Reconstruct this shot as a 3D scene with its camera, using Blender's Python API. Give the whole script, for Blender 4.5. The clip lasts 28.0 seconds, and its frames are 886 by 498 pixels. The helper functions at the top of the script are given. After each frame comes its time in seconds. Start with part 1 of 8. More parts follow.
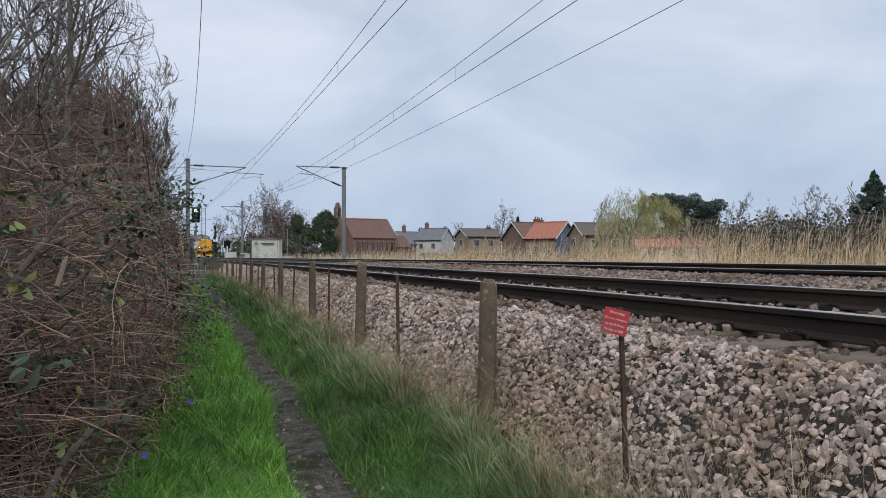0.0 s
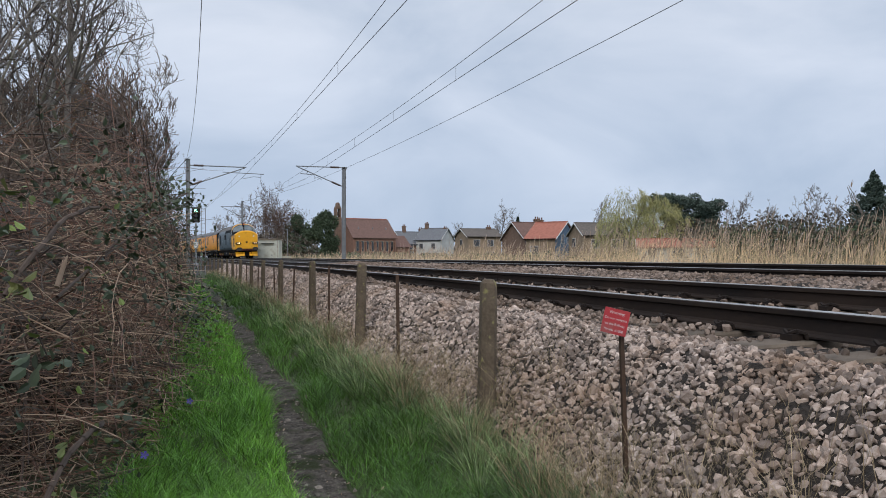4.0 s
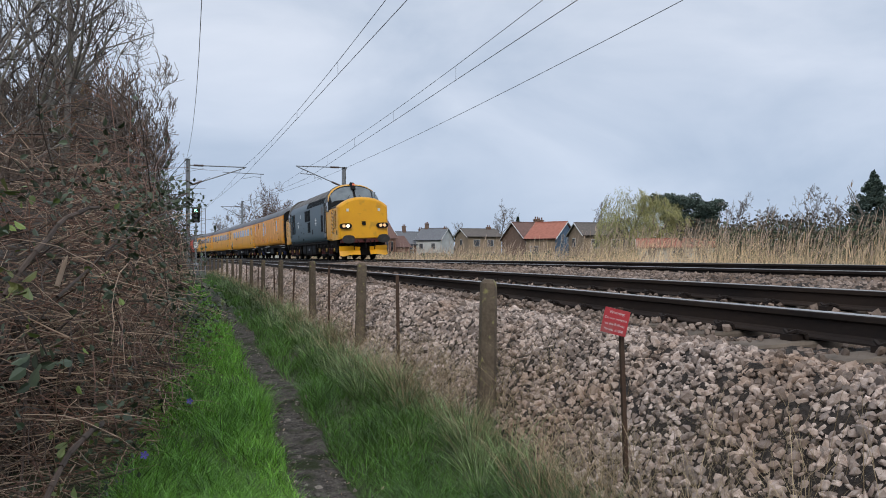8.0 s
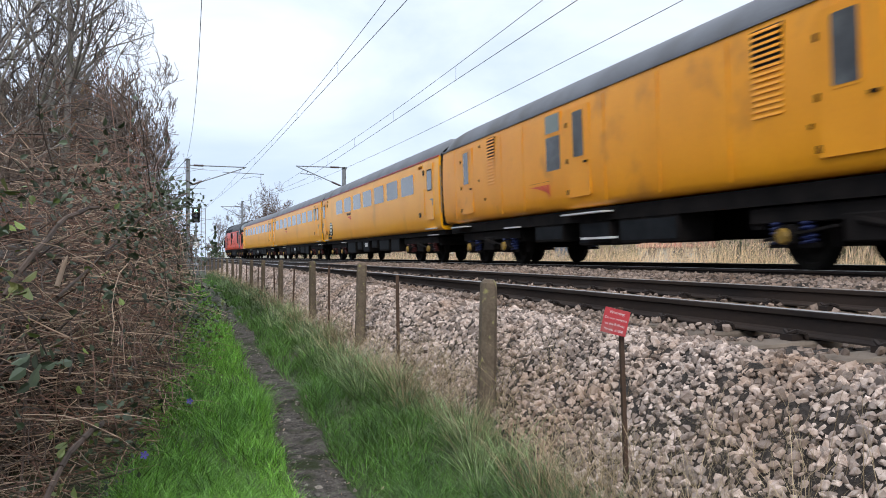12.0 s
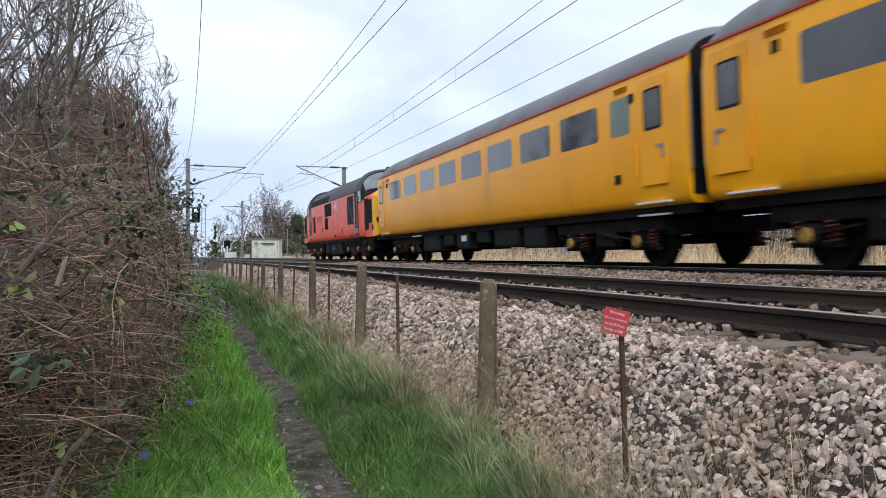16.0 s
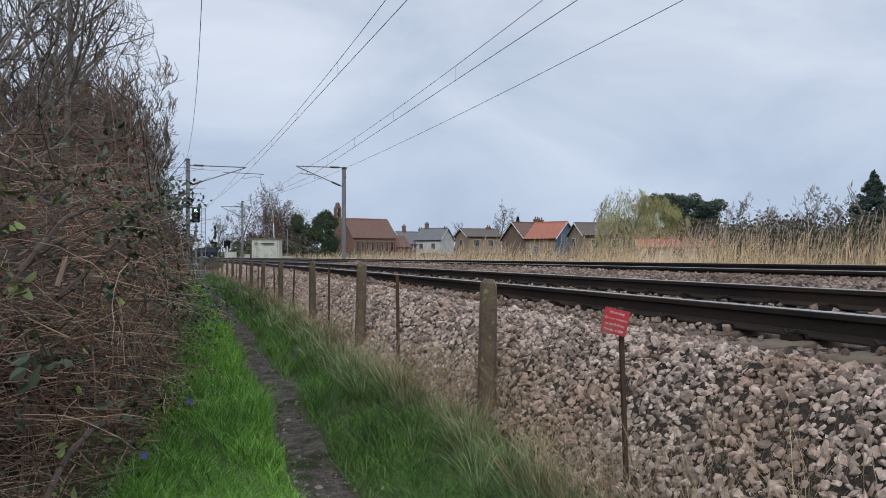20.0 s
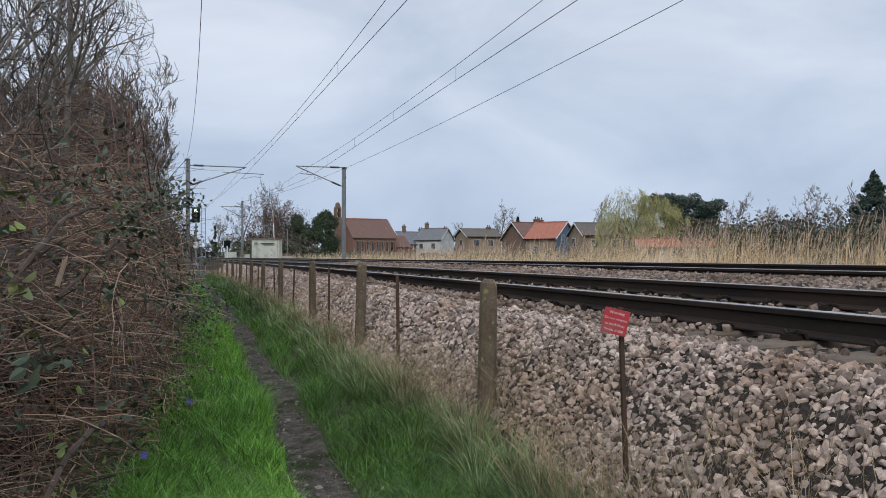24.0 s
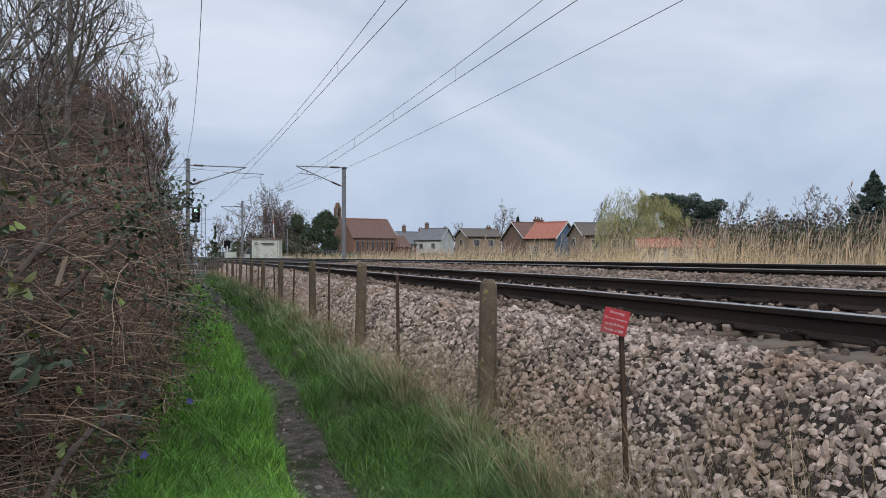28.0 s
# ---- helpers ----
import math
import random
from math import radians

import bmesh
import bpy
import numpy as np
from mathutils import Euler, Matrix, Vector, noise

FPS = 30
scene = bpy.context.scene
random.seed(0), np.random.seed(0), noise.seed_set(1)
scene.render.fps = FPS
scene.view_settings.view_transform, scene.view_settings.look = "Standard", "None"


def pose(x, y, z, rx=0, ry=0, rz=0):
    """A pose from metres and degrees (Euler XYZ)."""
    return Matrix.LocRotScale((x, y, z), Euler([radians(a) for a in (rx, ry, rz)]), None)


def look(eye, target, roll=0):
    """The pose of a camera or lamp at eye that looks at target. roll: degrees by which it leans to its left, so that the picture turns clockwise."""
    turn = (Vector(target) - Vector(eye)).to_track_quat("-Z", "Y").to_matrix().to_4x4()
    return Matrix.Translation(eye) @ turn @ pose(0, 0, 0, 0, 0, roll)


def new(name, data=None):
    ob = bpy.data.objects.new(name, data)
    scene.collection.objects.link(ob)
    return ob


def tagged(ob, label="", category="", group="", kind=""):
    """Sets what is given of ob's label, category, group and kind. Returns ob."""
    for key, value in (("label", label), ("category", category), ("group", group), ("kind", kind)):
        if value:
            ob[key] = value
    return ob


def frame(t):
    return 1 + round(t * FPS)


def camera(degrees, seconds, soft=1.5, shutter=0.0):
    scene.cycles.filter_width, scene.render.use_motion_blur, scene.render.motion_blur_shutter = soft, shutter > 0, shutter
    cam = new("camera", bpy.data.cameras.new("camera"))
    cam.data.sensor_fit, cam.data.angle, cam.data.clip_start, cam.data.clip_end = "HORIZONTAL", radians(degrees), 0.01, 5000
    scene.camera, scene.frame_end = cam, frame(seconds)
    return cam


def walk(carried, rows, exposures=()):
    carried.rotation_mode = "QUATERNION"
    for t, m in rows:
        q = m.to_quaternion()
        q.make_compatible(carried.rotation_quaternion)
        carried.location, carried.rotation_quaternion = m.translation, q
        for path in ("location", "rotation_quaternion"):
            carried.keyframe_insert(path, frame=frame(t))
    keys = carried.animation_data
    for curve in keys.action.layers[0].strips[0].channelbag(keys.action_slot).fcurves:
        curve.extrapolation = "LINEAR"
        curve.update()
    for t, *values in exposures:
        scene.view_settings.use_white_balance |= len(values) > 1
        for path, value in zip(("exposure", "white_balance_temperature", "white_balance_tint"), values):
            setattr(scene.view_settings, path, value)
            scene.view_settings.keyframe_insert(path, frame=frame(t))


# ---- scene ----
# ---- camera: a still tripod beside the path ----
EYE_Z = 1.45
cam = camera(58.52, 28.0, soft=0.95, shutter=0.3)
STAND = pose(0, 0, EYE_Z, 90.574, 0.0, -16.888)
EXPOSURES = [(0, 0.0), (9.0, 0.0), (10.0, 0.05), (10.5, 0.37), (11.0, 0.64), (11.5, 0.63), (12.2, 0.58), (12.5, 0.56), (16.5, 0.52), (17.5, 0.52), (18.1, 0.46), (18.8, 0.08), (19.2, -0.06), (20.5, 0.0), (28.0, 0.0)]
walk(cam, [(0.0, STAND), (28.0, STAND)], EXPOSURES)

# ---- the line's geometry: concentric curves to the left, R metres ----
R = 1180.0
RAIL_X = (3.4815, 4.9865, 7.5629, 9.0679)
RAIL_Z = (1.130, 1.187, 1.279, 1.335)
FAR_X = 8.3154
FAR_Z = 1.307
CANT = 2.142


def on(X, s, z=0.0):
    """A place at lateral offset X (right of the camera's line), s metres up the line."""
    a = s / R
    return Vector((-R + (R + X) * math.cos(a), (R + X) * math.sin(a), z))


def on_pose(X, s, z=0.0, ry=0.0, turn=0.0):
    p = on(X, s, z)
    return pose(p.x, p.y, p.z, 0, ry, math.degrees(s / R) + turn)


def on_np(X, s, z):
    a = s / R
    return np.stack([-R + (R + X) * np.cos(a), (R + X) * np.sin(a), z], -1)


def away(b, d, z=0.0):
    """A place by bearing in degrees from the line's direction and distance."""
    return Vector((d * math.sin(radians(b)), d * math.cos(radians(b)), z))


# ---- world and light: overcast ----
SUN_EL, SUN_AZ = radians(38), radians(203)
world = bpy.data.worlds.new("overcast_sky")
scene.world = world
world.use_nodes = True
wn, wl = world.node_tree.nodes, world.node_tree.links
wn.clear()
w_out = wn.new("ShaderNodeOutputWorld")
w_bg = wn.new("ShaderNodeBackground")
w_sky = wn.new("ShaderNodeTexSky")
w_sky.sky_type, w_sky.sun_disc = "NISHITA", False
w_sky.sun_elevation, w_sky.sun_rotation = SUN_EL, SUN_AZ
w_co = wn.new("ShaderNodeTexCoord")
w_map = wn.new("ShaderNodeMapping")
w_map.inputs["Scale"].default_value = (1.0, 1.0, 2.1)
w_n1 = wn.new("ShaderNodeTexNoise")
w_n1.inputs["Scale"].default_value, w_n1.inputs["Detail"].default_value, w_n1.inputs["Roughness"].default_value = 3.0, 6.0, 0.52
w_n1.inputs["Distortion"].default_value = 0.4
w_ramp = wn.new("ShaderNodeValToRGB")
w_ramp.color_ramp.elements[0].position, w_ramp.color_ramp.elements[0].color = 0.33, (0.515, 0.61, 0.755, 1)
w_ramp.color_ramp.elements[1].position, w_ramp.color_ramp.elements[1].color = 0.68, (0.755, 0.825, 0.945, 1)
w_grad = wn.new("ShaderNodeSeparateXYZ")
w_gr = wn.new("ShaderNodeValToRGB")
w_gr.color_ramp.elements[0].position, w_gr.color_ramp.elements[0].color = 0.0, (0.80, 0.86, 0.94, 1)
w_gr.color_ramp.elements[1].position, w_gr.color_ramp.elements[1].color = 0.36, (1.08, 1.05, 1.03, 1)
w_mul = wn.new("ShaderNodeMix")
w_mul.data_type, w_mul.blend_type = "RGBA", "MULTIPLY"
w_mul.inputs[0].default_value = 1.0
w_sc = wn.new("ShaderNodeVectorMath")
w_sc.operation = "SCALE"
w_sc.inputs["Scale"].default_value = 0.05
w_mix = wn.new("ShaderNodeMix")
w_mix.data_type = "RGBA"
w_mix.inputs[0].default_value = 0.93
wl.new(w_co.outputs["Generated"], w_map.inputs["Vector"])
wl.new(w_map.outputs[0], w_n1.inputs["Vector"])
wl.new(w_n1.outputs["Fac"], w_ramp.inputs[0])
wl.new(w_co.outputs["Generated"], w_grad.inputs[0])
wl.new(w_grad.outputs["Z"], w_gr.inputs[0])
wl.new(w_ramp.outputs[0], w_mul.inputs[6])
wl.new(w_gr.outputs[0], w_mul.inputs[7])
wl.new(w_sky.outputs[0], w_sc.inputs[0])
wl.new(w_sc.outputs[0], w_mix.inputs[6])
wl.new(w_mul.outputs[2], w_mix.inputs[7])
wl.new(w_mix.outputs[2], w_bg.inputs["Color"])
w_bg.inputs["Strength"].default_value = 1.0
wl.new(w_bg.outputs[0], w_out.inputs[0])
sun = new("sun", bpy.data.lights.new("sun", "SUN"))
sun.data.energy, sun.data.angle, sun.data.color = 1.25, radians(25), (1.0, 0.96, 0.9)
sun.matrix_world = look((math.sin(SUN_AZ) * 50, math.cos(SUN_AZ) * 50, 50 * math.tan(SUN_EL)), (0, 0, 0))


# ---- materials ----
def surf(name, c1, c2=None, scale=6.0, rough=0.8, metal=0.0, bump=0.0, fine=60.0, vary=0.0, island=0.0, coords="Object",
         dirt=None, dirt_scale=1.3, dirt_low=0.5, dirt_high=0.75, spec=0.5, stretch=(1, 1, 1), rough2=None, fine_amt=0.35):
    m = bpy.data.materials.new(name)
    m.use_nodes = True
    n, l = m.node_tree.nodes, m.node_tree.links
    b = n["Principled BSDF"]
    b.inputs["Roughness"].default_value, b.inputs["Metallic"].default_value = rough, metal
    b.inputs["Specular IOR Level"].default_value = spec
    c2 = c2 or tuple(x * 0.7 for x in c1)
    tc = n.new("ShaderNodeTexCoord")
    mp = n.new("ShaderNodeMapping")
    mp.inputs["Scale"].default_value = stretch
    l.new(tc.outputs[coords], mp.inputs[0])
    a, f = n.new("ShaderNodeTexNoise"), n.new("ShaderNodeTexNoise")
    a.inputs["Scale"].default_value, a.inputs["Detail"].default_value = scale, 4.0
    f.inputs["Scale"].default_value, f.inputs["Detail"].default_value = fine, 3.0
    l.new(mp.outputs[0], a.inputs["Vector"])
    l.new(mp.outputs[0], f.inputs["Vector"])
    mix1 = n.new("ShaderNodeMath")
    mix1.operation = "MULTIPLY_ADD"
    mix1.inputs[1].default_value = fine_amt
    l.new(f.outputs["Fac"], mix1.inputs[0])
    l.new(a.outputs["Fac"], mix1.inputs[2])
    mr = n.new("ShaderNodeMapRange")
    mr.inputs["From Min"].default_value, mr.inputs["From Max"].default_value = 0.35 + fine_amt * 0.4, 0.65 + fine_amt * 0.6
    l.new(mix1.outputs[0], mr.inputs["Value"])
    mx = n.new("ShaderNodeMix")
    mx.data_type = "RGBA"
    mx.inputs[6].default_value, mx.inputs[7].default_value = (*c1, 1), (*c2, 1)
    l.new(mr.outputs[0], mx.inputs[0])
    col = mx.outputs[2]
    if dirt:
        dn = n.new("ShaderNodeTexNoise")
        dn.inputs["Scale"].default_value, dn.inputs["Detail"].default_value = dirt_scale, 6.0
        l.new(mp.outputs[0], dn.inputs["Vector"])
        dr = n.new("ShaderNodeMapRange")
        dr.inputs["From Min"].default_value, dr.inputs["From Max"].default_value = dirt_low, dirt_high
        l.new(dn.outputs["Fac"], dr.inputs["Value"])
        dm = n.new("ShaderNodeMix")
        dm.data_type = "RGBA"
        dm.inputs[7].default_value = (*dirt, 1)
        l.new(dr.outputs[0], dm.inputs[0])
        l.new(col, dm.inputs[6])
        col = dm.outputs[2]
    if vary or island:
        hs = n.new("ShaderNodeHueSaturation")
        if island:
            g = n.new("ShaderNodeNewGeometry")
            src, amt = g.outputs["Random Per Island"], island
        else:
            g = n.new("ShaderNodeObjectInfo")
            src, amt = g.outputs["Random"], vary
        vr = n.new("ShaderNodeMapRange")
        vr.inputs["To Min"].default_value, vr.inputs["To Max"].default_value = 1 - amt, 1 + amt
        l.new(src, vr.inputs["Value"])
        l.new(vr.outputs[0], hs.inputs["Value"])
        l.new(col, hs.inputs["Color"])
        col = hs.outputs[0]
    l.new(col, b.inputs["Base Color"])
    if rough2 is not None:
        rr = n.new("ShaderNodeMapRange")
        rr.inputs["To Min"].default_value, rr.inputs["To Max"].default_value = rough, rough2
        l.new(a.outputs["Fac"], rr.inputs["Value"])
        l.new(rr.outputs[0], b.inputs["Roughness"])
    if bump:
        bp = n.new("ShaderNodeBump")
        bp.inputs["Strength"].default_value, bp.inputs["Distance"].default_value = 0.6, bump
        l.new(mix1.outputs[0], bp.inputs["Height"])
        l.new(bp.outputs[0], b.inputs["Normal"])
    return m


def thin(m, amount):
    """Let light through a thin dry leaf or stalk."""
    n, l = m.node_tree.nodes, m.node_tree.links
    b, out = n["Principled BSDF"], n["Material Output"]
    t, mix = n.new("ShaderNodeBsdfTranslucent"), n.new("ShaderNodeMixShader")
    l.new(b.inputs["Base Color"].links[0].from_socket, t.inputs["Color"])
    mix.inputs[0].default_value = amount
    l.new(b.outputs[0], mix.inputs[1])
    l.new(t.outputs[0], mix.inputs[2])
    l.new(mix.outputs[0], out.inputs["Surface"])
    return m


def glow(name, color, strength):
    m = bpy.data.materials.new(name)
    m.use_nodes = True
    b = m.node_tree.nodes["Principled BSDF"]
    b.inputs["Base Color"].default_value = (*color, 1)
    b.inputs["Emission Color"].default_value, b.inputs["Emission Strength"].default_value = (*color, 1), strength
    return m


# turf colour is lowered to put shade into the gaps between blades
GRASS_SOIL = surf("turf", (0.030, 0.048, 0.013), (0.052, 0.065, 0.024), 1.2, 0.95, bump=0.03, fine=30, dirt=(0.05, 0.04, 0.026), dirt_scale=0.5)
PATH_MUD = surf("path_mud", (0.036, 0.032, 0.028), (0.17, 0.15, 0.13), 14.0, 0.85, bump=0.06, fine=60, rough2=0.98, dirt=(0.035, 0.045, 0.018), dirt_scale=3.5, dirt_low=0.5, dirt_high=0.62, spec=0.15, fine_amt=0.8)
# bed under the stones; shade of their gaps is put into this near-black
BALLAST_FILL = surf("ballast_gap_shade", (0.014, 0.011, 0.009), (0.05, 0.038, 0.03), 14.0, 0.95, bump=0.05, fine=38, fine_amt=0.8)
STONE = surf("crushed_granite", (0.53, 0.44, 0.39), (0.26, 0.195, 0.16), 26.0, 0.9, bump=0.004, fine=150, island=0.6, dirt=(0.25, 0.165, 0.11), dirt_scale=1.1, dirt_low=0.48, dirt_high=0.74)
STONE_TRACK = surf("brake_dusted_granite", (0.36, 0.285, 0.24), (0.20, 0.15, 0.12), 26.0, 0.9, bump=0.004, fine=150, island=0.5, dirt=(0.15, 0.10, 0.07), dirt_scale=1.1, dirt_low=0.42, dirt_high=0.68)
STONE_ONE = surf("crushed_granite_piece", (0.58, 0.485, 0.43), (0.36, 0.27, 0.22), 1.5, 0.9, bump=0.004, fine=12, vary=0.4)
RUST = surf("rusty_rail", (0.017, 0.013, 0.012), (0.042, 0.028, 0.021), 5.0, 0.8, spec=0.25, bump=0.002, fine=60, stretch=(1, 0.2, 1))
STEEL = surf("polished_rail_head", (0.50, 0.49, 0.48), (0.36, 0.34, 0.32), 4.0, 0.3, 0.9, stretch=(1, 0.1, 1))
CONCRETE = surf("weathered_concrete", (0.33, 0.275, 0.21), (0.21, 0.17, 0.13), 3.0, 0.9, bump=0.004, fine=70, vary=0.12, dirt=(0.14, 0.12, 0.09), dirt_scale=3.0)
SLEEPER = surf("oil_stained_sleeper_concrete", (0.19, 0.15, 0.115), (0.11, 0.085, 0.065), 3.0, 0.9, bump=0.004, fine=70, vary=0.15, dirt=(0.08, 0.065, 0.05), dirt_scale=3.0)
POST_CONC = surf("mossy_concrete", (0.15, 0.115, 0.08), (0.085, 0.064, 0.045), 7.0, 0.95, bump=0.012, fine=55, dirt=(0.26, 0.24, 0.10), dirt_scale=16, dirt_low=0.6, dirt_high=0.7, vary=0.15, fine_amt=0.7)
RUSTY_POST = surf("rusted_steel_post", (0.045, 0.028, 0.02), (0.09, 0.05, 0.03), 9.0, 0.85, bump=0.002, fine=80)
GALV = surf("galvanised_steel", (0.27, 0.285, 0.30), (0.19, 0.20, 0.215), 2.0, 0.55, 0.35, fine=20)
WIRE = surf("dull_copper_wire", (0.055, 0.05, 0.05), (0.08, 0.07, 0.065), 3.0, 0.6, 0.5)
INSUL = surf("brown_insulator", (0.07, 0.05, 0.045), (0.10, 0.07, 0.06), 9.0, 0.35)


# ---- mesh helpers ----
def part(name, bm, material, parent=None, label="", smooth=False):
    me = bpy.data.meshes.new(name)
    bmesh.ops.recalc_face_normals(bm, faces=bm.faces)
    if smooth:
        for f in bm.faces:
            f.smooth = True
    bm.to_mesh(me)
    bm.free()
    if smooth:
        me.set_sharp_from_angle(angle=radians(38))
    me.materials.append(material)
    ob = new(name, me)
    if parent:
        ob.parent = parent
    if label:
        ob["label"] = label
    return ob


def thing(name, m, label, category, group="", kind=""):
    ob = new(name)
    ob.empty_display_size = 0.1
    ob.matrix_basis = m
    return tagged(ob, label, category, group, kind)


def box(bm, x0, x1, y0, y1, z0, z1, bevel=0.0, m=None):
    vs = [bm.verts.new((x, y, z)) for x in (x0, x1) for y in (y0, y1) for z in (z0, z1)]
    if m is not None:
        for v in vs:
            v.co = m @ v.co
    fs = [bm.faces.new([vs[i] for i in q]) for q in ((0, 1, 3, 2), (4, 6, 7, 5), (0, 4, 5, 1), (2, 3, 7, 6), (0, 2, 6, 4), (1, 5, 7, 3))]
    if bevel:
        es = {e for f in fs for e in f.edges}
        bmesh.ops.bevel(bm, geom=list(es), offset=bevel, segments=1, affect="EDGES", profile=0.7)
    return bm


def B(*args, **kw):
    return box(bmesh.new(), *args, **kw)


def rod(bm, a, b, ra, rb=None, n=8, caps=True):
    a, b = Vector(a), Vector(b)
    rb = ra if rb is None else rb
    d = (b - a).normalized()
    u = d.cross(Vector((0, 0, 1)) if abs(d.z) < 0.9 else Vector((1, 0, 0))).normalized()
    w = d.cross(u)
    ra_, rb_ = [], []
    for i in range(n):
        t = 2 * math.pi * i / n
        o = u * math.cos(t) + w * math.sin(t)
        ra_.append(bm.verts.new(a + o * ra))
        rb_.append(bm.verts.new(b + o * rb))
    for i in range(n):
        bm.faces.new((ra_[i], ra_[(i + 1) % n], rb_[(i + 1) % n], rb_[i]))
    if caps:
        bm.faces.new(ra_[::-1])
        bm.faces.new(rb_)
    return bm


def Rod(*args, **kw):
    return rod(bmesh.new(), *args, **kw)


def prism(bm, pts, y0, y1):
    """A closed outline of (x, z) drawn out along y."""
    a = [bm.verts.new((x, y0, z)) for x, z in pts]
    b = [bm.verts.new((x, y1, z)) for x, z in pts]
    k = len(pts)
    for i in range(k):
        bm.faces.new((a[i], a[(i + 1) % k], b[(i + 1) % k], b[i]))
    bm.faces.new(a[::-1])
    bm.faces.new(b)
    return bm


def Prism(pts, y0, y1):
    return prism(bmesh.new(), pts, y0, y1)


def loft(bm, rings, caps=True):
    vs = [[bm.verts.new(p) for p in r] for r in rings]
    k = len(vs[0])
    for a, b in zip(vs, vs[1:]):
        for i in range(k):
            bm.faces.new((a[i], a[(i + 1) % k], b[(i + 1) % k], b[i]))
    if caps:
        bm.faces.new(vs[0][::-1])
        bm.faces.new(vs[-1])
    return bm


def mesh_np(name, v, f, material, parent=None, smooth=False, label=""):
    v, f = np.asarray(v, np.float32), np.asarray(f, np.int32)
    me = bpy.data.meshes.new(name)
    k = f.shape[1]
    me.vertices.add(len(v))
    me.vertices.foreach_set("co", v.ravel())
    me.loops.add(f.size)
    me.loops.foreach_set("vertex_index", f.ravel())
    me.polygons.add(len(f))
    me.polygons.foreach_set("loop_start", np.arange(0, f.size, k, dtype=np.int32))
    me.update(calc_edges=True)
    me.polygons.foreach_set("use_smooth", np.full(len(f), bool(smooth)))
    me.materials.append(material)
    ob = new(name, me)
    if parent:
        ob.parent = parent
    if label:
        ob["label"] = label
    return ob


def tubes(A, Bv, ra, rb, n=3):
    """Open tapered tubes from A to Bv, as vertices and quads."""
    A, Bv = np.asarray(A, float), np.asarray(Bv, float)
    m = len(A)
    d = Bv - A
    d /= np.maximum(np.linalg.norm(d, axis=1, keepdims=True), 1e-9)
    ref = np.where(np.abs(d[:, 2:3]) < 0.9, [[0, 0, 1.0]], [[1.0, 0, 0]])
    u = np.cross(d, ref)
    u /= np.linalg.norm(u, axis=1, keepdims=True)
    w = np.cross(d, u)
    ra, rb = np.broadcast_to(ra, m)[:, None], np.broadcast_to(rb, m)[:, None]
    vs = []
    for P0, r in ((A, ra), (Bv, rb)):
        for i in range(n):
            t = 2 * math.pi * i / n
            vs.append(P0 + (u * math.cos(t) + w * math.sin(t)) * r)
    v = np.stack(vs, 1).reshape(-1, 3)
    base = np.arange(m)[:, None] * (2 * n)
    q = np.concatenate([base + np.array([[i, (i + 1) % n, n + (i + 1) % n, n + i]]) for i in range(n)])
    return v, q


def join_np(blocks):
    vs, fs, k = [], [], 0
    for v, f in blocks:
        vs.append(v)
        fs.append(f + k)
        k += len(v)
    return np.concatenate(vs), np.concatenate(fs)


def blades(base, tip, width, bend=0.3, segs=2, rng=None):
    """Grass blades: tapering ribbons from base to tip, arched."""
    m = len(base)
    ang = rng.uniform(0, math.pi, m)
    side = np.stack([np.cos(ang), np.sin(ang), np.zeros(m)], -1)
    rows = []
    lift = np.linalg.norm(tip - base, axis=1, keepdims=True)
    for i in range(segs + 1):
        t = i / segs
        c = base + (tip - base) * t
        c[:, 2:3] += lift * bend * t * (1 - t)
        wd = np.broadcast_to(width, m)[:, None] * (1 - t * 0.9) * 0.5
        rows += [c - side * wd, c + side * wd]
    v = np.stack(rows, 1).reshape(-1, 3)
    b0 = np.arange(m)[:, None] * (2 * (segs + 1))
    f = np.concatenate([b0 + np.array([[2 * i, 2 * i + 1, 2 * i + 3, 2 * i + 2]]) for i in range(segs)])
    return v, f


GOLD = (1 + math.sqrt(5)) / 2
ICO_V = np.array([(-1, GOLD, 0), (1, GOLD, 0), (-1, -GOLD, 0), (1, -GOLD, 0), (0, -1, GOLD), (0, 1, GOLD), (0, -1, -GOLD), (0, 1, -GOLD), (GOLD, 0, -1), (GOLD, 0, 1), (-GOLD, 0, -1), (-GOLD, 0, 1)]) / math.sqrt(1 + GOLD * GOLD)
ICO_F = np.array([(0, 11, 5), (0, 5, 1), (0, 1, 7), (0, 7, 10), (0, 10, 11), (1, 5, 9), (5, 11, 4), (11, 10, 2), (10, 7, 6), (7, 1, 8), (3, 9, 4), (3, 4, 2), (3, 2, 6), (3, 6, 8), (3, 8, 9), (4, 9, 5), (2, 4, 11), (6, 2, 10), (8, 6, 7), (9, 8, 1)])
CUBE_V = np.array([(x, y, z) for x in (-1, 1) for y in (-1, 1) for z in (-1, 1)], float)
CUBE_F = np.array([(0, 1, 3), (0, 3, 2), (4, 6, 7), (4, 7, 5), (0, 4, 5), (0, 5, 1), (2, 3, 7), (2, 7, 6), (0, 2, 6), (0, 6, 4), (1, 5, 7), (1, 7, 3)])


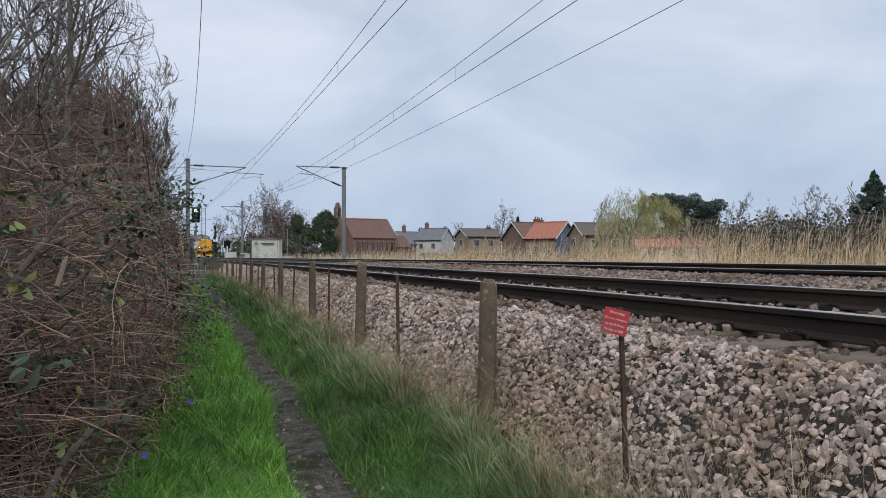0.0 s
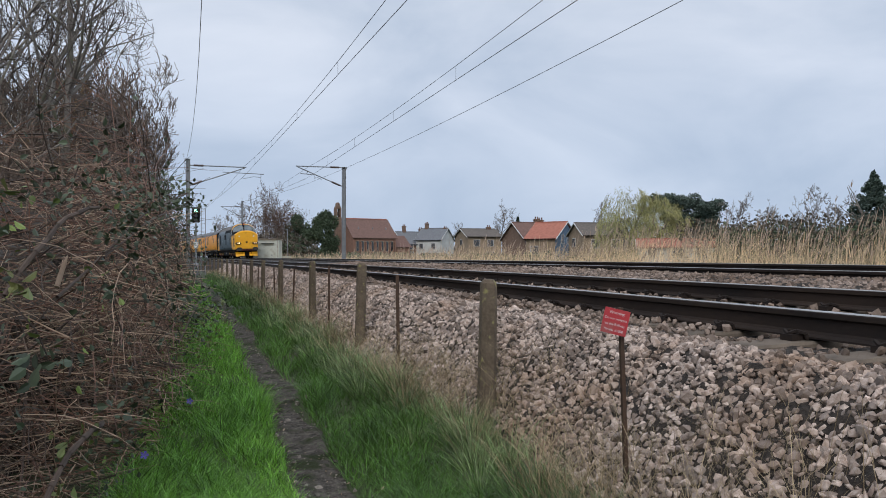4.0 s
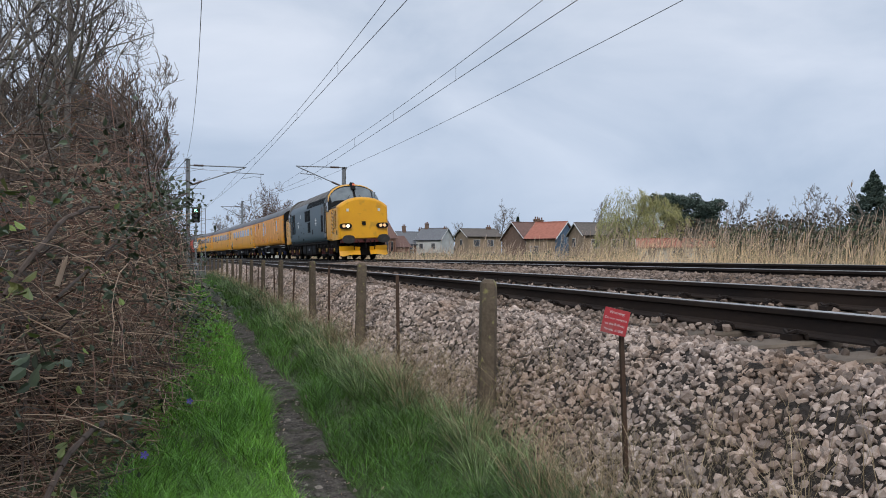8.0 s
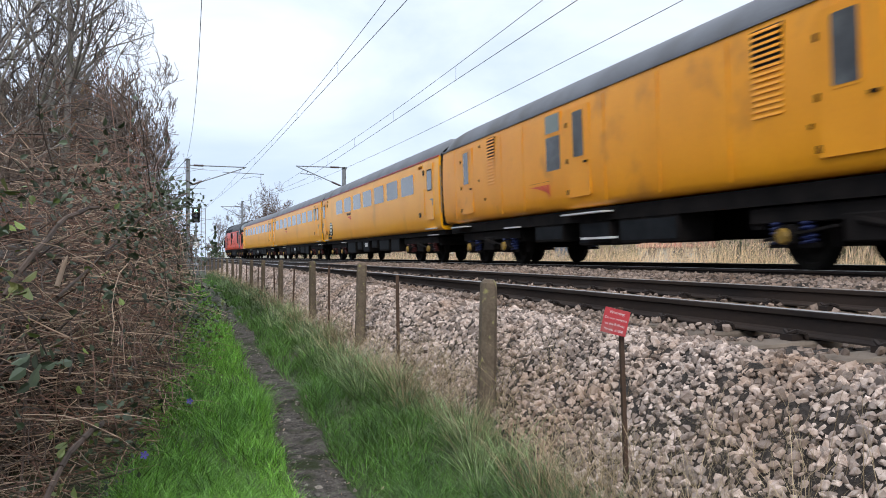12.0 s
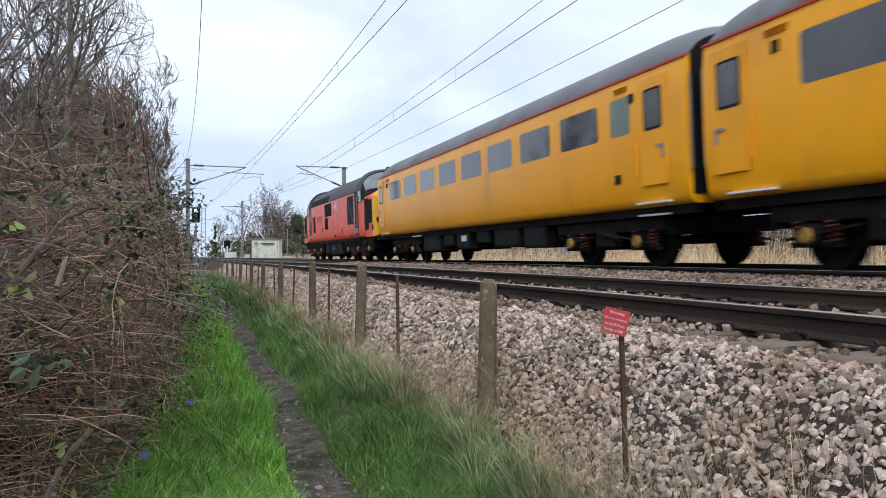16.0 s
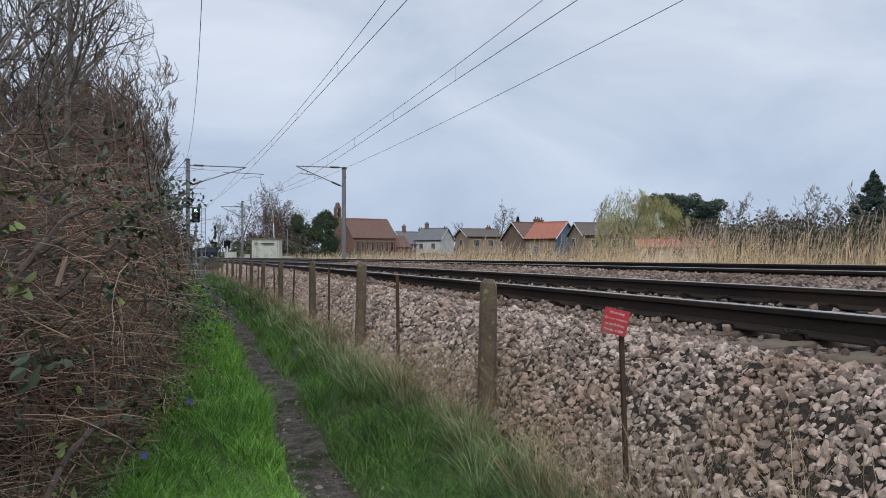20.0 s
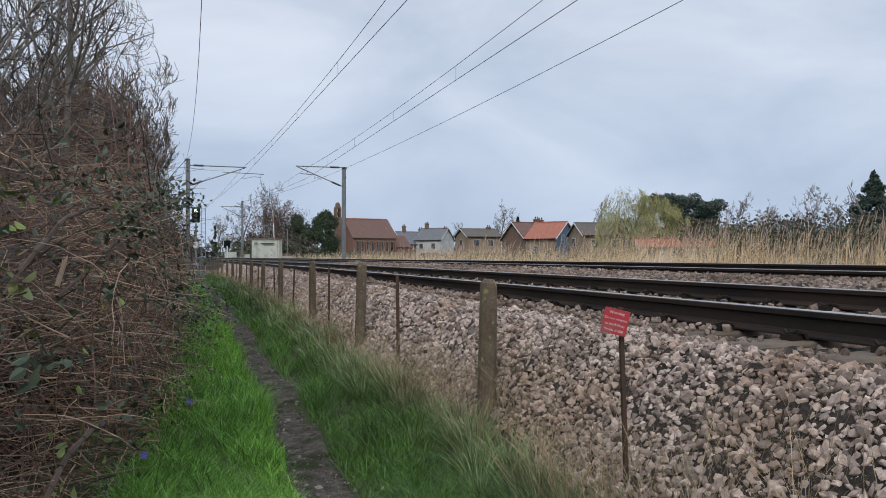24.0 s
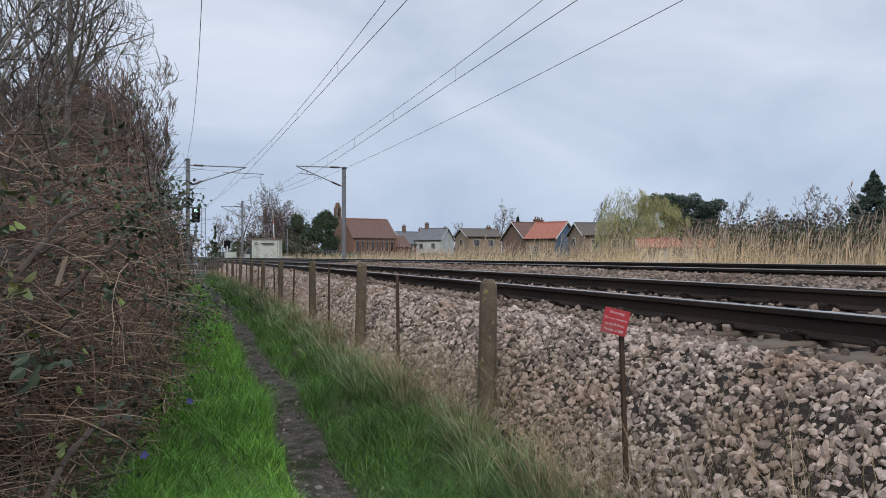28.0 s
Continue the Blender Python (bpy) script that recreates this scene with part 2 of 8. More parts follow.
def stones_np(centres, sizes, rng, fine=False):
    """Angular crushed stones: lumps cleaved by chance planes, or knocked-about cubes far off; squashed and turned."""
    m = len(centres)
    if fine:
        v = np.repeat(ICO_V[None], m, 0) * rng.uniform(0.85, 1.25, (m, 12, 1)) * 1.12
        for _ in range(5):
            n = rng.normal(size=(m, 3))
            n /= np.linalg.norm(n, axis=1, keepdims=True)
            d = np.einsum("mkj,mj->mk", v, n) - rng.uniform(0.32, 0.75, (m, 1))
            v = v - np.maximum(d, 0)[:, :, None] * n[:, None]
        fc = ICO_F
    else:
        v = CUBE_V[None] * rng.uniform(0.35, 1.0, (m, 8, 3))
        fc = CUBE_F
    v = v * rng.uniform(0.6, 1.15, (m, 1, 3))
    q = rng.normal(size=(m, 4))
    q /= np.linalg.norm(q, axis=1, keepdims=True)
    w, x, y, z = q.T
    rot = np.stack([1 - 2 * (y * y + z * z), 2 * (x * y - z * w), 2 * (x * z + y * w), 2 * (x * y + z * w), 1 - 2 * (x * x + z * z), 2 * (y * z - x * w),
                    2 * (x * z - y * w), 2 * (y * z + x * w), 1 - 2 * (x * x + y * y)], -1).reshape(m, 3, 3)
    v = np.einsum("mij,mkj->mki", rot, v) * np.asarray(sizes)[:, None, None] * 0.55 + np.asarray(centres)[:, None]
    f = fc[None] + (np.arange(m) * len(v[0]))[:, None, None]
    return v.reshape(-1, 3), f.reshape(-1, 3)


# ---- ground and permanent way ----
def lump(x, y, k=1.0):
    """Gentle unevenness of the ground, metres."""
    return 0.02 * np.sin(x * 2.1 * k + 1.3 * np.sin(y * 0.7)) + 0.02 * np.sin(y * 1.7 * k + np.sin(x * 1.9)) + 0.01 * np.sin(x * 6.3 + y * 5.1)


def verge_z(X):
    """Height of the ground across the line."""
    return np.interp(X, (-900, -6, -1.0, 0.2, 0.55, 0.78, 1.0, 1.4, 1.9, 2.4, 11, 12.5, 16, 40, 1500), (0.4, 0.3, 0.12, 0.03, 0.0, -0.03, 0.0, 0.08, 0.24, 0.25, 0.25, 0.1, 0.0, 0.3, 1.0))


def build_ground():
    cols = np.concatenate([[-900, -400, -150, -60, -25, -10, -5, -3], np.arange(-2, 3.0, 0.125), [3.5, 5, 7, 9, 11, 12, 13, 14, 16, 20, 30, 45, 70, 120, 250, 600, 1500]])
    rows = np.concatenate([[-700, -300, -120, -50, -20, -8, -3], np.arange(0, 30, 0.25), np.arange(30, 80, 2.0), np.arange(80, 300, 10.0), [300, 420, 700, 1100, 1700]])
    X, S = np.meshgrid(cols, rows)
    Z = verge_z(X) + np.where((X > -3) & (X < 2.5), lump(X, S), 0)
    v = on_np(X.ravel(), S.ravel(), Z.ravel())
    nc = len(cols)
    i = (np.arange(len(rows) - 1)[:, None] * nc + np.arange(nc - 1)).ravel()
    f = np.stack([i, i + 1, i + nc + 1, i + nc], -1)
    g = mesh_np("ground", v, f, GRASS_SOIL, smooth=True)
    tagged(g, "uneven green and brown turf reaching the horizon", "ground", kind="structure")
    # trodden path
    s = np.arange(1.5, 60, 0.2)
    n = 7
    us = np.linspace(-1, 1, n)
    wob = 0.05 * np.sin(s * 0.9) + 0.03 * np.sin(s * 2.3)
    wid = 0.14 + 0.04 * np.sin(s * 1.3 + 1) + 0.03 * np.sin(s * 3.1)
    X = 0.78 + wob[:, None] + us * wid[:, None] + 0.02 * np.sin(s[:, None] * 9 + us * 5)
    SS = np.repeat(s[:, None], n, 1)
    Z = verge_z(X) + lump(X, SS) + 0.02 - 0.016 * np.abs(us) ** 3
    v = on_np(X.ravel(), SS.ravel(), Z.ravel())
    i = (np.arange(len(s) - 1)[:, None] * n + np.arange(n - 1)).ravel()
    p = mesh_np("path", v, np.stack([i, i + 1, i + n + 1, i + n], -1), PATH_MUD, smooth=True)
    tagged(p, "narrow trodden dirt path with scattered grit", "path", kind="structure")


BED = ((1.78, 0.05), (1.95, 0.25), (2.25, 0.52), (2.55, 0.78), (2.74, 0.90), (2.9, 0.92), (3.9, 0.925), (4.7, 0.955), (5.3, 0.99), (5.9, 1.10), (6.6, 1.16), (7.3, 1.19), (8.0, 1.17), (9.2, 1.2), (9.9, 1.2), (10.4, 1.15), (11.4, 0.3), (11.8, 0.05))
BED_X, BED_Z = np.array([b[0] for b in BED]), np.array([b[1] for b in BED])


def build_bed():
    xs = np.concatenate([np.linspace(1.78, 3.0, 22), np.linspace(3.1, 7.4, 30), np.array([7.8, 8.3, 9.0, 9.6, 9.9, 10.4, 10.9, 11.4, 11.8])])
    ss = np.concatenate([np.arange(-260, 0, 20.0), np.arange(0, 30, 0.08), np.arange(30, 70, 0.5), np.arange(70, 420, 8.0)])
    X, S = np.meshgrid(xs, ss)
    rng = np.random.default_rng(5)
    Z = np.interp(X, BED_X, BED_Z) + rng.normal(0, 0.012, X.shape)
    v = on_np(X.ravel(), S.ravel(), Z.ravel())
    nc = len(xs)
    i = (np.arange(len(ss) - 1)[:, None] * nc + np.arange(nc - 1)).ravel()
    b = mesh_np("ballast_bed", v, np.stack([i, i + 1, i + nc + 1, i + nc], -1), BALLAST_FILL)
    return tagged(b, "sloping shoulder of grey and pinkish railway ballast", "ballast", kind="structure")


RAIL_PROFILE = ((-0.07, -0.159), (0.07, -0.159), (0.07, -0.148), (0.025, -0.135), (0.010, -0.12), (0.010, -0.05), (0.034, -0.036), (0.035, -0.008), (0.028, -0.001), (-0.028, -0.001), (-0.035, -0.008), (-0.034, -0.036), (-0.010, -0.05), (-0.010, -0.12), (-0.025, -0.135), (-0.07, -0.148))


def swept(name, X, z, outline, stations, material, parent, label=""):
    pts = np.array(outline)
    k = len(pts)
    v = np.concatenate([on_np(X + pts[:, 0], np.full(k, s), z + pts[:, 1]) for s in stations])
    j = np.arange(k)
    f = np.concatenate([np.stack([r * k + j, r * k + (j + 1) % k, (r + 1) * k + (j + 1) % k, (r + 1) * k + j], -1) for r in range(len(stations) - 1)])
    return mesh_np(name, v, f, material, parent, label=label)


STATIONS = np.concatenate([np.arange(-260, 0, 13.0), np.arange(0, 60, 2.0), np.arange(60, 420, 8.0)])
PITCH = 0.666


def build_track(rails, first, label):
    track = thing("railway_track", Matrix(), label, "track", "railway tracks")
    track["kind"] = "structure"
    for r in rails:
        rail = swept("rail", RAIL_X[r], RAIL_Z[r], RAIL_PROFILE, STATIONS, RUST, track)
        swept("running_surface", RAIL_X[r], RAIL_Z[r] + 0.0005, ((-0.030, -0.004), (0.030, -0.004), (0.029, -0.001), (0.022, 0.0025), (-0.022, 0.0025), (-0.029, -0.001)), STATIONS, STEEL, rail, "bright worn rail head")
    a, b = rails
    cx, cz = (RAIL_X[a] + RAIL_X[b]) / 2, (RAIL_Z[a] + RAIL_Z[b]) / 2 - 0.169
    tilt = -math.degrees(math.atan((RAIL_Z[b] - RAIL_Z[a]) / 1.505))
    # one sleeper and one spring clip, shared by all
    sm = B(-1.25, 1.25, -0.13, 0.13, -0.20, 0.0, bevel=0.015)
    sl = part("sleeper", sm, SLEEPER, track)
    cm = bmesh.new()
    for sx in (-1, 1):
        pts = [(sx * 0.075, -0.07, 0.0), (sx * 0.085, -0.07, 0.035), (sx * 0.13, -0.05, 0.05), (sx * 0.15, 0.0, 0.03), (sx * 0.13, 0.05, 0.05), (sx * 0.085, 0.07, 0.03)]
        for p, q in zip(pts, pts[1:]):
            rod(cm, p, q, 0.013, n=5)
        box(cm, sx * 0.08, sx * 0.165, -0.05, 0.05, -0.01, 0.03)
    clip = part("rail_clip", cm, RUST, sl)
    sleeper_mesh, clip_mesh = sl.data, clip.data
    bpy.data.objects.remove(clip)
    bpy.data.objects.remove(sl)
    for k in range(100):
        s = first + (k - 4) * PITCH
        o = new("sleeper", sleeper_mesh)
        o.parent = track
        o.matrix_basis = on_pose(cx, s, cz, tilt)
        if k < 46:
            for e in (-0.7525, 0.7525):
                c = new("rail_clip", clip_mesh)
                c.parent = o
                c.matrix_basis = pose(e, 0, 0.008)
    return track


# ---- rolling stock ----
COACH_Y = surf("coach_yellow_paint", (0.95, 0.42, 0.008), (0.88, 0.37, 0.008), 0.7, 0.34, dirt=(0.55, 0.24, 0.03), dirt_scale=0.9, dirt_low=0.6, dirt_high=0.9, fine=18, stretch=(1, 1, 0.5), spec=0.3)
VAN_Y = surf("van_ochre_paint", (0.90, 0.36, 0.012), (0.80, 0.31, 0.012), 0.8, 0.4, dirt=(0.42, 0.17, 0.03), dirt_scale=1.1, dirt_low=0.58, dirt_high=0.85, fine=18, spec=0.3)
LOCO_Y = surf("warning_yellow_paint", (0.88, 0.43, 0.010), (0.80, 0.37, 0.010), 1.2, 0.36, dirt=(0.35, 0.19, 0.04), dirt_scale=1.8, dirt_low=0.6, dirt_high=0.85, fine=25)
LOCO_BLUE = surf("faded_rail_blue_paint", (0.0035, 0.044, 0.069), (0.003, 0.034, 0.055), 0.9, 0.34, dirt=(0.010, 0.045, 0.060), dirt_scale=1.6, dirt_low=0.5, dirt_high=0.8, fine=20, spec=0.32)
LOCO_RED = surf("orange_red_paint", (0.86, 0.082, 0.026), (0.76, 0.062, 0.022), 0.9, 0.36, spec=0.3, dirt=(0.30, 0.04, 0.018), dirt_scale=1.4, dirt_low=0.6, dirt_high=0.85, fine=20)
ROOF_GREY = surf("coach_roof_grey", (0.17, 0.18, 0.20), (0.12, 0.125, 0.14), 0.8, 0.6, dirt=(0.08, 0.075, 0.07), dirt_scale=0.7, fine=25)
LROOF_GREY = surf("loco_roof_grey", (0.20, 0.19, 0.18), (0.12, 0.11, 0.105), 1.1, 0.7, dirt=(0.06, 0.055, 0.05), dirt_scale=1.0, fine=20)
LROOF_DARK = surf("loco_roof_charcoal", (0.034, 0.036, 0.042), (0.022, 0.023, 0.027), 1.1, 0.6, fine=20)
UNDER = surf("underframe_grime", (0.0075, 0.007, 0.007), (0.017, 0.014, 0.013), 2.5, 0.9, bump=0.004, fine=30, spec=0.1)
WHEEL = surf("oily_wheel", (0.006, 0.0055, 0.005), (0.014, 0.012, 0.010), 4.0, 0.8, fine=30, spec=0.12)
TREAD = surf("bright_wheel_tread", (0.32, 0.30, 0.28), (0.2, 0.18, 0.16), 5.0, 0.35, 0.8)
SPRING_RED = surf("red_coil_spring", (0.13, 0.022, 0.020), (0.05, 0.012, 0.011), 6.0, 0.6)
SPRING_BLUE = surf("blue_coil_spring", (0.025, 0.04, 0.15), (0.015, 0.022, 0.08), 6.0, 0.6)
BOX_YEL = surf("yellow_axlebox_cover", (0.36, 0.21, 0.02), (0.14, 0.085, 0.02), 6.0, 0.6)
DARK_GLASS = surf("tinted_window_glass", (0.020, 0.022, 0.025), (0.012, 0.013, 0.016), 1.5, 0.06, spec=0.9)
MIST_GLASS = surf("frosted_window_glass", (0.20, 0.24, 0.20), (0.15, 0.18, 0.16), 1.5, 0.25)
GREY_GLASS = surf("dusty_window_glass", (0.10, 0.105, 0.115), (0.07, 0.075, 0.085), 1.2, 0.12, spec=0.8)
# pale blotches of its dirt layer put reflections into the dark glass
SMOKY_GLASS = surf("mottled_window_glass", (0.035, 0.036, 0.036), (0.075, 0.078, 0.078), 1.8, 0.10, spec=0.6, dirt=(0.12, 0.125, 0.12), dirt_scale=2.2)
BLACK = surf("black_paint", (0.007, 0.007, 0.008), (0.012, 0.012, 0.012), 3.0, 0.65, spec=0.18)
GRILLE = surf("grille_black", (0.009, 0.011, 0.013), (0.017, 0.019, 0.022), 3.0, 0.75, spec=0.1)
WHITE_P = surf("white_paint", (0.72, 0.73, 0.73), (0.60, 0.60, 0.58), 4.0, 0.5)
RED_LINE = surf("red_line_paint", (0.50, 0.03, 0.02), (0.42, 0.025, 0.018), 3.0, 0.45)
ORANGE_P = surf("orange_red_emblem", (0.75, 0.09, 0.02), (0.66, 0.07, 0.02), 3.0, 0.45)
BUFFER = surf("worn_buffer_steel", (0.05, 0.047, 0.045), (0.022, 0.02, 0.019), 5.0, 0.55, 0.2, fine=30)
FADED = surf("faded_lettering", (0.40, 0.045, 0.02), (0.3, 0.04, 0.02), 3.0, 0.5)
BRACE = surf("dull_grey_brace", (0.035, 0.035, 0.04), (0.024, 0.024, 0.028), 3.0, 0.6)
DECK = surf("brown_black_deck_paint", (0.020, 0.017, 0.016), (0.036, 0.028, 0.025), 2.0, 0.75, fine=25)
# sky seen in and through the cab glass is put into this pale colour
CAB_GLASS = surf("sky_pale_windscreen", (0.20, 0.235, 0.25), (0.13, 0.15, 0.165), 2.5, 0.12, spec=0.8)
LAMP_ON = glow("lit_headlamp", (1.0, 0.80, 0.48), 3.2)
LAMP_DIM = glow("lit_marker_lamp", (1.0, 0.62, 0.30), 0.4)
LAMP_RED = glow("red_roof_lamp", (0.7, 0.16, 0.08), 0.2)
SIDE = -1  # the side of the train towards the path
WHEELS = []


def arc_ring(w, zb, zs, zt, y, n=14, flare=0.0):
    """A closed ring across the vehicle: sides up to zs, then a round top to zt."""
    pts = [(w - flare, zb), (w, zb + 0.25), (w, zs)]
    for i in range(1, n):
        t = math.pi * i / n
        c = math.cos(t)
        pts.append((w * math.copysign(abs(c) ** 0.8, c) * 0.998, zs + (zt - zs) * (1 - abs(c) ** 1.9) ** 0.9))
    pts += [(-w, zs), (-w, zb + 0.25), (-w + flare, zb)]
    return [(x, y, z) for x, z in pts]


def wheelset(parent, y, r, mat_=WHEEL):
    """Two wheels on an axle; it turns about the axle."""
    ax = new("wheelset")
    ax.empty_display_size = 0.1
    ax.parent = parent
    ax.matrix_basis = pose(0, y, r)
    part("axle", Rod((-0.7, 0, 0), (0.7, 0, 0), 0.08, n=8), UNDER, ax)
    for sx in (-1, 1):
        bm = bmesh.new()
        n = 28
        prof = ((0.69, 0.12), (0.70, r - 0.18), (0.68, r - 0.09), (0.68, r + 0.03), (0.715, r + 0.03), (0.725, r), (0.82, r - 0.012), (0.82, r - 0.085), (0.77, r - 0.10), (0.75, r - 0.2), (0.80, 0.14), (0.83, 0.13), (0.83, 0.0))
        rings = [[bm.verts.new((sx * px, pr * math.cos(2 * math.pi * i / n), pr * math.sin(2 * math.pi * i / n))) for i in range(n)] for px, pr in prof[:-1]]
        for a, b in zip(rings, rings[1:]):
            for i in range(n):
                bm.faces.new((a[i], a[(i + 1) % n], b[(i + 1) % n], b[i]))
        bm.faces.new(rings[0])
        bm.faces.new(rings[-1])
        part("wheel", bm, mat_, ax)
    WHEELS.append((ax, r, y))
    return ax


def coil(bm, x, y, z0, z1, r=0.085, turns=5, wire=0.02):
    n = turns * 8
    pts = [(x + r * math.cos(2 * math.pi * i / 8), y + r * math.sin(2 * math.pi * i / 8), z0 + (z1 - z0) * i / n) for i in range(n + 1)]
    for p, q in zip(pts, pts[1:]):
        rod(bm, p, q, wire, n=4, caps=False)
    return bm


def bogie(vehicle, yc, axles, r, springs, coach=True):
    """A bogie: frame, axleboxes, springs and brake gear. The wheelsets hang on the vehicle."""
    half = max(abs(a) for a in axles) + 0.75
    bm = bmesh.new()
    for sx in (-1, 1):
        if coach:
            box(bm, sx * 1.12, sx * 1.0, yc - half, yc + half, 0.62, 0.84, 0.015)
            box(bm, sx * 1.14, sx * 0.98, yc - 0.35, yc + 0.35, 0.36, 0.70, 0.02)
            for a in axles:
                box(bm, sx * 1.10, sx * 1.0, yc + a - 0.42, yc + a + 0.42, 0.30, 0.36)
        else:
            prof = [(yc - half, 0.60), (yc - half + 0.2, 0.40), (yc - half + 0.5, 0.40), (yc - 1.6, 0.52), (yc - 0.75, 0.52), (yc - 0.45, 0.36), (yc + 0.45, 0.36), (yc + 0.75, 0.52), (yc + 1.6, 0.52), (yc + half - 0.5, 0.40), (yc + half - 0.2, 0.40), (yc + half, 0.60), (yc + half, 0.96), (yc - half, 0.96)]
            a_ = [bm.verts.new((sx * 1.20, y, z)) for y, z in prof]
            b_ = [bm.verts.new((sx * 1.05, y, z)) for y, z in prof]
            k = len(prof)
            for i in range(k):
                bm.faces.new((a_[i], a_[(i + 1) % k], b_[(i + 1) % k], b_[i]))
            bm.faces.new(a_)
            bm.faces.new(b_[::-1])
            for a in (-1.03, 1.03):
                box(bm, sx * 1.24, sx * 1.08, yc + a - 0.5, yc + a + 0.5, 0.22, 0.34, 0.02)
    for y in (yc - half + 0.08, yc, yc + half - 0.08):
        box(bm, -1.05, 1.05, y - 0.12, y + 0.12, 0.55, 0.8)
    bg = part("bogie_frame", bm, UNDER, vehicle)
    for sx in (-1, 1):
        for a in axles:
            part("axlebox", Rod((sx * 0.95, yc + a, r), (sx * 1.22, yc + a, r), 0.17, 0.15, n=10), UNDER, bg)
            part("axlebox_cover", Rod((sx * 1.21, yc + a, r), (sx * 1.27, yc + a, r), 0.115, 0.09, n=10), BOX_YEL if sx == SIDE else UNDER, bg, "yellow painted round cover")
        for a in axles if coach else (-1.03, 1.03):
            for d in (-0.27, 0.27) if coach else (-0.28, 0.28):
                part("coil_spring", coil(bmesh.new(), sx * 1.06 if coach else sx * 1.16, yc + a + d, 0.34, 0.64), springs, bg)
        for a in axles if sx > 0 else ():
            part("traction_motor" if not coach else "brake_beam", B(-0.62, 0.62, yc + a - 0.95, yc + a + 0.95, 0.20 if not coach else 0.30, 0.8, 0.04), UNDER, bg) if not coach or a > 0 else None
        part("brake_rigging", rod(rod(bmesh.new(), (sx * 1.17, yc - half + 0.3, 0.40), (sx * 1.17, yc - 0.4, 0.56), 0.022, n=5), (sx * 1.17, yc + 0.4, 0.56), (sx * 1.17, yc + half - 0.3, 0.40), 0.022, n=5), UNDER, bg)
        if not coach:
            for a in (-1.55, -0.5, 0.5, 1.55):
                part("brake_cylinder", Rod((sx * 1.20, yc + a - 0.16, 0.74), (sx * 1.20, yc + a + 0.16, 0.74), 0.10, n=10), UNDER, bg)
                part("sand_pipe", Rod((sx * 1.14, yc + a + 0.25, 0.6), (sx * 0.86, yc + a + 0.32, 0.10), 0.025, n=5), UNDER, bg)
            for a in (-half + 0.25, half - 0.25):
                part("sand_box", B(sx * 1.26, sx * 1.02, yc + a - 0.2, yc + a + 0.2, 0.70, 1.0, 0.02), UNDER, bg)
        for a in axles:
            part("brake_block", B(sx * 0.82, sx * 0.70, yc + a - r - 0.10, yc + a - r + 0.02, r - 0.15, r + 0.2), UNDER, bg)
        if coach:
            part("damper", Rod((sx * 1.16, yc - 0.55, 0.50), (sx * 1.16, yc + 0.1, 0.62), 0.045, n=8), UNDER, bg)
            part("step_board", B(sx * 1.30, sx * 1.12, yc - half - 0.25, yc - half + 0.55, 0.86, 0.89), WHITE_P, bg, "white edged step board")
    for a in axles:
        wheelset(vehicle, yc + a, r)
    return bg


def slatted(name, vehicle, y0, y1, z0, z1, x, material, slat, n, label=""):
    """A louvred panel on a bodyside at |x|: frame, dark back and slats."""
    bm = bmesh.new()
    sx = math.copysign(1, x)
    box(bm, x - sx * 0.03, x + sx * 0.004, y0, y1, z0, z1)
    g = part(name, bm, material, vehicle, label)
    for i in range(n):
        z = z0 + (z1 - z0) * (i + 0.5) / n
        h = (z1 - z0) / n * 0.26
        bm = bmesh.new()
        vs = [bm.verts.new(p) for p in ((x, y0 + 0.01, z - h), (x, y1 - 0.01, z - h), (x + sx * 0.028, y1 - 0.01, z - h), (x + sx * 0.028, y0 + 0.01, z - h),
                                        (x, y0 + 0.01, z + h), (x, y1 - 0.01, z + h), (x + sx * 0.012, y1 - 0.01, z + h), (x + sx * 0.012, y0 + 0.01, z + h))]
        for q in ((0, 1, 2, 3), (4, 7, 6, 5), (3, 2, 6, 7), (0, 4, 5, 1), (0, 3, 7, 4), (1, 5, 6, 2)):
            bm.faces.new([vs[k] for k in q])
        part("slat", bm, slat, g)
    return g


def round_panel(bm, x, t, y0, y1, z0, z1, r=0.06, k=4):
    """A plate with rounded corners on the bodyside, its outer face at x + t."""
    pts = []
    for cy, cz, a0 in ((y1 - r, z1 - r, 0), (y0 + r, z1 - r, 90), (y0 + r, z0 + r, 180), (y1 - r, z0 + r, 270)):
        for i in range(k + 1):
            a = radians(a0 + 90 * i / k)
            pts.append((cy + r * math.cos(a), cz + r * math.sin(a)))
    a = [bm.verts.new((x, y, z)) for y, z in pts]
    b = [bm.verts.new((x + t, y, z)) for y, z in pts]
    n = len(pts)
    for i in range(n):
        bm.faces.new((a[i], a[(i + 1) % n], b[(i + 1) % n], b[i]))
    bm.faces.new(a[::-1])
    bm.faces.new(b)
    return bm


def side_window(vehicle, y0, y1, z0, z1, x, glass, rim, r=0.07, lean=0.0):
    sx = math.copysign(1, x)
    w = part("window", round_panel(bmesh.new(), x - sx * 0.02, sx * 0.024, y0 - 0.035, y1 + 0.035, z0 - 0.035, z1 + 0.035, r + 0.02), rim, vehicle)
    part("pane", round_panel(bmesh.new(), x - sx * 0.01, sx * 0.018, y0, y1, z0, z1, r), glass, w)
    return w


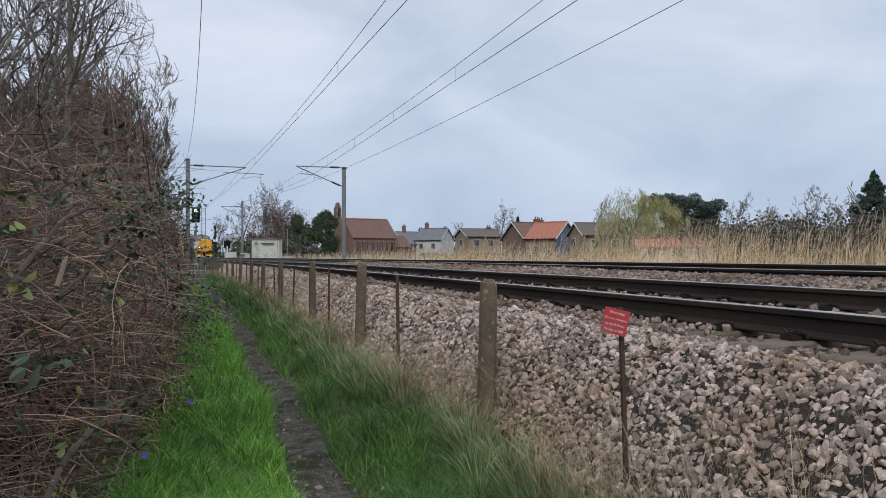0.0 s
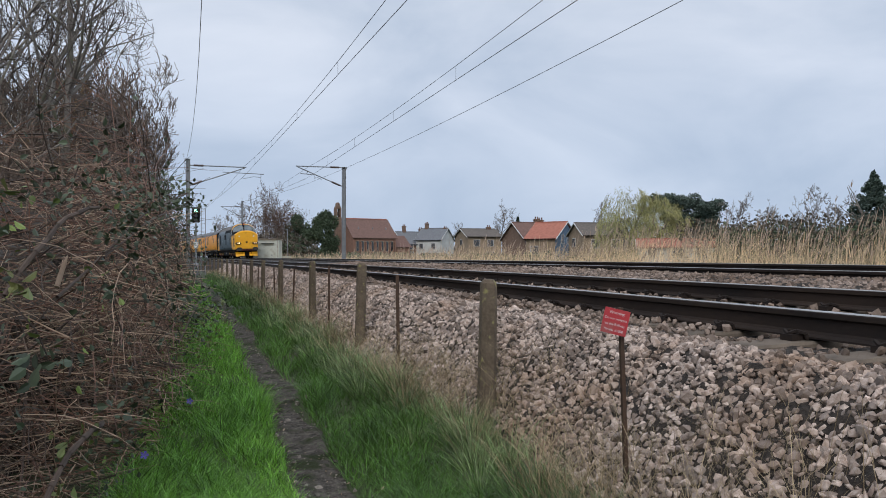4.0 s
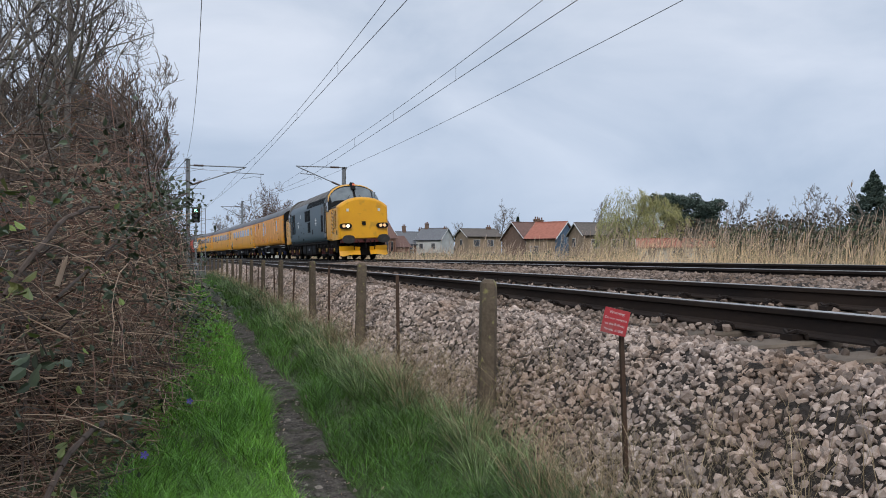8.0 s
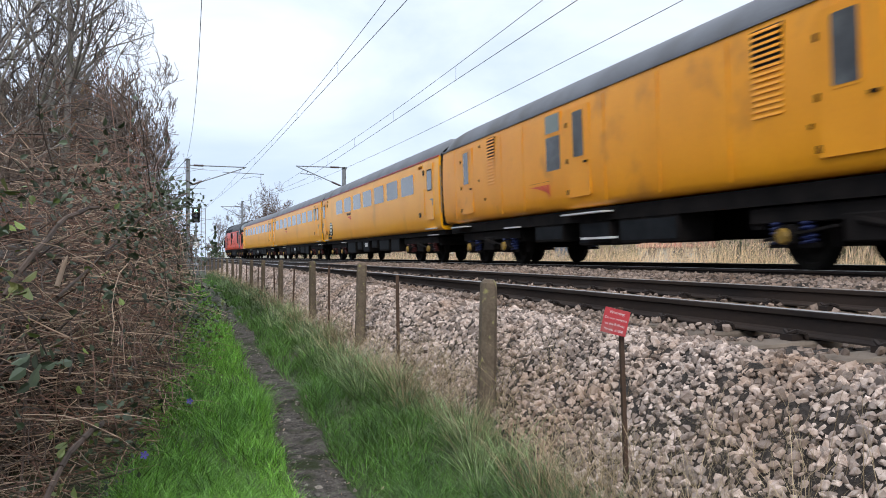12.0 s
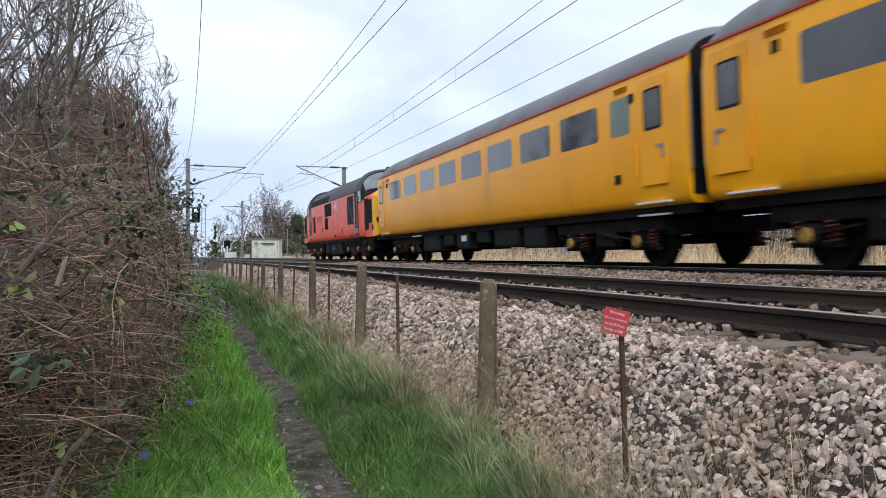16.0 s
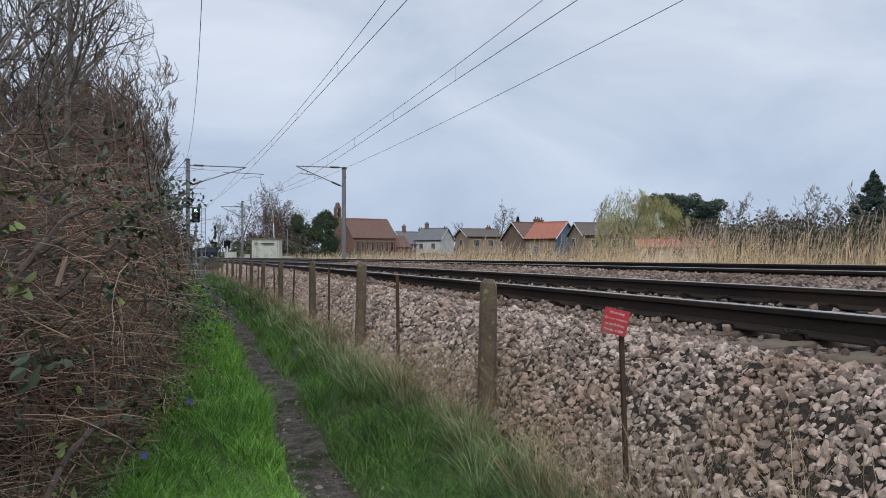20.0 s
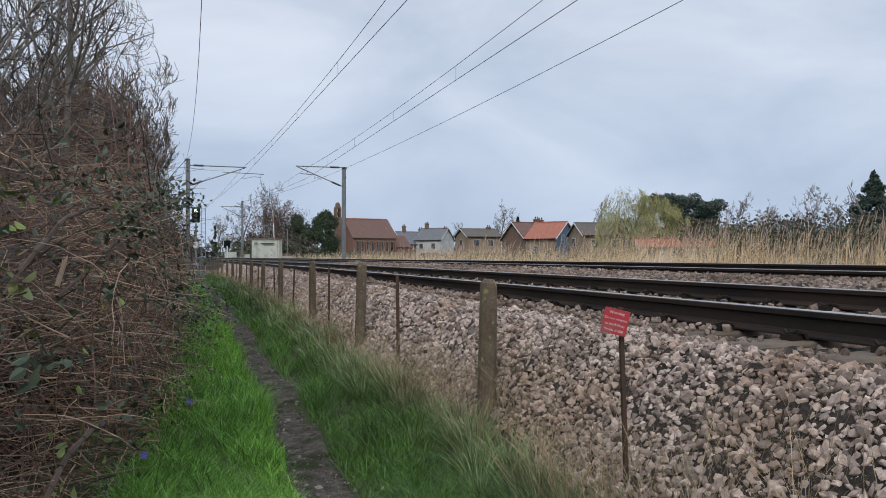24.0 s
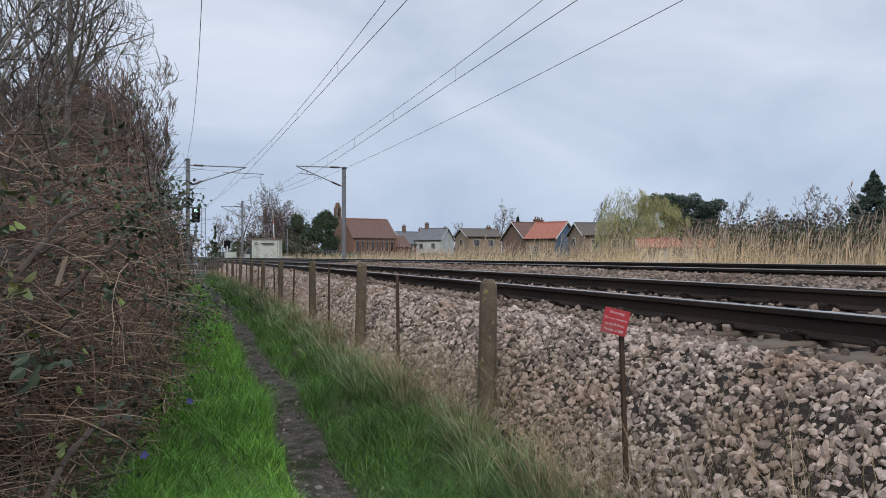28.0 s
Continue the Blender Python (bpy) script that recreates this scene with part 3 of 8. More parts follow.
def coach_profile(zb):
    half = [(1.20, zb), (1.27, zb + 0.015), (1.32, zb + 0.055), (1.352, zb + 0.14), (1.375, 1.42), (1.39, 1.65), (1.40, 2.0), (1.398, 2.35), (1.39, 2.65), (1.38, 2.9), (1.362, 3.10), (1.35, 3.20)]
    return half + [(-x, z) for x, z in reversed(half)]


def roof_profile():
    half = [(1.35, 3.204), (1.34, 3.275), (1.31, 3.35), (1.265, 3.43), (1.195, 3.515), (1.105, 3.595), (0.985, 3.67), (0.835, 3.74), (0.66, 3.80), (0.46, 3.845), (0.23, 3.875)]
    return half + [(0, 3.89)] + [(-x, z) for x, z in reversed(half)]


def side_x(z):
    return float(np.interp(z, (1.10, 1.16, 1.26, 1.42, 1.65, 2.0, 2.35, 2.65, 2.9, 3.14), (1.20, 1.32, 1.352, 1.375, 1.39, 1.40, 1.398, 1.39, 1.375, 1.345)))


def emblem(vehicle, y, z, x, s=1.0):
    """Plain bar over a striped wedge."""
    sx = math.copysign(1, x)
    bm = bmesh.new()
    for i in range(4):
        a, b = i / 4 + 0.02, (i + 1) / 4 - 0.02
        pts = [(y - sx * s * (0.5 - a), z), (y - sx * s * (0.5 - b), z), (y + sx * s * 0.5, z - 0.30 * s * (0.55 + 0.45 * b)), (y + sx * s * 0.5, z - 0.30 * s * (0.55 + 0.45 * a) + 0.02)]
        vs = [bm.verts.new((x + sx * 0.006, p, q)) for p, q in pts]
        ws = [bm.verts.new((x, p, q)) for p, q in pts]
        bm.faces.new(vs)
        for j in range(4):
            bm.faces.new((vs[j], vs[(j + 1) % 4], ws[(j + 1) % 4], ws[j]))
    part("emblem", bm, ORANGE_P, vehicle, "striped orange red wedge")
    for i in range(6):
        part("lettering_bar", B(x, x + sx * 0.006, y - 0.5 * s + i * 0.17 * s, y - 0.5 * s + i * 0.17 * s + 0.13 * s, z + 0.06, z + 0.16), BLACK, vehicle)


def round_badge(v, y, z, sx):
    """White disc with black bars beside a black ladder-like wedge."""
    x = sx * (side_x(z) + 0.006)
    bm = bmesh.new()
    ring = [(y + 0.36 * math.cos(i * math.pi / 14), z + 0.36 * math.sin(i * math.pi / 14)) for i in range(28)]
    vs, ws = [[bm.verts.new((x + d, p, q)) for p, q in ring] for d in (sx * 0.004, -sx * 0.02)]
    bm.faces.new(vs)
    for i in range(28):
        bm.faces.new((vs[i], vs[(i + 1) % 28], ws[(i + 1) % 28], ws[i]))
    disc = part("badge_rim", bm, BLACK, v, "round black rimmed badge")
    bm = bmesh.new()
    bm.faces.new([bm.verts.new((x + sx * 0.007, y + (p - y) * 0.84, z + (q - z) * 0.84)) for p, q in ring])
    part("badge_face", bm, WHITE_P, disc, "dull white disc")
    bm = bmesh.new()
    for k in (-0.17, 0.0, 0.17):
        w = math.sqrt(0.30 ** 2 - k * k)
        box(bm, x + sx * 0.006, x + sx * 0.011, y - w, y + w, z + k - 0.028, z + k + 0.028)
    part("badge_bars", bm, BLACK, disc)
    bm = bmesh.new()
    xl = sx * (side_x(1.4) + 0.008)
    for p, q, r in ((0.95, -0.46, 0.05), (0.62, -0.28, 0.035), (0.55, -0.10, 0.035), (0.48, 0.08, 0.035)):
        box(bm, xl - sx * 0.03, xl, y + 0.1, y + p, z + q - r, z + q + r)
    rail = [(y + 0.98, z - 0.50), (y + 0.84, z - 0.50), (y + 0.22, z + 0.38), (y + 0.30, z + 0.40)]
    a, b = [[bm.verts.new((xl + d, p, q)) for p, q in rail] for d in (sx * 0.003, -sx * 0.03)]
    bm.faces.new(a)
    for i in range(4):
        bm.faces.new((a[i], a[(i + 1) % 4], b[(i + 1) % 4], b[i]))
    part("ladder_wedge", bm, BLACK, v, "black ladder shaped wedge")


def coach_common(name, length, label, paint, red_line, zb=1.0):
    v = thing(name, Matrix(), label, "railway coach", "train vehicles")
    h = length / 2
    part("body_shell", Prism(coach_profile(zb), -h, h), paint, v, smooth=True)
    ends = [(-h + 0.02, 0.24, 0.05), (-h + 0.25, 0.12, 0.02), (-h + 0.6, 0.03, 0.005), (-h + 1.0, 0, 0), (h - 1.0, 0, 0), (h - 0.6, 0.03, 0.005), (h - 0.25, 0.12, 0.02), (h - 0.02, 0.24, 0.05)]
    part("roof", loft(bmesh.new(), [[(x * (1 - n), y, 3.204 + (z - 3.204) * (1 - d / 0.686)) for x, z in roof_profile()] for y, d, n in ends]), ROOF_GREY, v, smooth=True)
    part("floor_pan", B(-1.05, 1.05, -h + 0.1, h - 0.1, 0.98, 1.09), UNDER, v)
    for sx in (-1, 1):
        part("solebar", B(min(sx * 1.05, sx * 1.2), max(sx * 1.05, sx * 1.2), -h + 0.1, h - 0.1, 0.86, 1.10), UNDER, v)
    for sx in (-1, 1):
        part("gutter", B(sx * 1.345, sx * 1.378, -h, h, 3.185, 3.22), RED_LINE if red_line else ROOF_GREY, v, "thin red cantrail line" if red_line else "")
        for k in (-1, 1):
            part("roof_vent", B(-0.4, 0.4, k * (h - 1.9) - 0.25, k * (h - 1.9) + 0.25, 3.84, 3.93, 0.03), ROOF_GREY, v) if sx > 0 else None
    for k in (-1, 1):
        e = part("end_wall", B(-1.30, 1.30, k * (h + 0.002), k * (h + 0.03), 1.14, 3.26), BLACK, v, "sooty black end wall")
        part("end_dome", Prism([(x * 0.945, 3.20 + (z - 3.204) * 0.63) for x, z in roof_profile()], min(k * (h - 0.018), k * (h + 0.02)), max(k * (h - 0.018), k * (h + 0.02))), BLACK, e)
        part("gangway", box(box(B(-0.52, -0.40, k * h, k * (h + 0.30), 1.15, 3.25), 0.40, 0.52, k * h, k * (h + 0.30), 1.15, 3.25), -0.52, 0.52, k * h, k * (h + 0.30), 3.1, 3.3), BLACK, e)
        part("gangway_door", B(-0.4, 0.4, k * (h + 0.03), k * (h + 0.07), 1.15, 3.1), GRILLE, e)
        for sx in (-1, 1):
            part("buffer", rod(Rod((sx * 0.86, k * h, 1.02), (sx * 0.86, k * (h + 0.22), 1.02), 0.09, n=10), (sx * 0.86, k * (h + 0.22), 1.02), (sx * 0.86, k * (h + 0.27), 1.02), 0.22, n=14), UNDER, v)
            part("handrail", rod(rod(Rod((sx * 1.32, k * (h - 0.015), 1.5), (sx * 1.345, k * (h + 0.06), 1.5), 0.014, n=5), (sx * 1.345, k * (h + 0.06), 1.5), (sx * 1.345, k * (h + 0.06), 2.9), 0.014, n=5), (sx * 1.32, k * (h - 0.015), 2.9), (sx * 1.345, k * (h + 0.06), 2.9), 0.014, n=5), GALV, e)
        part("jumper_cable", rod(rod(Rod((-0.75, k * (h + 0.03), 2.2), (-0.8, k * (h + 0.16), 1.7), 0.035, n=6), (-0.8, k * (h + 0.16), 1.7), (-0.72, k * (h + 0.2), 1.3), 0.035, n=6), (-0.9, k * (h + 0.03), 2.35), (-0.9, k * (h + 0.12), 2.1), 0.06, n=8), UNDER, e)
    return v


def underbox(v, y0, y1, z0, z1, sides=(-1, 1), mat_=UNDER):
    for sx in sides:
        b = part("equipment_box", B(sx * 1.18, sx * 0.55, y0, y1, z0, z1, 0.02), mat_, v)
        part("box_lid", B(sx * 1.19, sx * 1.17, y0 + 0.06, y1 - 0.06, z0 + 0.06, z1 - 0.08), GRILLE, b)


def passenger_coach(label, glasses, n_win=8, lavatory=True, badge=True):
    """Yellow coach with eight windows a side, as seen on the test train."""
    L = 19.95
    v = coach_common("test_coach", L, label, COACH_Y, True)
    h = L / 2
    for sx in (-1, 1):
        for i in range(n_win):
            y = -h + 2.62 + 1.985 * i
            side_window(v, y, y + 1.5, 2.25, 2.89, sx * side_x(2.57), glasses[i % len(glasses)], COACH_Y)
        for k in (-1, 1):
            yd = k * (h - (0.86 if k < 0 else 0.58))
            d = part("door", B(sx * 1.388, sx * 1.406, yd - 0.36, yd + 0.36, 1.34, 3.06, 0.006), COACH_Y, v)
            w = part("door_window", round_panel(bmesh.new(), sx * 1.398, sx * 0.014, yd - 0.25, yd + 0.25, 2.22, 2.88, 0.05), BLACK, d)
            part("pane", round_panel(bmesh.new(), sx * 1.408, sx * 0.008, yd - 0.21, yd + 0.21, 2.26, 2.84, 0.04), GREY_GLASS, w)
            part("door_handle", box(B(sx * 1.400, sx * 1.425, yd + k * 0.26, yd + k * 0.30, 1.75, 1.95), sx * 1.41, sx * 1.43, yd + k * 0.10, yd + k * 0.30, 1.93, 1.97), GALV, d)
            part("grab_rail", Rod((sx * 1.43, yd - k * 0.48, 1.5), (sx * 1.43, yd - k * 0.48, 2.3), 0.014, n=5), COACH_Y, v)
            ym = k * (h - (1.86 if k < 0 else 1.5))
            if k < 0 and lavatory:
                side_window(v, ym - 0.32, ym + 0.32, 2.25, 2.89, sx * side_x(2.57), MIST_GLASS, COACH_Y)
            slatted("vent_grille", v, ym - 0.2, ym + 0.2, 2.98, 3.08, sx * 1.37, BLACK, COACH_Y, 4)
            part("lamp_bracket", B(sx * 1.38, sx * 1.41, k * (h - 1.5) - 0.06, k * (h - 1.5) + 0.06, 2.75, 2.9), BLACK, v)
        part("door_plate", B(sx * 1.385, sx * 1.395, -h + 1.9, -h + 2.1, 1.45, 1.6), BLACK, v)
    if badge:
        emblem(v, 3.1, 2.02, SIDE * side_x(1.9), 0.9)
    for k in (-1, 1):
        bogie(v, k * (h - 2.95), (-1.22, 1.22), 0.45, SPRING_RED)
        for sx in (-1, 1):
            part("solebar_step", B(sx * 1.25, sx * 1.42, k * (h - 1.4), k * (h - 0.5), 1.05, 1.08), WHITE_P, v, "white edged footboard")
    for y0, y1, z0 in ((-4.6, -3.4, 0.38), (-3.1, -1.6, 0.42), (-1.2, -0.3, 0.55), (0.2, 1.3, 0.40), (1.6, 2.5, 0.5), (2.9, 4.6, 0.36)):
        underbox(v, y0, y1, z0, 0.9)
    part("label_plate", B(-1.205, -1.19, 0.45, 0.85, 0.62, 0.78), WHITE_P, v)
    part("tank", Rod((-0.75, -6.0, 0.65), (-0.75, -4.9, 0.65), 0.26, n=14), UNDER, v)
    return v


def brake_van(label):
    """Ochre van with doors and louvres."""
    L = 17.75
    v = coach_common("test_van", L, label, VAN_Y, False, 1.13)
    h = L / 2
    y0 = -h
    for sx in (-1, 1):
        x = sx * side_x(2.5)
        for a, b, z0, z1, g in ((2.68, 3.06, 2.13, 2.95, SMOKY_GLASS), (15.48, 15.87, 2.12, 2.95, SMOKY_GLASS), (9.06, 9.47, 2.09, 2.95, SMOKY_GLASS), (10.06, 10.70, 1.94, 2.62, SMOKY_GLASS), (10.06, 10.70, 2.70, 3.06, MIST_GLASS)):
            side_window(v, y0 + a, y0 + b, z0, z1, x + sx * (0.012 if b - a < 0.5 else 0.0), g, VAN_Y, 0.03)
        for a, b in ((3.86, 4.42), (13.6, 14.1)):
            slatted("louvre", v, y0 + a, y0 + b, 1.95, 3.10, sx * 1.388, BLACK, VAN_Y, 15)
        for a, b in ((2.35, 3.3), (15.2, 16.1), (8.85, 9.75)):
            d = part("door", round_panel(bmesh.new(), sx * 1.385, sx * 0.018, y0 + a, y0 + b, 1.34, 3.04, 0.03), VAN_Y, v)
            part("door_handle", B(sx * 1.40, sx * 1.43, y0 + a + 0.08, y0 + a + 0.2, 1.95, 1.99), UNDER, d)
            for z in (1.4, 2.0, 2.7):
                part("hinge", B(sx * 1.395, sx * 1.415, y0 + b - 0.03, y0 + b + 0.03, z, z + 0.09), UNDER, d)
        for yy in (1.2, 4.9, 6.6, 8.3, 11.9, 13.2, 16.6):
            part("panel_seam", B(sx * 1.39, sx * 1.403, y0 + yy, y0 + yy + 0.012, 1.2, 3.1), VAN_Y, v)
        for yy, zz in ((1.9, 2.95), (1.9, 1.9), (3.4, 1.7), (2.2, 1.45), (14.6, 2.95), (14.7, 2.1), (14.3, 1.6)):
            part("lamp_iron", B(sx * 1.39, sx * 1.415, y0 + yy, y0 + yy + 0.04, zz, zz + 0.06), UNDER, v)
        part("solebar_step", B(sx * 1.2, sx * 1.42, y0 + 8.4, y0 + 10.1, 1.0, 1.03), WHITE_P, v, "white edged footboard")
        for k in (0.6, L - 1.8):
            part("solebar_step", B(sx * 1.2, sx * 1.42, y0 + k, y0 + k + 1.1, 1.0, 1.03), WHITE_P, v, "white edged footboard")
        part("lower_step", B(sx * 1.2, sx * 1.35, y0 + 8.3, y0 + 9.4, 0.52, 0.56), WHITE_P, v, "white edged lower step")
    emblem(v, y0 + 11.1, 1.68, SIDE * side_x(1.6), 1.0)
    for k in (-1, 1):
        bogie(v, k * (h - 2.9), (-1.25, 1.25), 0.45, SPRING_BLUE)
    for a, b, z0 in ((-2.4, -0.6, 0.42), (-0.3, 0.9, 0.40), (1.6, 3.0, 0.5)):
        underbox(v, a, b, z0, 0.9)
    for y in (-5.5, -1.5, 2.5, 6.5):
        part("roof_vent", Rod((0.45, y, 3.82), (0.45, y, 3.95), 0.12, 0.09, n=10), ROOF_GREY, v)
    return v


CAB = ((-7.62, 1.30, 2.66, 2.95), (-7.50, 1.31, 2.74, 3.27), (-7.36, 1.325, 2.84, 3.64), (-7.20, 1.335, 2.93, 3.90), (-6.98, 1.34, 3.01, 3.98), (-6.28, 1.345, 3.05, 4.01))


def cab_point(y, deg):
    ys = [c[0] for c in CAB]
    w, zs, zt = (float(np.interp(y, ys, [c[i] for c in CAB])) for i in (1, 2, 3))
    t = radians(deg)
    c, s = math.cos(t), math.sin(t)
    return Vector((w * math.copysign(abs(c) ** 0.85, c), y, zs + (zt - zs) * s ** 0.9))


def cab_panel(bm, y_lo, y_hi, d0, d1, off=0.012, k=5):
    """A pane bent to the cab's raked front; y_lo and y_hi are (at d0, at d1)."""
    rows = []
    for i in range(k):
        row = []
        for j in range(k):
            u, w = i / (k - 1), j / (k - 1)
            d = d0 + (d1 - d0) * w
            y = (y_lo[0] + (y_lo[1] - y_lo[0]) * w) * (1 - u) + (y_hi[0] + (y_hi[1] - y_hi[0]) * w) * u
            p = cab_point(y, d)
            q = p + Vector((p.x * 0.35, -0.8, (p.z - 2.9) * 1.0 + 0.3)).normalized() * off
            row.append(bm.verts.new(q))
        rows.append(row)
    for i in range(k - 1):
        for j in range(k - 1):
            bm.faces.new((rows[i][j], rows[i + 1][j], rows[i + 1][j + 1], rows[i][j + 1]))
    return bm


def turned(bm, flip):
    """Draw the cab end in to its true length and turn it to the other end if asked."""
    for v in bm.verts:
        y = v.co.y
        if v.co.z > 3.05 and -7.65 < y < -6.28:
            y += 0.45 * (v.co.z - 3.05) * min(1.0, (-6.28 - y) / 0.7)
            v.co.y = y
        if y < -9.38:
            v.co.y = y - 0.20
        elif y < -6.28:
            v.co.y = float(np.interp(y, (-9.38, -9.05, -8.66, -7.62, -6.28), (-9.58, -9.10, -8.66, -7.486, -6.28)))
        if flip:
            v.co.x, v.co.y = -v.co.x, -v.co.y
    return bm


def locomotive(label, paint, roof, brow, nose_side, nose_front, red_solebar, lit):
    """Nose-ended diesel locomotive on two three-axle bogies."""
    v = thing("diesel_locomotive", Matrix(), label, "locomotive", "train vehicles")
    body = [(1.22, 1.0), (1.29, 1.04), (1.33, 1.12), (1.347, 1.24), (1.354, 1.42), (1.355, 2.7), (1.35, 3.0)]
    ring = body + [(-x, z) for x, z in reversed(body)]
    part("body_side", Prism(ring, -6.28, 6.28), paint, v, smooth=True)
    sh = [(1.35, 3.004), (1.338, 3.08), (1.312, 3.16), (1.268, 3.26), (1.20, 3.36)]
    part("cantrail_panel", Prism(sh + [(-x, z) for x, z in reversed(sh)], -6.28, 6.28), paint if lit else roof, v, smooth=True)
    rf = [(1.20, 3.364), (1.12, 3.48), (1.02, 3.59), (0.89, 3.70), (0.74, 3.79), (0.57, 3.86), (0.38, 3.915), (0.19, 3.95)]
    part("roof", Prism(rf + [(0, 3.96)] + [(-x, z) for x, z in reversed(rf)], -6.28, 6.28), roof, v, smooth=True)
    part("underframe", box(box(B(-1.2, 1.2, -8.7, 8.7, 0.92, 1.05), -1.28, -1.2, -6.2, 6.2, 0.90, 1.05), 1.2, 1.28, -6.2, 6.2, 0.90, 1.05), UNDER, v)
    # roof equipment
    for y, a, b in ((-4.4, 1.1, 0.40), (-2.0, 0.9, 0.40), (0.6, 1.4, 0.42), (3.4, 1.0, 0.42), (5.2, 0.5, 0.35)):
        part("roof_hatch", B(-b, b, y - a, y + a, 3.83, 3.955, 0.02), roof, v)
    part("exhaust_port", Rod((0.1, 1.4, 3.94), (0.1, 1.4, 4.05), 0.16, n=12), BLACK, v)
    for y in (-3.2, -1.0, 2.2, 4.4):
        part("roof_rib", Prism([(x * 1.004, z + 0.008) for x, z in rf] + [(0, 3.98)] + [(-x * 1.004, z + 0.008) for x, z in reversed(rf)] + [(0, 3.9)], y, y + 0.05), roof, v)
    for flip in (False, True):
        sgn = 1 if flip else -1
        lamp_on = lit and not flip
        front = nose_front
        # nose: sides and front
        rings = [arc_ring(1.225, 1.06, 2.64, 3.07, -8.995), arc_ring(1.268, 1.04, 2.67, 3.13, -8.92), arc_ring(1.28, 1.03, 2.68, 3.15, -8.78), arc_ring(1.283, 1.03, 2.68, 3.15, -8.66)]
        part("nose_corner", turned(loft(bmesh.new(), rings), flip), nose_front, v, smooth=True)
        low = [[(w, y, 1.03), (w, y, 2.63), (-w, y, 2.63), (-w, y, 1.03)] for w, y in ((1.283, -8.66), (1.305, -7.62))]
        part("nose", turned(loft(bmesh.new(), low), flip), nose_side, v)
        deck = [[p for p in arc_ring(w, 2.0, zs, zt, y) if p[2] > 2.65] for w, zs, zt, y in ((1.282, 2.67, 3.14, -8.66), (1.304, 2.69, 2.98, -7.62))]
        deck = [[(r[0][0], r[0][1], 2.634)] + r + [(r[-1][0], r[-1][1], 2.634)] for r in deck]
        part("nose_deck", turned(loft(bmesh.new(), deck), flip), DECK if lit else paint, v, "dark anti-glare nose top" if lit else "", smooth=True)
        face = [arc_ring(1.16, 1.10, 2.61, 3.01, -9.05), arc_ring(1.225, 1.06, 2.64, 3.07, -8.998)]
        nf = part("nose_front", turned(loft(bmesh.new(), face), flip), front, v, "yellow warning panel")
        # cab lower sides
        low = [(1.22, 1.03), (1.31, 1.10), (1.335, 1.35), (1.335, 2.60)]
        part("cab_side", turned(Prism(low + [(-x, z) for x, z in reversed(low)], -7.62, -6.28), flip), nose_side, v)
        # cab top: dark window surround and brow
        upper = [[(w, y, 2.605), (w, y, 2.61)] + [tuple(cab_point(y, d)) for d in np.linspace(0, 180, 25)] + [(-w, y, 2.61), (-w, y, 2.605)] for y, w, zs, zt in CAB[:4]]
        part("window_surround", turned(loft(bmesh.new(), upper), flip), BLACK, v)
        brow_r = [[(w, y, 2.605), (w, y, 2.61)] + [tuple(cab_point(y, d)) for d in np.linspace(0, 180, 25)] + [(-w, y, 2.61), (-w, y, 2.605)] for y, w, zs, zt in CAB[3:]]
        part("cab_brow", turned(loft(bmesh.new(), brow_r[:2]), flip), brow if not flip else LROOF_DARK, v)
        part("cab_roof", turned(loft(bmesh.new(), brow_r[1:]), flip), roof, v)
        panes = ((18, 46, -7.48, -7.56, CAB_GLASS), (50, 88.3, -7.57, -7.59, CAB_GLASS), (91.7, 156, -7.59, -7.50, CAB_GLASS))
        for d0, d1, lo0, lo1, gl in panes if not flip else tuple((180 - q[1], 180 - q[0], q[3], q[2], q[4]) for q in panes):
            part("windscreen", turned(cab_panel(bmesh.new(), (lo0, lo1), (-7.25, -7.24), d0, d1, 0.014, 7), flip), gl, v)
        for sx in (-1, 1):
            xs = sx * 1.337
            part("cab_window_surround", turned(B(xs, xs + sx * 0.010, -7.26, -6.42, 2.52, 3.06), flip), BLACK, v)
            part("cab_window", turned(round_panel(bmesh.new(), xs, sx * 0.016, -7.06, -6.47, 2.55, 3.03, 0.04), flip), SMOKY_GLASS, v)
            # flush black plate; the doorway's recess shade is put into its colour
            d = part("cab_door", turned(B(sx * 1.28, sx * 1.358, -6.34, -5.80, 1.16, 3.04), flip), BLACK, v, "flush dark cab door, recess shade put into its colour")
            part("door_step", turned(B(sx * 1.20, sx * 1.366, -6.34, -5.80, 1.22, 1.44), flip), GALV, d)
            for y in (-6.38, -5.76):
                part("handrail", turned(rod(Rod((sx * 1.395, y, 1.5), (sx * 1.395, y, 2.85), 0.018, n=6), (sx * 1.35, y, 2.85), (sx * 1.395, y, 2.85), 0.015, n=5), flip), GALV, d)
            for a, b, z0, z1, xo in ((-8.58, -8.10, 1.62, 2.53, 1.293), (-8.04, -7.52, 1.36, 2.60, 1.305)) if lit else ((-8.645, -8.05, 1.60, 2.56, 1.298), (-8.047, -7.44, 1.33, 2.62, 1.309)):
                xo = (sx if not flip else -sx) * xo
                yy = (a, b) if not flip else (-b, -a)
                slatted("nose_grille", v, yy[0], yy[1], z0, z1, xo, BLACK, nose_side if nose_side is LOCO_Y else GRILLE, 18)
            part("nose_step", turned(B(sx * 1.2, sx * 1.285, -8.78, -8.52, 1.3, 1.52), flip), BLACK, v)
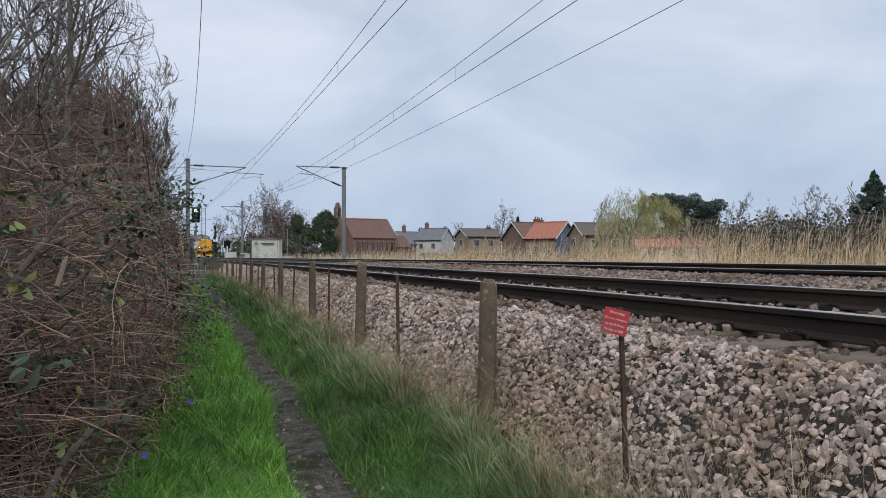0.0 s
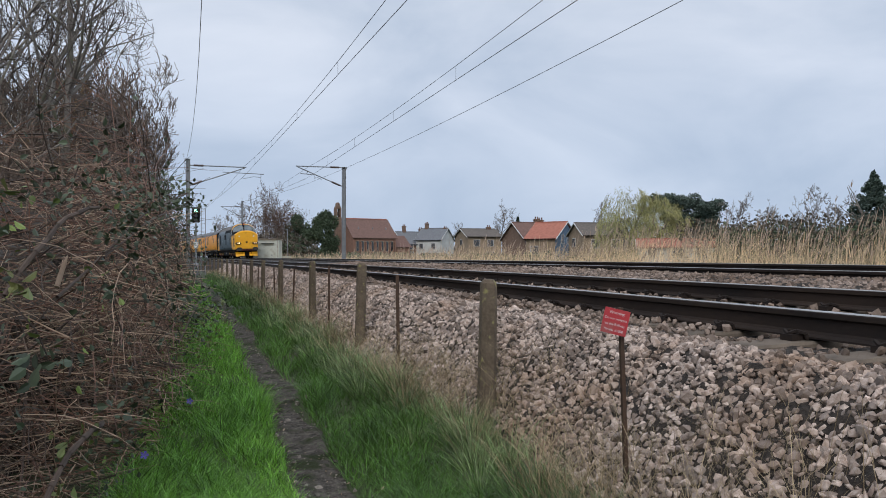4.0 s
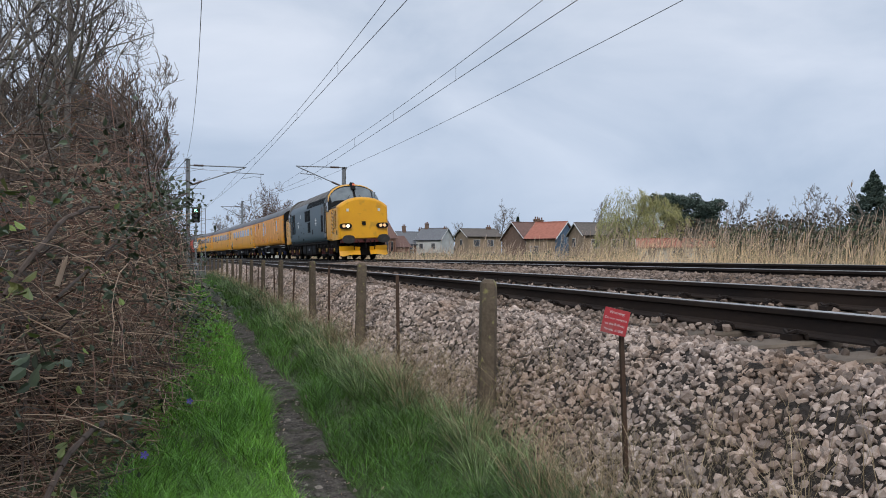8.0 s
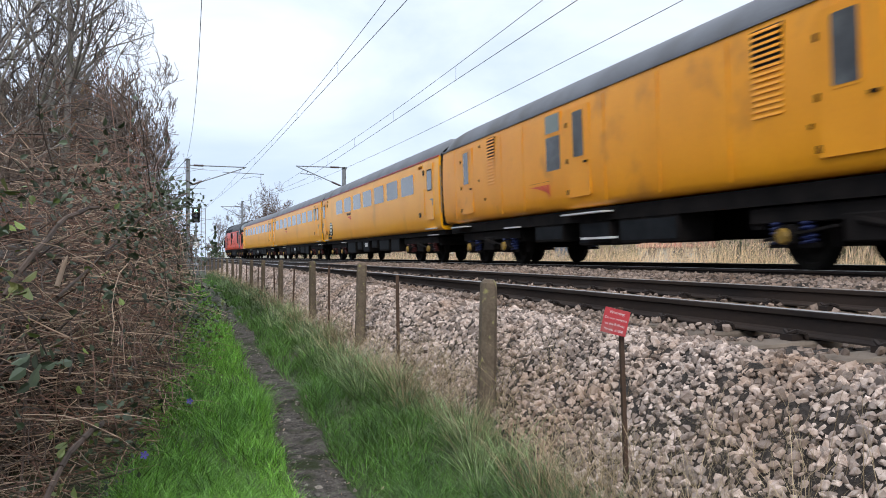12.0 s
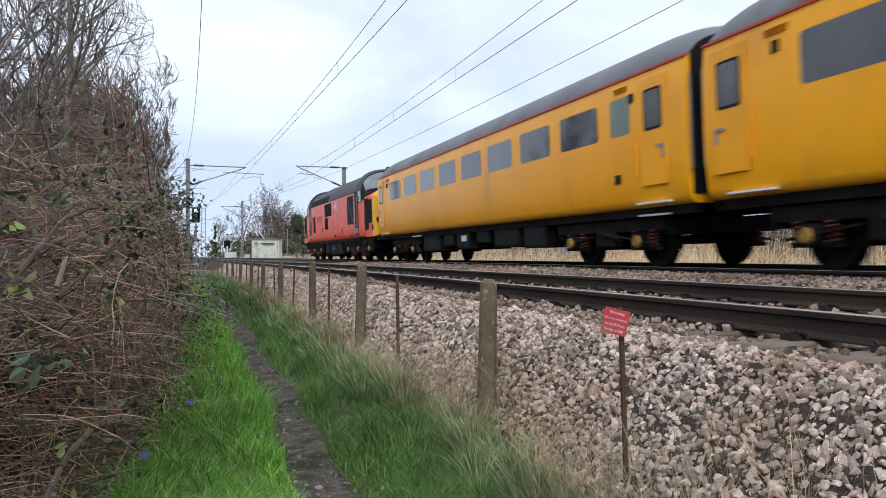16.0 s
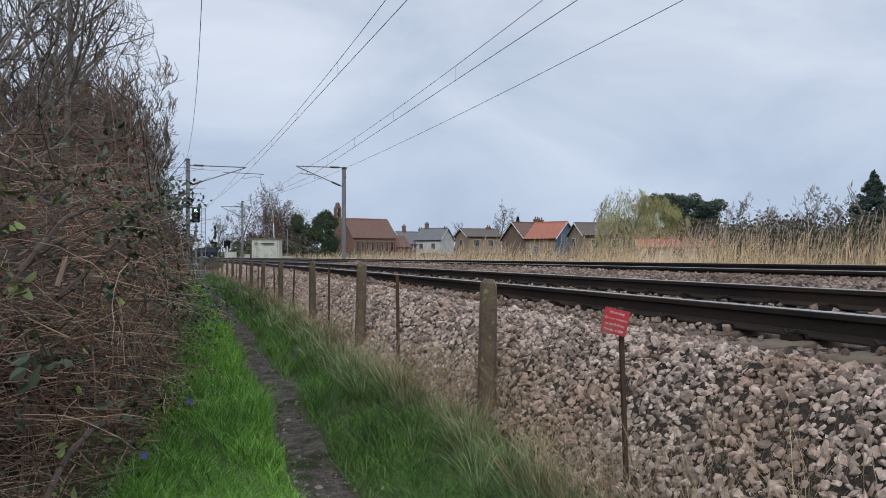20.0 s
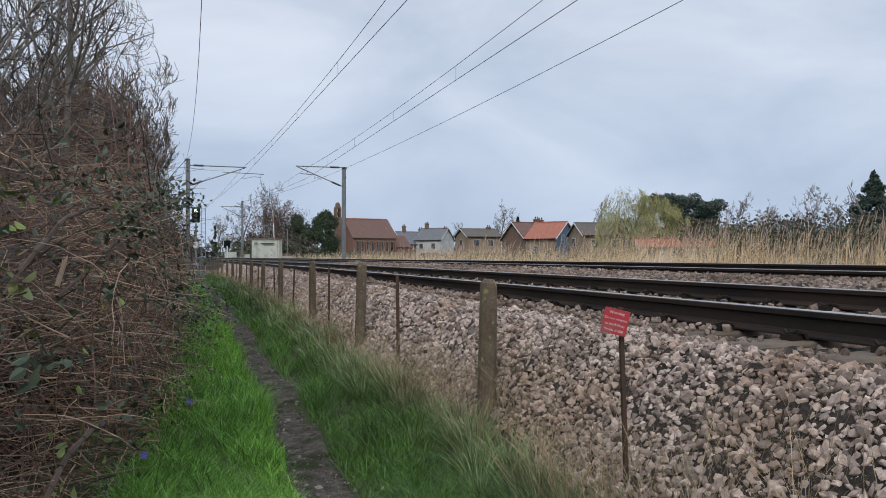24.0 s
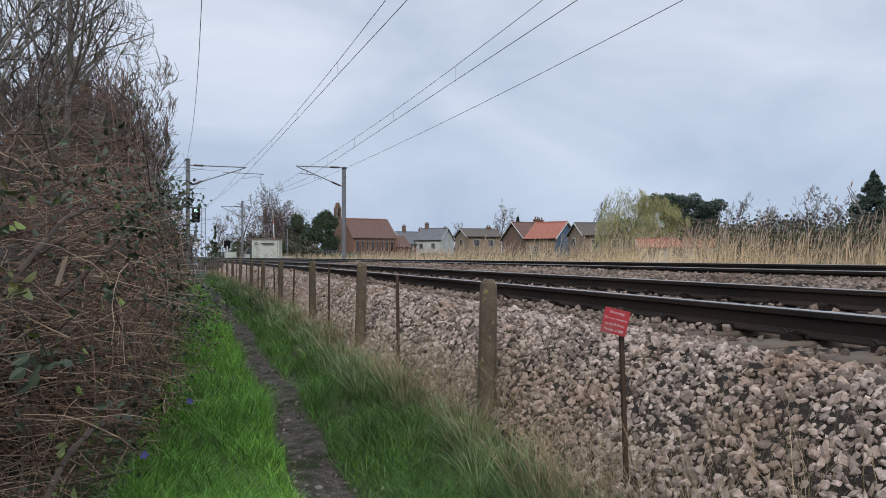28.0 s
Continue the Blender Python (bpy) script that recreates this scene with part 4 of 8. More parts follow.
            # buffers, lamps, ploughs
            bf = part("buffer", turned(rod(rod(Rod((sx * 0.88, -8.9, 1.04), (sx * 0.88, -9.2, 1.04), 0.15, 0.12, n=12), (sx * 0.88, -9.2, 1.04), (sx * 0.88, -9.33, 1.04), 0.09, n=12), (sx * 0.88, -9.32, 1.04), (sx * 0.88, -9.34, 1.04), 0.12, n=12), flip), UNDER, v)
            part("buffer_head", turned(round_panel_y(bmesh.new(), sx * 0.88, 1.04, 0.31, 0.20, -9.34, -9.38), flip), BUFFER, bf, "oval worn grey buffer head")
            hl = part("lamp_housing", turned(round_panel_y(bmesh.new(), sx * 0.93, 1.70, 0.30, 0.13, -9.03, -9.15), flip), BLACK, v)
            for dx, m_ in ((0.10, LAMP_ON if lamp_on and sx < 0 else (LAMP_DIM if lamp_on else GREY_GLASS)), (-0.10, LAMP_DIM if lamp_on else GREY_GLASS)):
                part("lamp_lens", turned(Rod((sx * 0.93 + dx, -9.14, 1.70), (sx * 0.93 + dx, -9.165, 1.70), 0.085, 0.075, n=14), flip), m_, hl)
            if lit and not flip:
                part("snow_plough", turned(plough(sx), flip), LOCO_Y, v, "yellow curved plough blade")
            part("lamp_iron", turned(B(sx * 0.8 - 0.06, sx * 0.8 + 0.06, -9.07, -9.03, 2.42, 2.56), flip), WHITE_P, v)
        part("nose_plate", turned(B(-0.09, 0.09, -9.09, -9.04, 1.72, 1.92), flip), BLACK, v)
        part("buffer_beam", turned(B(-1.15, 1.15, -9.0, -8.7, 0.86, 1.10, 0.02), flip), SPRING_RED if lit else BLACK, v, "dull red buffer beam")
        part("coupling_hook", turned(rod(Rod((0, -9.0, 1.0), (0, -9.22, 1.0), 0.05, n=8), (0, -9.22, 1.0), (0, -9.26, 0.6), 0.035, n=6), flip), UNDER, v)
        for x in (-0.55, -0.32, 0.30, 0.52):
            part("brake_hose", turned(rod(Rod((x, -9.0, 0.98), (x, -9.14, 0.85), 0.025, n=6), (x, -9.14, 0.85), (x * 0.95, -9.08, 0.52), 0.025, n=6), flip), UNDER, v)
        part("roof_lamp", turned(Rod((0, -7.10, 3.97), (0, -7.36, 3.93), 0.12, n=12), flip), BLACK, v)
        part("roof_lamp_lens", turned(Rod((0.04, -7.35, 3.93), (0.04, -7.38, 3.925), 0.075, n=12), flip), LAMP_RED if lamp_on else GREY_GLASS, v)
        part("horn_box", turned(B(-0.12, 0.12, -7.50, -7.22, 3.64, 3.88, 0.04), flip), BLACK, v)
        for sx in (-1, 1):
            part("wiper", turned(Rod((sx * 0.5, -7.61, 2.98), (sx * 0.25, -7.50, 3.36), 0.012, n=4), flip), BLACK, v)
        part("aerial", turned(Rod((0.75, -8.6, 3.0), (0.75, -8.6, 3.42), 0.012, n=5), flip), BLACK, v)
        bogie(v, sgn * 5.65, (-2.06, 0.0, 2.06), 0.55, SPRING_RED, coach=False)
    # bodyside fittings; offset along the side facing the path, mirrored on the other
    def fit(y0, y1, z0, z1, n, label=""):
        for sx in (-1, 1):
            a, b = (y0, y1) if sx < 0 else (-y1, -y0)
            slatted("side_grille", v, a, b, z0, z1, sx * 1.354, GRILLE, GRILLE, n, label)
    mir = (lambda a, b: (a, b)) if lit else (lambda a, b: (-b, -a))
    for y0, y1, z0, z1, n in ((-0.55, 0.36, 2.28, 2.92, 12), (-1.48, -0.60, 2.28, 2.92, 12), (-1.45, -0.60, 1.62, 2.22, 11), (-5.45 if lit else -5.05, -4.90 if lit else -4.46, 1.55, 2.45, 18)):
        fit(*mir(y0, y1), z0, z1, n)
    for sx in (-1, 1):
        s_ = lambda a, b: mir(a, b) if sx < 0 else tuple(sorted((-mir(a, b)[0], -mir(a, b)[1])))
        a, b = s_(4.20, 5.56)
        w = part("engine_window", round_panel(bmesh.new(), sx * 1.345, sx * 0.018, a, b, 1.66, 2.92, 0.03), BLACK, v)
        part("window_brace", Rod((sx * 1.37, a + 0.15, 1.75), (sx * 1.37, b - 0.3, 2.85), 0.024, n=5), paint if lit else BRACE, w)
        part("window_brace", B(sx * 1.355, sx * 1.372, (a + b) / 2 - 0.03, (a + b) / 2 + 0.03, 1.68, 2.9), UNDER, w)
        a, b = s_(-5.40, -5.02) if lit else s_(-4.95, -4.60)
        part("side_hatch", round_panel(bmesh.new(), sx * 1.345, sx * 0.016, a, b, 2.50, 2.86, 0.03), GREY_GLASS if not lit else LROOF_GREY, v)
        # cantrail lights along the roof slope
        for i in range(8):
            a, b = s_(-0.42 - 0.69 * (i + 1) + 0.09, -0.42 - 0.69 * i)
            bm = bmesh.new()
            p = [(1.356, 3.03), (1.336, 3.12), (1.282, 3.27), (1.215, 3.365)]
            rings = [[(sx * x, y, z) for x, z in p] + [(sx * (x - 0.05), y, z - 0.03) for x, z in reversed(p)] for y in (a, b)]
            loft(bm, rings)
            part("cantrail_grille", bm, GRILLE, v)
        for yy, zz, w_, h_ in ((1.9, 2.2, 0.10, 0.10), (1.9, 1.7, 0.10, 0.10), (0.9, 1.9, 0.10, 0.10), (0.9, 1.6, 0.12, 0.10), (2.9, 1.42, 0.18, 0.26), (1.1, 1.24, 0.4, 0.12), (-2.2, 1.62, 0.2, 0.28), (5.0, 1.12, 0.3, 0.06)):
            a, b = s_(yy - w_ / 2, yy + w_ / 2)
            part("access_hole", B(sx * 1.345, sx * 1.359, a, b, zz - h_ / 2, zz + h_ / 2), BLACK, v)
        a, b = s_(2.75, 3.15)
        if lit:
            part("number_bars", box(box(B(sx * 1.352, sx * 1.360, a - 0.05, b + 0.05, 2.30, 2.36), sx * 1.352, sx * 1.36, a + 0.05, b - 0.05, 1.98, 2.0), sx * 1.352, sx * 1.36, a + 0.08, b - 0.08, 2.04, 2.22), WHITE_P, v)
        else:
            part("side_window", round_panel(bmesh.new(), sx * 1.345, sx * 0.016, -1.83 if sx < 0 else 1.41, -1.41 if sx < 0 else 1.83, 2.48, 2.86, 0.03), SMOKY_GLASS, v)
        a, b = s_(1.92, 2.06) if lit else s_(1.14, 1.25)
        part("data_panel", B(sx * 1.352, sx * 1.360, a, b, 2.56, 2.78), WHITE_P, v)
        if lit:
            logo(v, sx, -3.3 * (1 if sx < 0 else -1), 2.16)
        else:
            bars(v, sx, s_(-3.9, -2.3), 2.15)
        # fuel and battery boxes between the bogies
        for a, b, z0 in ((-2.3, -1.1, 0.32), (-1.0, 0.9, 0.28), (1.0, 2.3, 0.34)):
            eb = part("equipment_box", B(sx * 1.22, sx * 0.4, a, b, z0, 0.92, 0.03), UNDER, v)
            part("box_lid", B(sx * 1.232, sx * 1.21, a + 0.15, b - 0.15, z0 + 0.12, 0.82), GRILLE, eb)
        part("filler_cap", Rod((sx * 1.22, -0.2, 0.62), (sx * 1.26, -0.2, 0.62), 0.07, n=10), GALV, v)
    return v


def round_panel_y(bm, xc, zc, hw, hh, y0, y1, k=5):
    """A lozenge-ended housing facing along y."""
    pts = []
    for cx, a0 in ((xc + hw - hh, -90), (xc - hw + hh, 90)):
        for i in range(k + 1):
            a = radians(a0 + 180 * i / k)
            pts.append((cx + hh * math.cos(a), zc + hh * math.sin(a)))
    return prism(bm, pts, y1, y0)


def plough(sx):
    """A curved plough blade below the buffer beam."""
    bm = bmesh.new()
    rings = []
    for x in np.linspace(0.25, 1.22, 7):
        y = -9.12 + 0.30 * ((x - 0.25) / 0.97) ** 1.5
        zb = 0.20 + 0.08 * abs(math.sin(x * 3.0))
        zt = 0.66 + 0.05 * (x > 0.5)
        rings.append([(sx * x, y - 0.10, zb), (sx * x, y + 0.02, (zb + zt) / 2), (sx * x, y - 0.02, zt), (sx * x, y + 0.02, zt), (sx * x, y + 0.06, (zb + zt) / 2), (sx * x, y - 0.06, zb)])
    return loft(bm, rings)


def logo(v, sx, yc, zc):
    """Plain white double-arrow mark built of bars."""
    bm = bmesh.new()
    x0, x1 = sx * 1.352, sx * 1.362
    def strip(pts):
        a = [bm.verts.new((x1, yc + p * 0.52, zc + q * 0.52)) for p, q in pts]
        b = [bm.verts.new((x0, yc + p * 0.52, zc + q * 0.52)) for p, q in pts]
        bm.faces.new(a)
        for j in range(len(pts)):
            bm.faces.new((a[j], a[(j + 1) % len(pts)], b[(j + 1) % len(pts)], b[j]))
    strip([(-0.5, 0.10), (0.5, 0.10), (0.5, 0.20), (-0.5, 0.20)])
    strip([(-0.5, -0.20), (0.5, -0.20), (0.5, -0.10), (-0.5, -0.10)])
    strip([(0.22, 0.10), (0.06, 0.10), (-0.28, 0.42), (-0.10, 0.42)] if sx > 0 else [(-0.22, 0.10), (-0.06, 0.10), (0.28, 0.42), (0.10, 0.42)])
    strip([(-0.22, -0.10), (-0.06, -0.10), (0.24, 0.10), (0.08, 0.10)] if sx < 0 else [(0.22, -0.10), (0.06, -0.10), (-0.24, 0.10), (-0.08, 0.10)])
    strip([(0.22, -0.20), (0.06, -0.20), (-0.28, -0.46), (-0.10, -0.46)] if sx < 0 else [(-0.22, -0.20), (-0.06, -0.20), (0.28, -0.46), (0.10, -0.46)])
    part("white_mark", bm, WHITE_P, v)


def bars(v, sx, span, zc):
    """Dull plain bars where a faded name stands."""
    a, b = span
    for i in range(6):
        y = a + (b - a) * i / 6
        part("lettering_bar", B(sx * 1.352, sx * 1.3585, y, y + (b - a) / 8.5, zc, zc + 0.26), FADED, v)
    part("lettering_bar", B(sx * 1.352, sx * 1.3585, a, b, zc - 0.1, zc - 0.06), FADED, v)


# centres of the vehicles behind the leading coach end, in metres
front_loco = locomotive("blue diesel locomotive with full yellow nose and lit headlamps", LOCO_BLUE, LROOF_GREY, LOCO_Y, LOCO_Y, LOCO_Y, True, True)
van = brake_van("ochre yellow test van with louvres and grey roof")
coach_a = passenger_coach("yellow test coach with red cantrail line and dark windows", (GREY_GLASS, GREY_GLASS, DARK_GLASS), 7, False)
round_badge(coach_a, 19.95 / 2 - 2.4, 1.62, SIDE)
for yy, zz in ((1.2, 1.45), (0.85, 2.86)):
    part("red_marker_box", B(SIDE * 1.39, SIDE * 1.412, 9.975 - yy - 0.07, 9.975 - yy + 0.07, zz - 0.09, zz + 0.09, 0.01), SPRING_RED, coach_a, "small dark red box")
coach_b = passenger_coach("yellow test coach with frosted lavatory window near its door", (DARK_GLASS, GREY_GLASS))
coach_c = passenger_coach("yellow test coach coupled to the red locomotive", (DARK_GLASS, DARK_GLASS, GREY_GLASS), badge=False)
rear_loco = locomotive("orange red diesel locomotive with charcoal roof, trailing", LOCO_RED, LROOF_DARK, LROOF_DARK, LOCO_RED, LOCO_Y, False, False)
TRAIN = ((front_loco, -9.82), (van, 8.90), (coach_a, 28.22), (coach_b, 48.72), (coach_c, 69.12), (rear_loco, 89.25))
TRAIN_T = (0.0, 1.0, 2.0, 3.5, 5.5, 6.5, 8.0, 9.5, 10.0, 10.5, 11.0, 11.5, 12.0, 12.5, 14.5, 15.0, 16.0, 17.0, 17.5, 18.0, 18.5, 21.0, 24.5, 28.0)
TRAIN_S = (157.4, 147.0, 135.6, 117.5, 90.5, 77.2, 57.7, 37.6, 30.85, 24.17, 17.5, 10.86, 4.2, -2.42, -29.0, -35.70, -48.98, -62.75, -69.5, -76.42, -83.5, -118.75, -168.1, -217.4)
TRAIN_V = np.gradient(TRAIN_S, TRAIN_T)


def train_s(t):
    i = min(max(int(np.searchsorted(TRAIN_T, t, side="right")) - 1, 0), len(TRAIN_T) - 2)
    h = TRAIN_T[i + 1] - TRAIN_T[i]
    u = (t - TRAIN_T[i]) / h
    a, b = (1 + 2 * u) * (1 - u) ** 2, u * u * (3 - 2 * u)
    c, d = u * (1 - u) ** 2 * h, u * u * (u - 1) * h
    return float(a * TRAIN_S[i] + b * TRAIN_S[i + 1] + c * TRAIN_V[i] + d * TRAIN_V[i + 1])


def key_train():
    times = [0.5 * i for i in range(57)]
    for v, off in TRAIN:
        walk(v, [(t, on_pose(FAR_X, (train_s(t) + off) / (1 + FAR_X / R), FAR_Z, -CANT)) for t in times])
    fine = [i / 30 for i in range(589)] + [28.0]
    s0 = train_s(0)
    for ax, r, y in WHEELS:
        walk(ax, [(t, pose(0, y, r, math.degrees((train_s(min(t, 19.6)) - s0) / r) * -1)) for t in fine])


# ---- lineside things ----
RED_SIGN = surf("red_enamel", (0.50, 0.035, 0.045), (0.42, 0.03, 0.04), 5.0, 0.5, dirt=(0.35, 0.12, 0.11), dirt_scale=9.0)
SIGN_WHITE = surf("sign_lettering_white", (0.70, 0.62, 0.62), (0.62, 0.55, 0.55), 5.0, 0.6)


def fence_post(s, z0, z1, lean=0.0):
    bm = bmesh.new()
    h = z1 - z0 + 0.25
    loft(bm, [[(x * w, y * w, z) for x, y in ((-1, -0.55), (-0.55, -1), (0.55, -1), (1, -0.55), (1, 0.55), (0.55, 1), (-0.55, 1), (-1, 0.55))] for z, w in ((-0.25, 0.062), (h * 0.35, 0.060), (h - 0.30, 0.057), (h - 0.275, 0.054), (h - 0.25, 0.036))])
    for f in bm.verts:
        n = noise.noise(f.co * 9 + Vector((s, s, 0)))
        f.co.x += n * 0.006
        f.co.y += n * 0.006
    p = part("fence_post", bm, POST_CONC)
    p.matrix_basis = on_pose(2.0, s, z0) @ pose(0, 0, 0, random.uniform(-1.5, 1.5), lean, random.uniform(-6, 6))
    return tagged(p, "weathered mossy square concrete fence post", "fence post", "lineside fence")


def thin_post(s, z0, z1):
    bm = bmesh.new()
    box(bm, -0.018, 0.018, -0.003, 0.003, -0.2, z1 - z0)
    box(bm, -0.003, 0.003, 0.003, 0.036, -0.2, z1 - z0)
    p = part("fence_stake", bm, RUSTY_POST)
    p.matrix_basis = on_pose(2.02, s, z0, random.uniform(-2, 2))
    return tagged(p, "thin rusted angle iron fence stake", "fence post", "lineside fence")


def warning_sign():
    t = thing("warning_sign", on_pose(2.017, 3.48, 0.22, -2.0), "small red warning sign on a rusted leaning stake", "sign")
    bm = B(-0.010, 0.010, -0.004, 0.004, -0.2, 0.98)
    box(bm, -0.004, 0.004, 0.004, 0.026, -0.2, 0.98)
    part("stake", bm, RUSTY_POST, t)
    face = pose(-0.045, -0.02, 0.915, -3, 14, -38)
    pl = part("plate", B(-0.062, 0.062, -0.003, 0.003, -0.062, 0.062), RED_SIGN, t, "faded red enamel plate")
    pl.matrix_basis = face
    for i, (txt, size) in enumerate((("Warning", 0.019), ("Do not trespass", 0.0145), ("on the Railway", 0.0145), ("Penalty £1000", 0.0145))):
        cu = bpy.data.curves.new("letters", "FONT")
        cu.body, cu.size, cu.align_x = txt, size * 1.15, "CENTER"
        tmp = new("letters", cu)
        me = bpy.data.meshes.new_from_object(tmp.evaluated_get(bpy.context.evaluated_depsgraph_get()))
        bpy.data.objects.remove(tmp)
        me.materials.append(SIGN_WHITE)
        o = new("lettering", me)
        o.parent = pl
        o.matrix_basis = pose(0, -0.0045, 0.036 - 0.028 * i, 90, 0, 0)


def wire_run(name, pts, r, material, parent=None):
    """A wire through points, drawn as a thin tube."""
    P0 = np.array([tuple(p) for p in pts])
    k, d = 6, P0[-1] - P0[0]
    u = np.cross(d, (0, 0, 1.0))
    u /= np.linalg.norm(u)
    w = np.cross(u, d / np.linalg.norm(d))
    v = np.concatenate([P0 + (u * math.cos(2 * math.pi * i / k) + w * math.sin(2 * math.pi * i / k)) * r for i in range(k)])
    n = len(P0)
    j = np.arange(n - 1)
    f = np.concatenate([np.stack([i * n + j, i * n + j + 1, (i + 1) % k * n + j + 1, (i + 1) % k * n + j], -1) for i in range(k)])
    return mesh_np(name, v, f, material, parent, smooth=True)


def mast(X, s, z_base, top, tip, reg, wire_z, cat_z, label):
    """I-section mast with a cantilever; tip and reg are the lateral places of its end and its registration tube."""
    m = thing("overhead_line_mast", on_pose(X, s, z_base), label, "mast", "overhead line masts")
    h = top - z_base
    bm = B(-0.11, 0.11, -0.012, 0.012, -0.3, h)
    box(bm, -0.125, -0.110, -0.11, 0.11, -0.3, h)
    box(bm, 0.110, 0.125, -0.11, 0.11, -0.3, h)
    part("post", bm, GALV, m)
    part("footing", B(-0.35, 0.35, -0.35, 0.35, -0.6, 0.02, 0.03), CONCRETE, m)
    d = tip - X
    r0, r1 = reg[0] - X, reg[1] - X
    u = math.copysign(1, d)
    c, w = cat_z - z_base, wire_z - z_base
    part("top_tube", Rod((u * 0.12, 0, c + 0.04), (d, 0, c + 0.03), 0.036, n=8), GALV, m)
    part("strut_insulator", Rod((u * 0.25, 0, c - 1.22), (u * 0.85, 0, c - 0.98), 0.065, n=8), INSUL, m)
    part("insulator", Rod((u * 0.35, 0, c + 0.04), (u * 0.95, 0, c + 0.04), 0.065, n=8), INSUL, m)
    part("diagonal_strut", Rod((u * 0.12, 0, c - 1.27), (d * 0.97, 0, c - 0.02), 0.034, n=8), GALV, m)
    part("dropper_tube", Rod((d * 0.76, 0, c - 0.30), (d * 0.78, 0, w + 0.38), 0.022, n=6), GALV, m)
    part("registration_tube", Rod((r0, 0, w + 0.40), (r1, 0, w + 0.34), 0.026, n=6), GALV, m)
    part("steady_arm", rod(rod(Rod((r1 * 0.96, 0, w + 0.34), (r1 * 0.96, 0, w + 0.05), 0.016, n=5), (r1 * 0.96, 0, w + 0.12), (r1 * 0.86, 0, w + 0.16), 0.016, n=5), (r1 * 0.86, 0, w + 0.16), (r1 * 0.72, 0, w + 0.0), 0.014, n=5), GALV, m)
    part("cap_plate", B(-0.14, 0.14, -0.13, 0.13, h, h + 0.02), GALV, m)
    part("wire_clamp", B(-0.06 - u * 0.16, 0.06 - u * 0.16, -0.06, 0.06, h - 0.12, h + 0.03), GALV, m)
    return m


def catenary(X, z_con, z_cat_mast, s0, s1, sag, label):
    """Contact wire, sagging messenger and droppers between two supports."""
    k = thing("overhead_line", Matrix(), label, "overhead wire", "overhead lines")
    a, b = on(X[0], s0), on(X[1], s1)
    n = 24
    at = lambda u, z: Vector((a.x + (b.x - a.x) * u, a.y + (b.y - a.y) * u, z))
    zc = lambda u: z_con[0] + (z_con[1] - z_con[0]) * u
    zm = lambda u: z_cat_mast[0] + (z_cat_mast[1] - z_cat_mast[0]) * u - 4 * sag * u * (1 - u)
    wire_run("contact_wire", [at(i / n, zc(i / n)) for i in range(n + 1)], 0.009, WIRE, k)
    wire_run("messenger_wire", [at(i / n, zm(i / n)) for i in range(n + 1)], 0.008, WIRE, k)
    for i in range(1, 7):
        u = i / 7
        part("dropper", Rod(at(u, zc(u)), at(u, zm(u)), 0.0045, n=4), WIRE, k)


def signal():
    t = thing("railway_signal", on_pose(0.75, 52.8, 0.3), "colour light signal showing green on a pole", "signal")
    part("pole", Rod((0, 0, -0.2), (0, 0, 3.3), 0.07, n=10), GALV, t)
    part("base_cabinet", B(-0.16, 0.16, -0.16, 0.16, 0.0, 0.75, 0.02), GALV, t)
    hd = part("backboard", round_panel_y(bmesh.new(), 0, 3.85, 0.28, 0.279, -0.02, 0.03), BLACK, t)
    part("head_box", B(-0.24, 0.24, -0.05, 0.22, 3.35, 4.32, 0.04), BLACK, t)
    for z, m_ in ((4.1, glow("green_signal_lamp", (0.35, 1.0, 0.72), 5.0)), (3.78, DARK_GLASS), (3.5, DARK_GLASS)):
        part("lens", Rod((0, -0.05, z), (0, -0.08, z), 0.10, n=16), m_, t)
        part("hood", rod(bmesh.new(), (0, -0.05, z), (0, -0.26, z), 0.13, 0.12, n=14, caps=False), BLACK, t)
    part("number_plate", B(-0.14, 0.14, -0.1, -0.08, 1.7, 2.1), WHITE_P, t)
    part("ladder", box(box(B(0.30, 0.34, 0.0, 0.03, 0.0, 4.3), 0.56, 0.60, 0.0, 0.03, 0.0, 4.3), 0.3, 0.6, 0.0, 0.02, 4.2, 4.24), GALV, t)
    for i in range(13):
        part("rung", Rod((0.32, 0.015, 0.3 + 0.3 * i), (0.58, 0.015, 0.3 + 0.3 * i), 0.012, n=5), GALV, t)


build_ground()
bed = build_bed()
build_track((0, 1), 3.89, "near running line on concrete sleepers, rusty rails")
build_track((2, 3), 3.6, "far running line on concrete sleepers, rusty rails")
for s, z0, z1 in ((5.45, 0.2, 1.285), (10.15, 0.33, 1.375), (14.46, 0.28, 1.38), (19.75, 0.24, 1.38), (24.42, 0.24, 1.36), (28.79, 0.3, 1.35), (34.31, 0.3, 1.345), (38.84, 0.3, 1.35), (42.96, 0.3, 1.345), (47.21, 0.3, 1.335), (50.9, 0.3, 1.33), (54.96, 0.3, 1.32), (59.3, 0.3, 1.33), (63.8, 0.3, 1.33), (68.3, 0.3, 1.33), (73, 0.3, 1.33), (78, 0.3, 1.33), (83, 0.3, 1.33)):
    fence_post(s, z0, z1, 1.6 if 9 < s < 11 else random.uniform(-1.2, 1.2))
for s, z0, z1 in ((8.18, 0.3, 1.26), (12.75, 0.3, 1.31), (17.5, 0.3, 1.2), (21.35, 0.3, 1.17), (26.4, 0.3, 1.2), (31.4, 0.3, 1.2), (36.6, 0.3, 1.2)):
    thin_post(s, z0, z1)
warning_sign()
mast(10.62, 54.13, 1.0, 7.67, 7.30, (7.6, 8.5), 6.75, 7.62, "grey steel mast with cantilever over the far line")
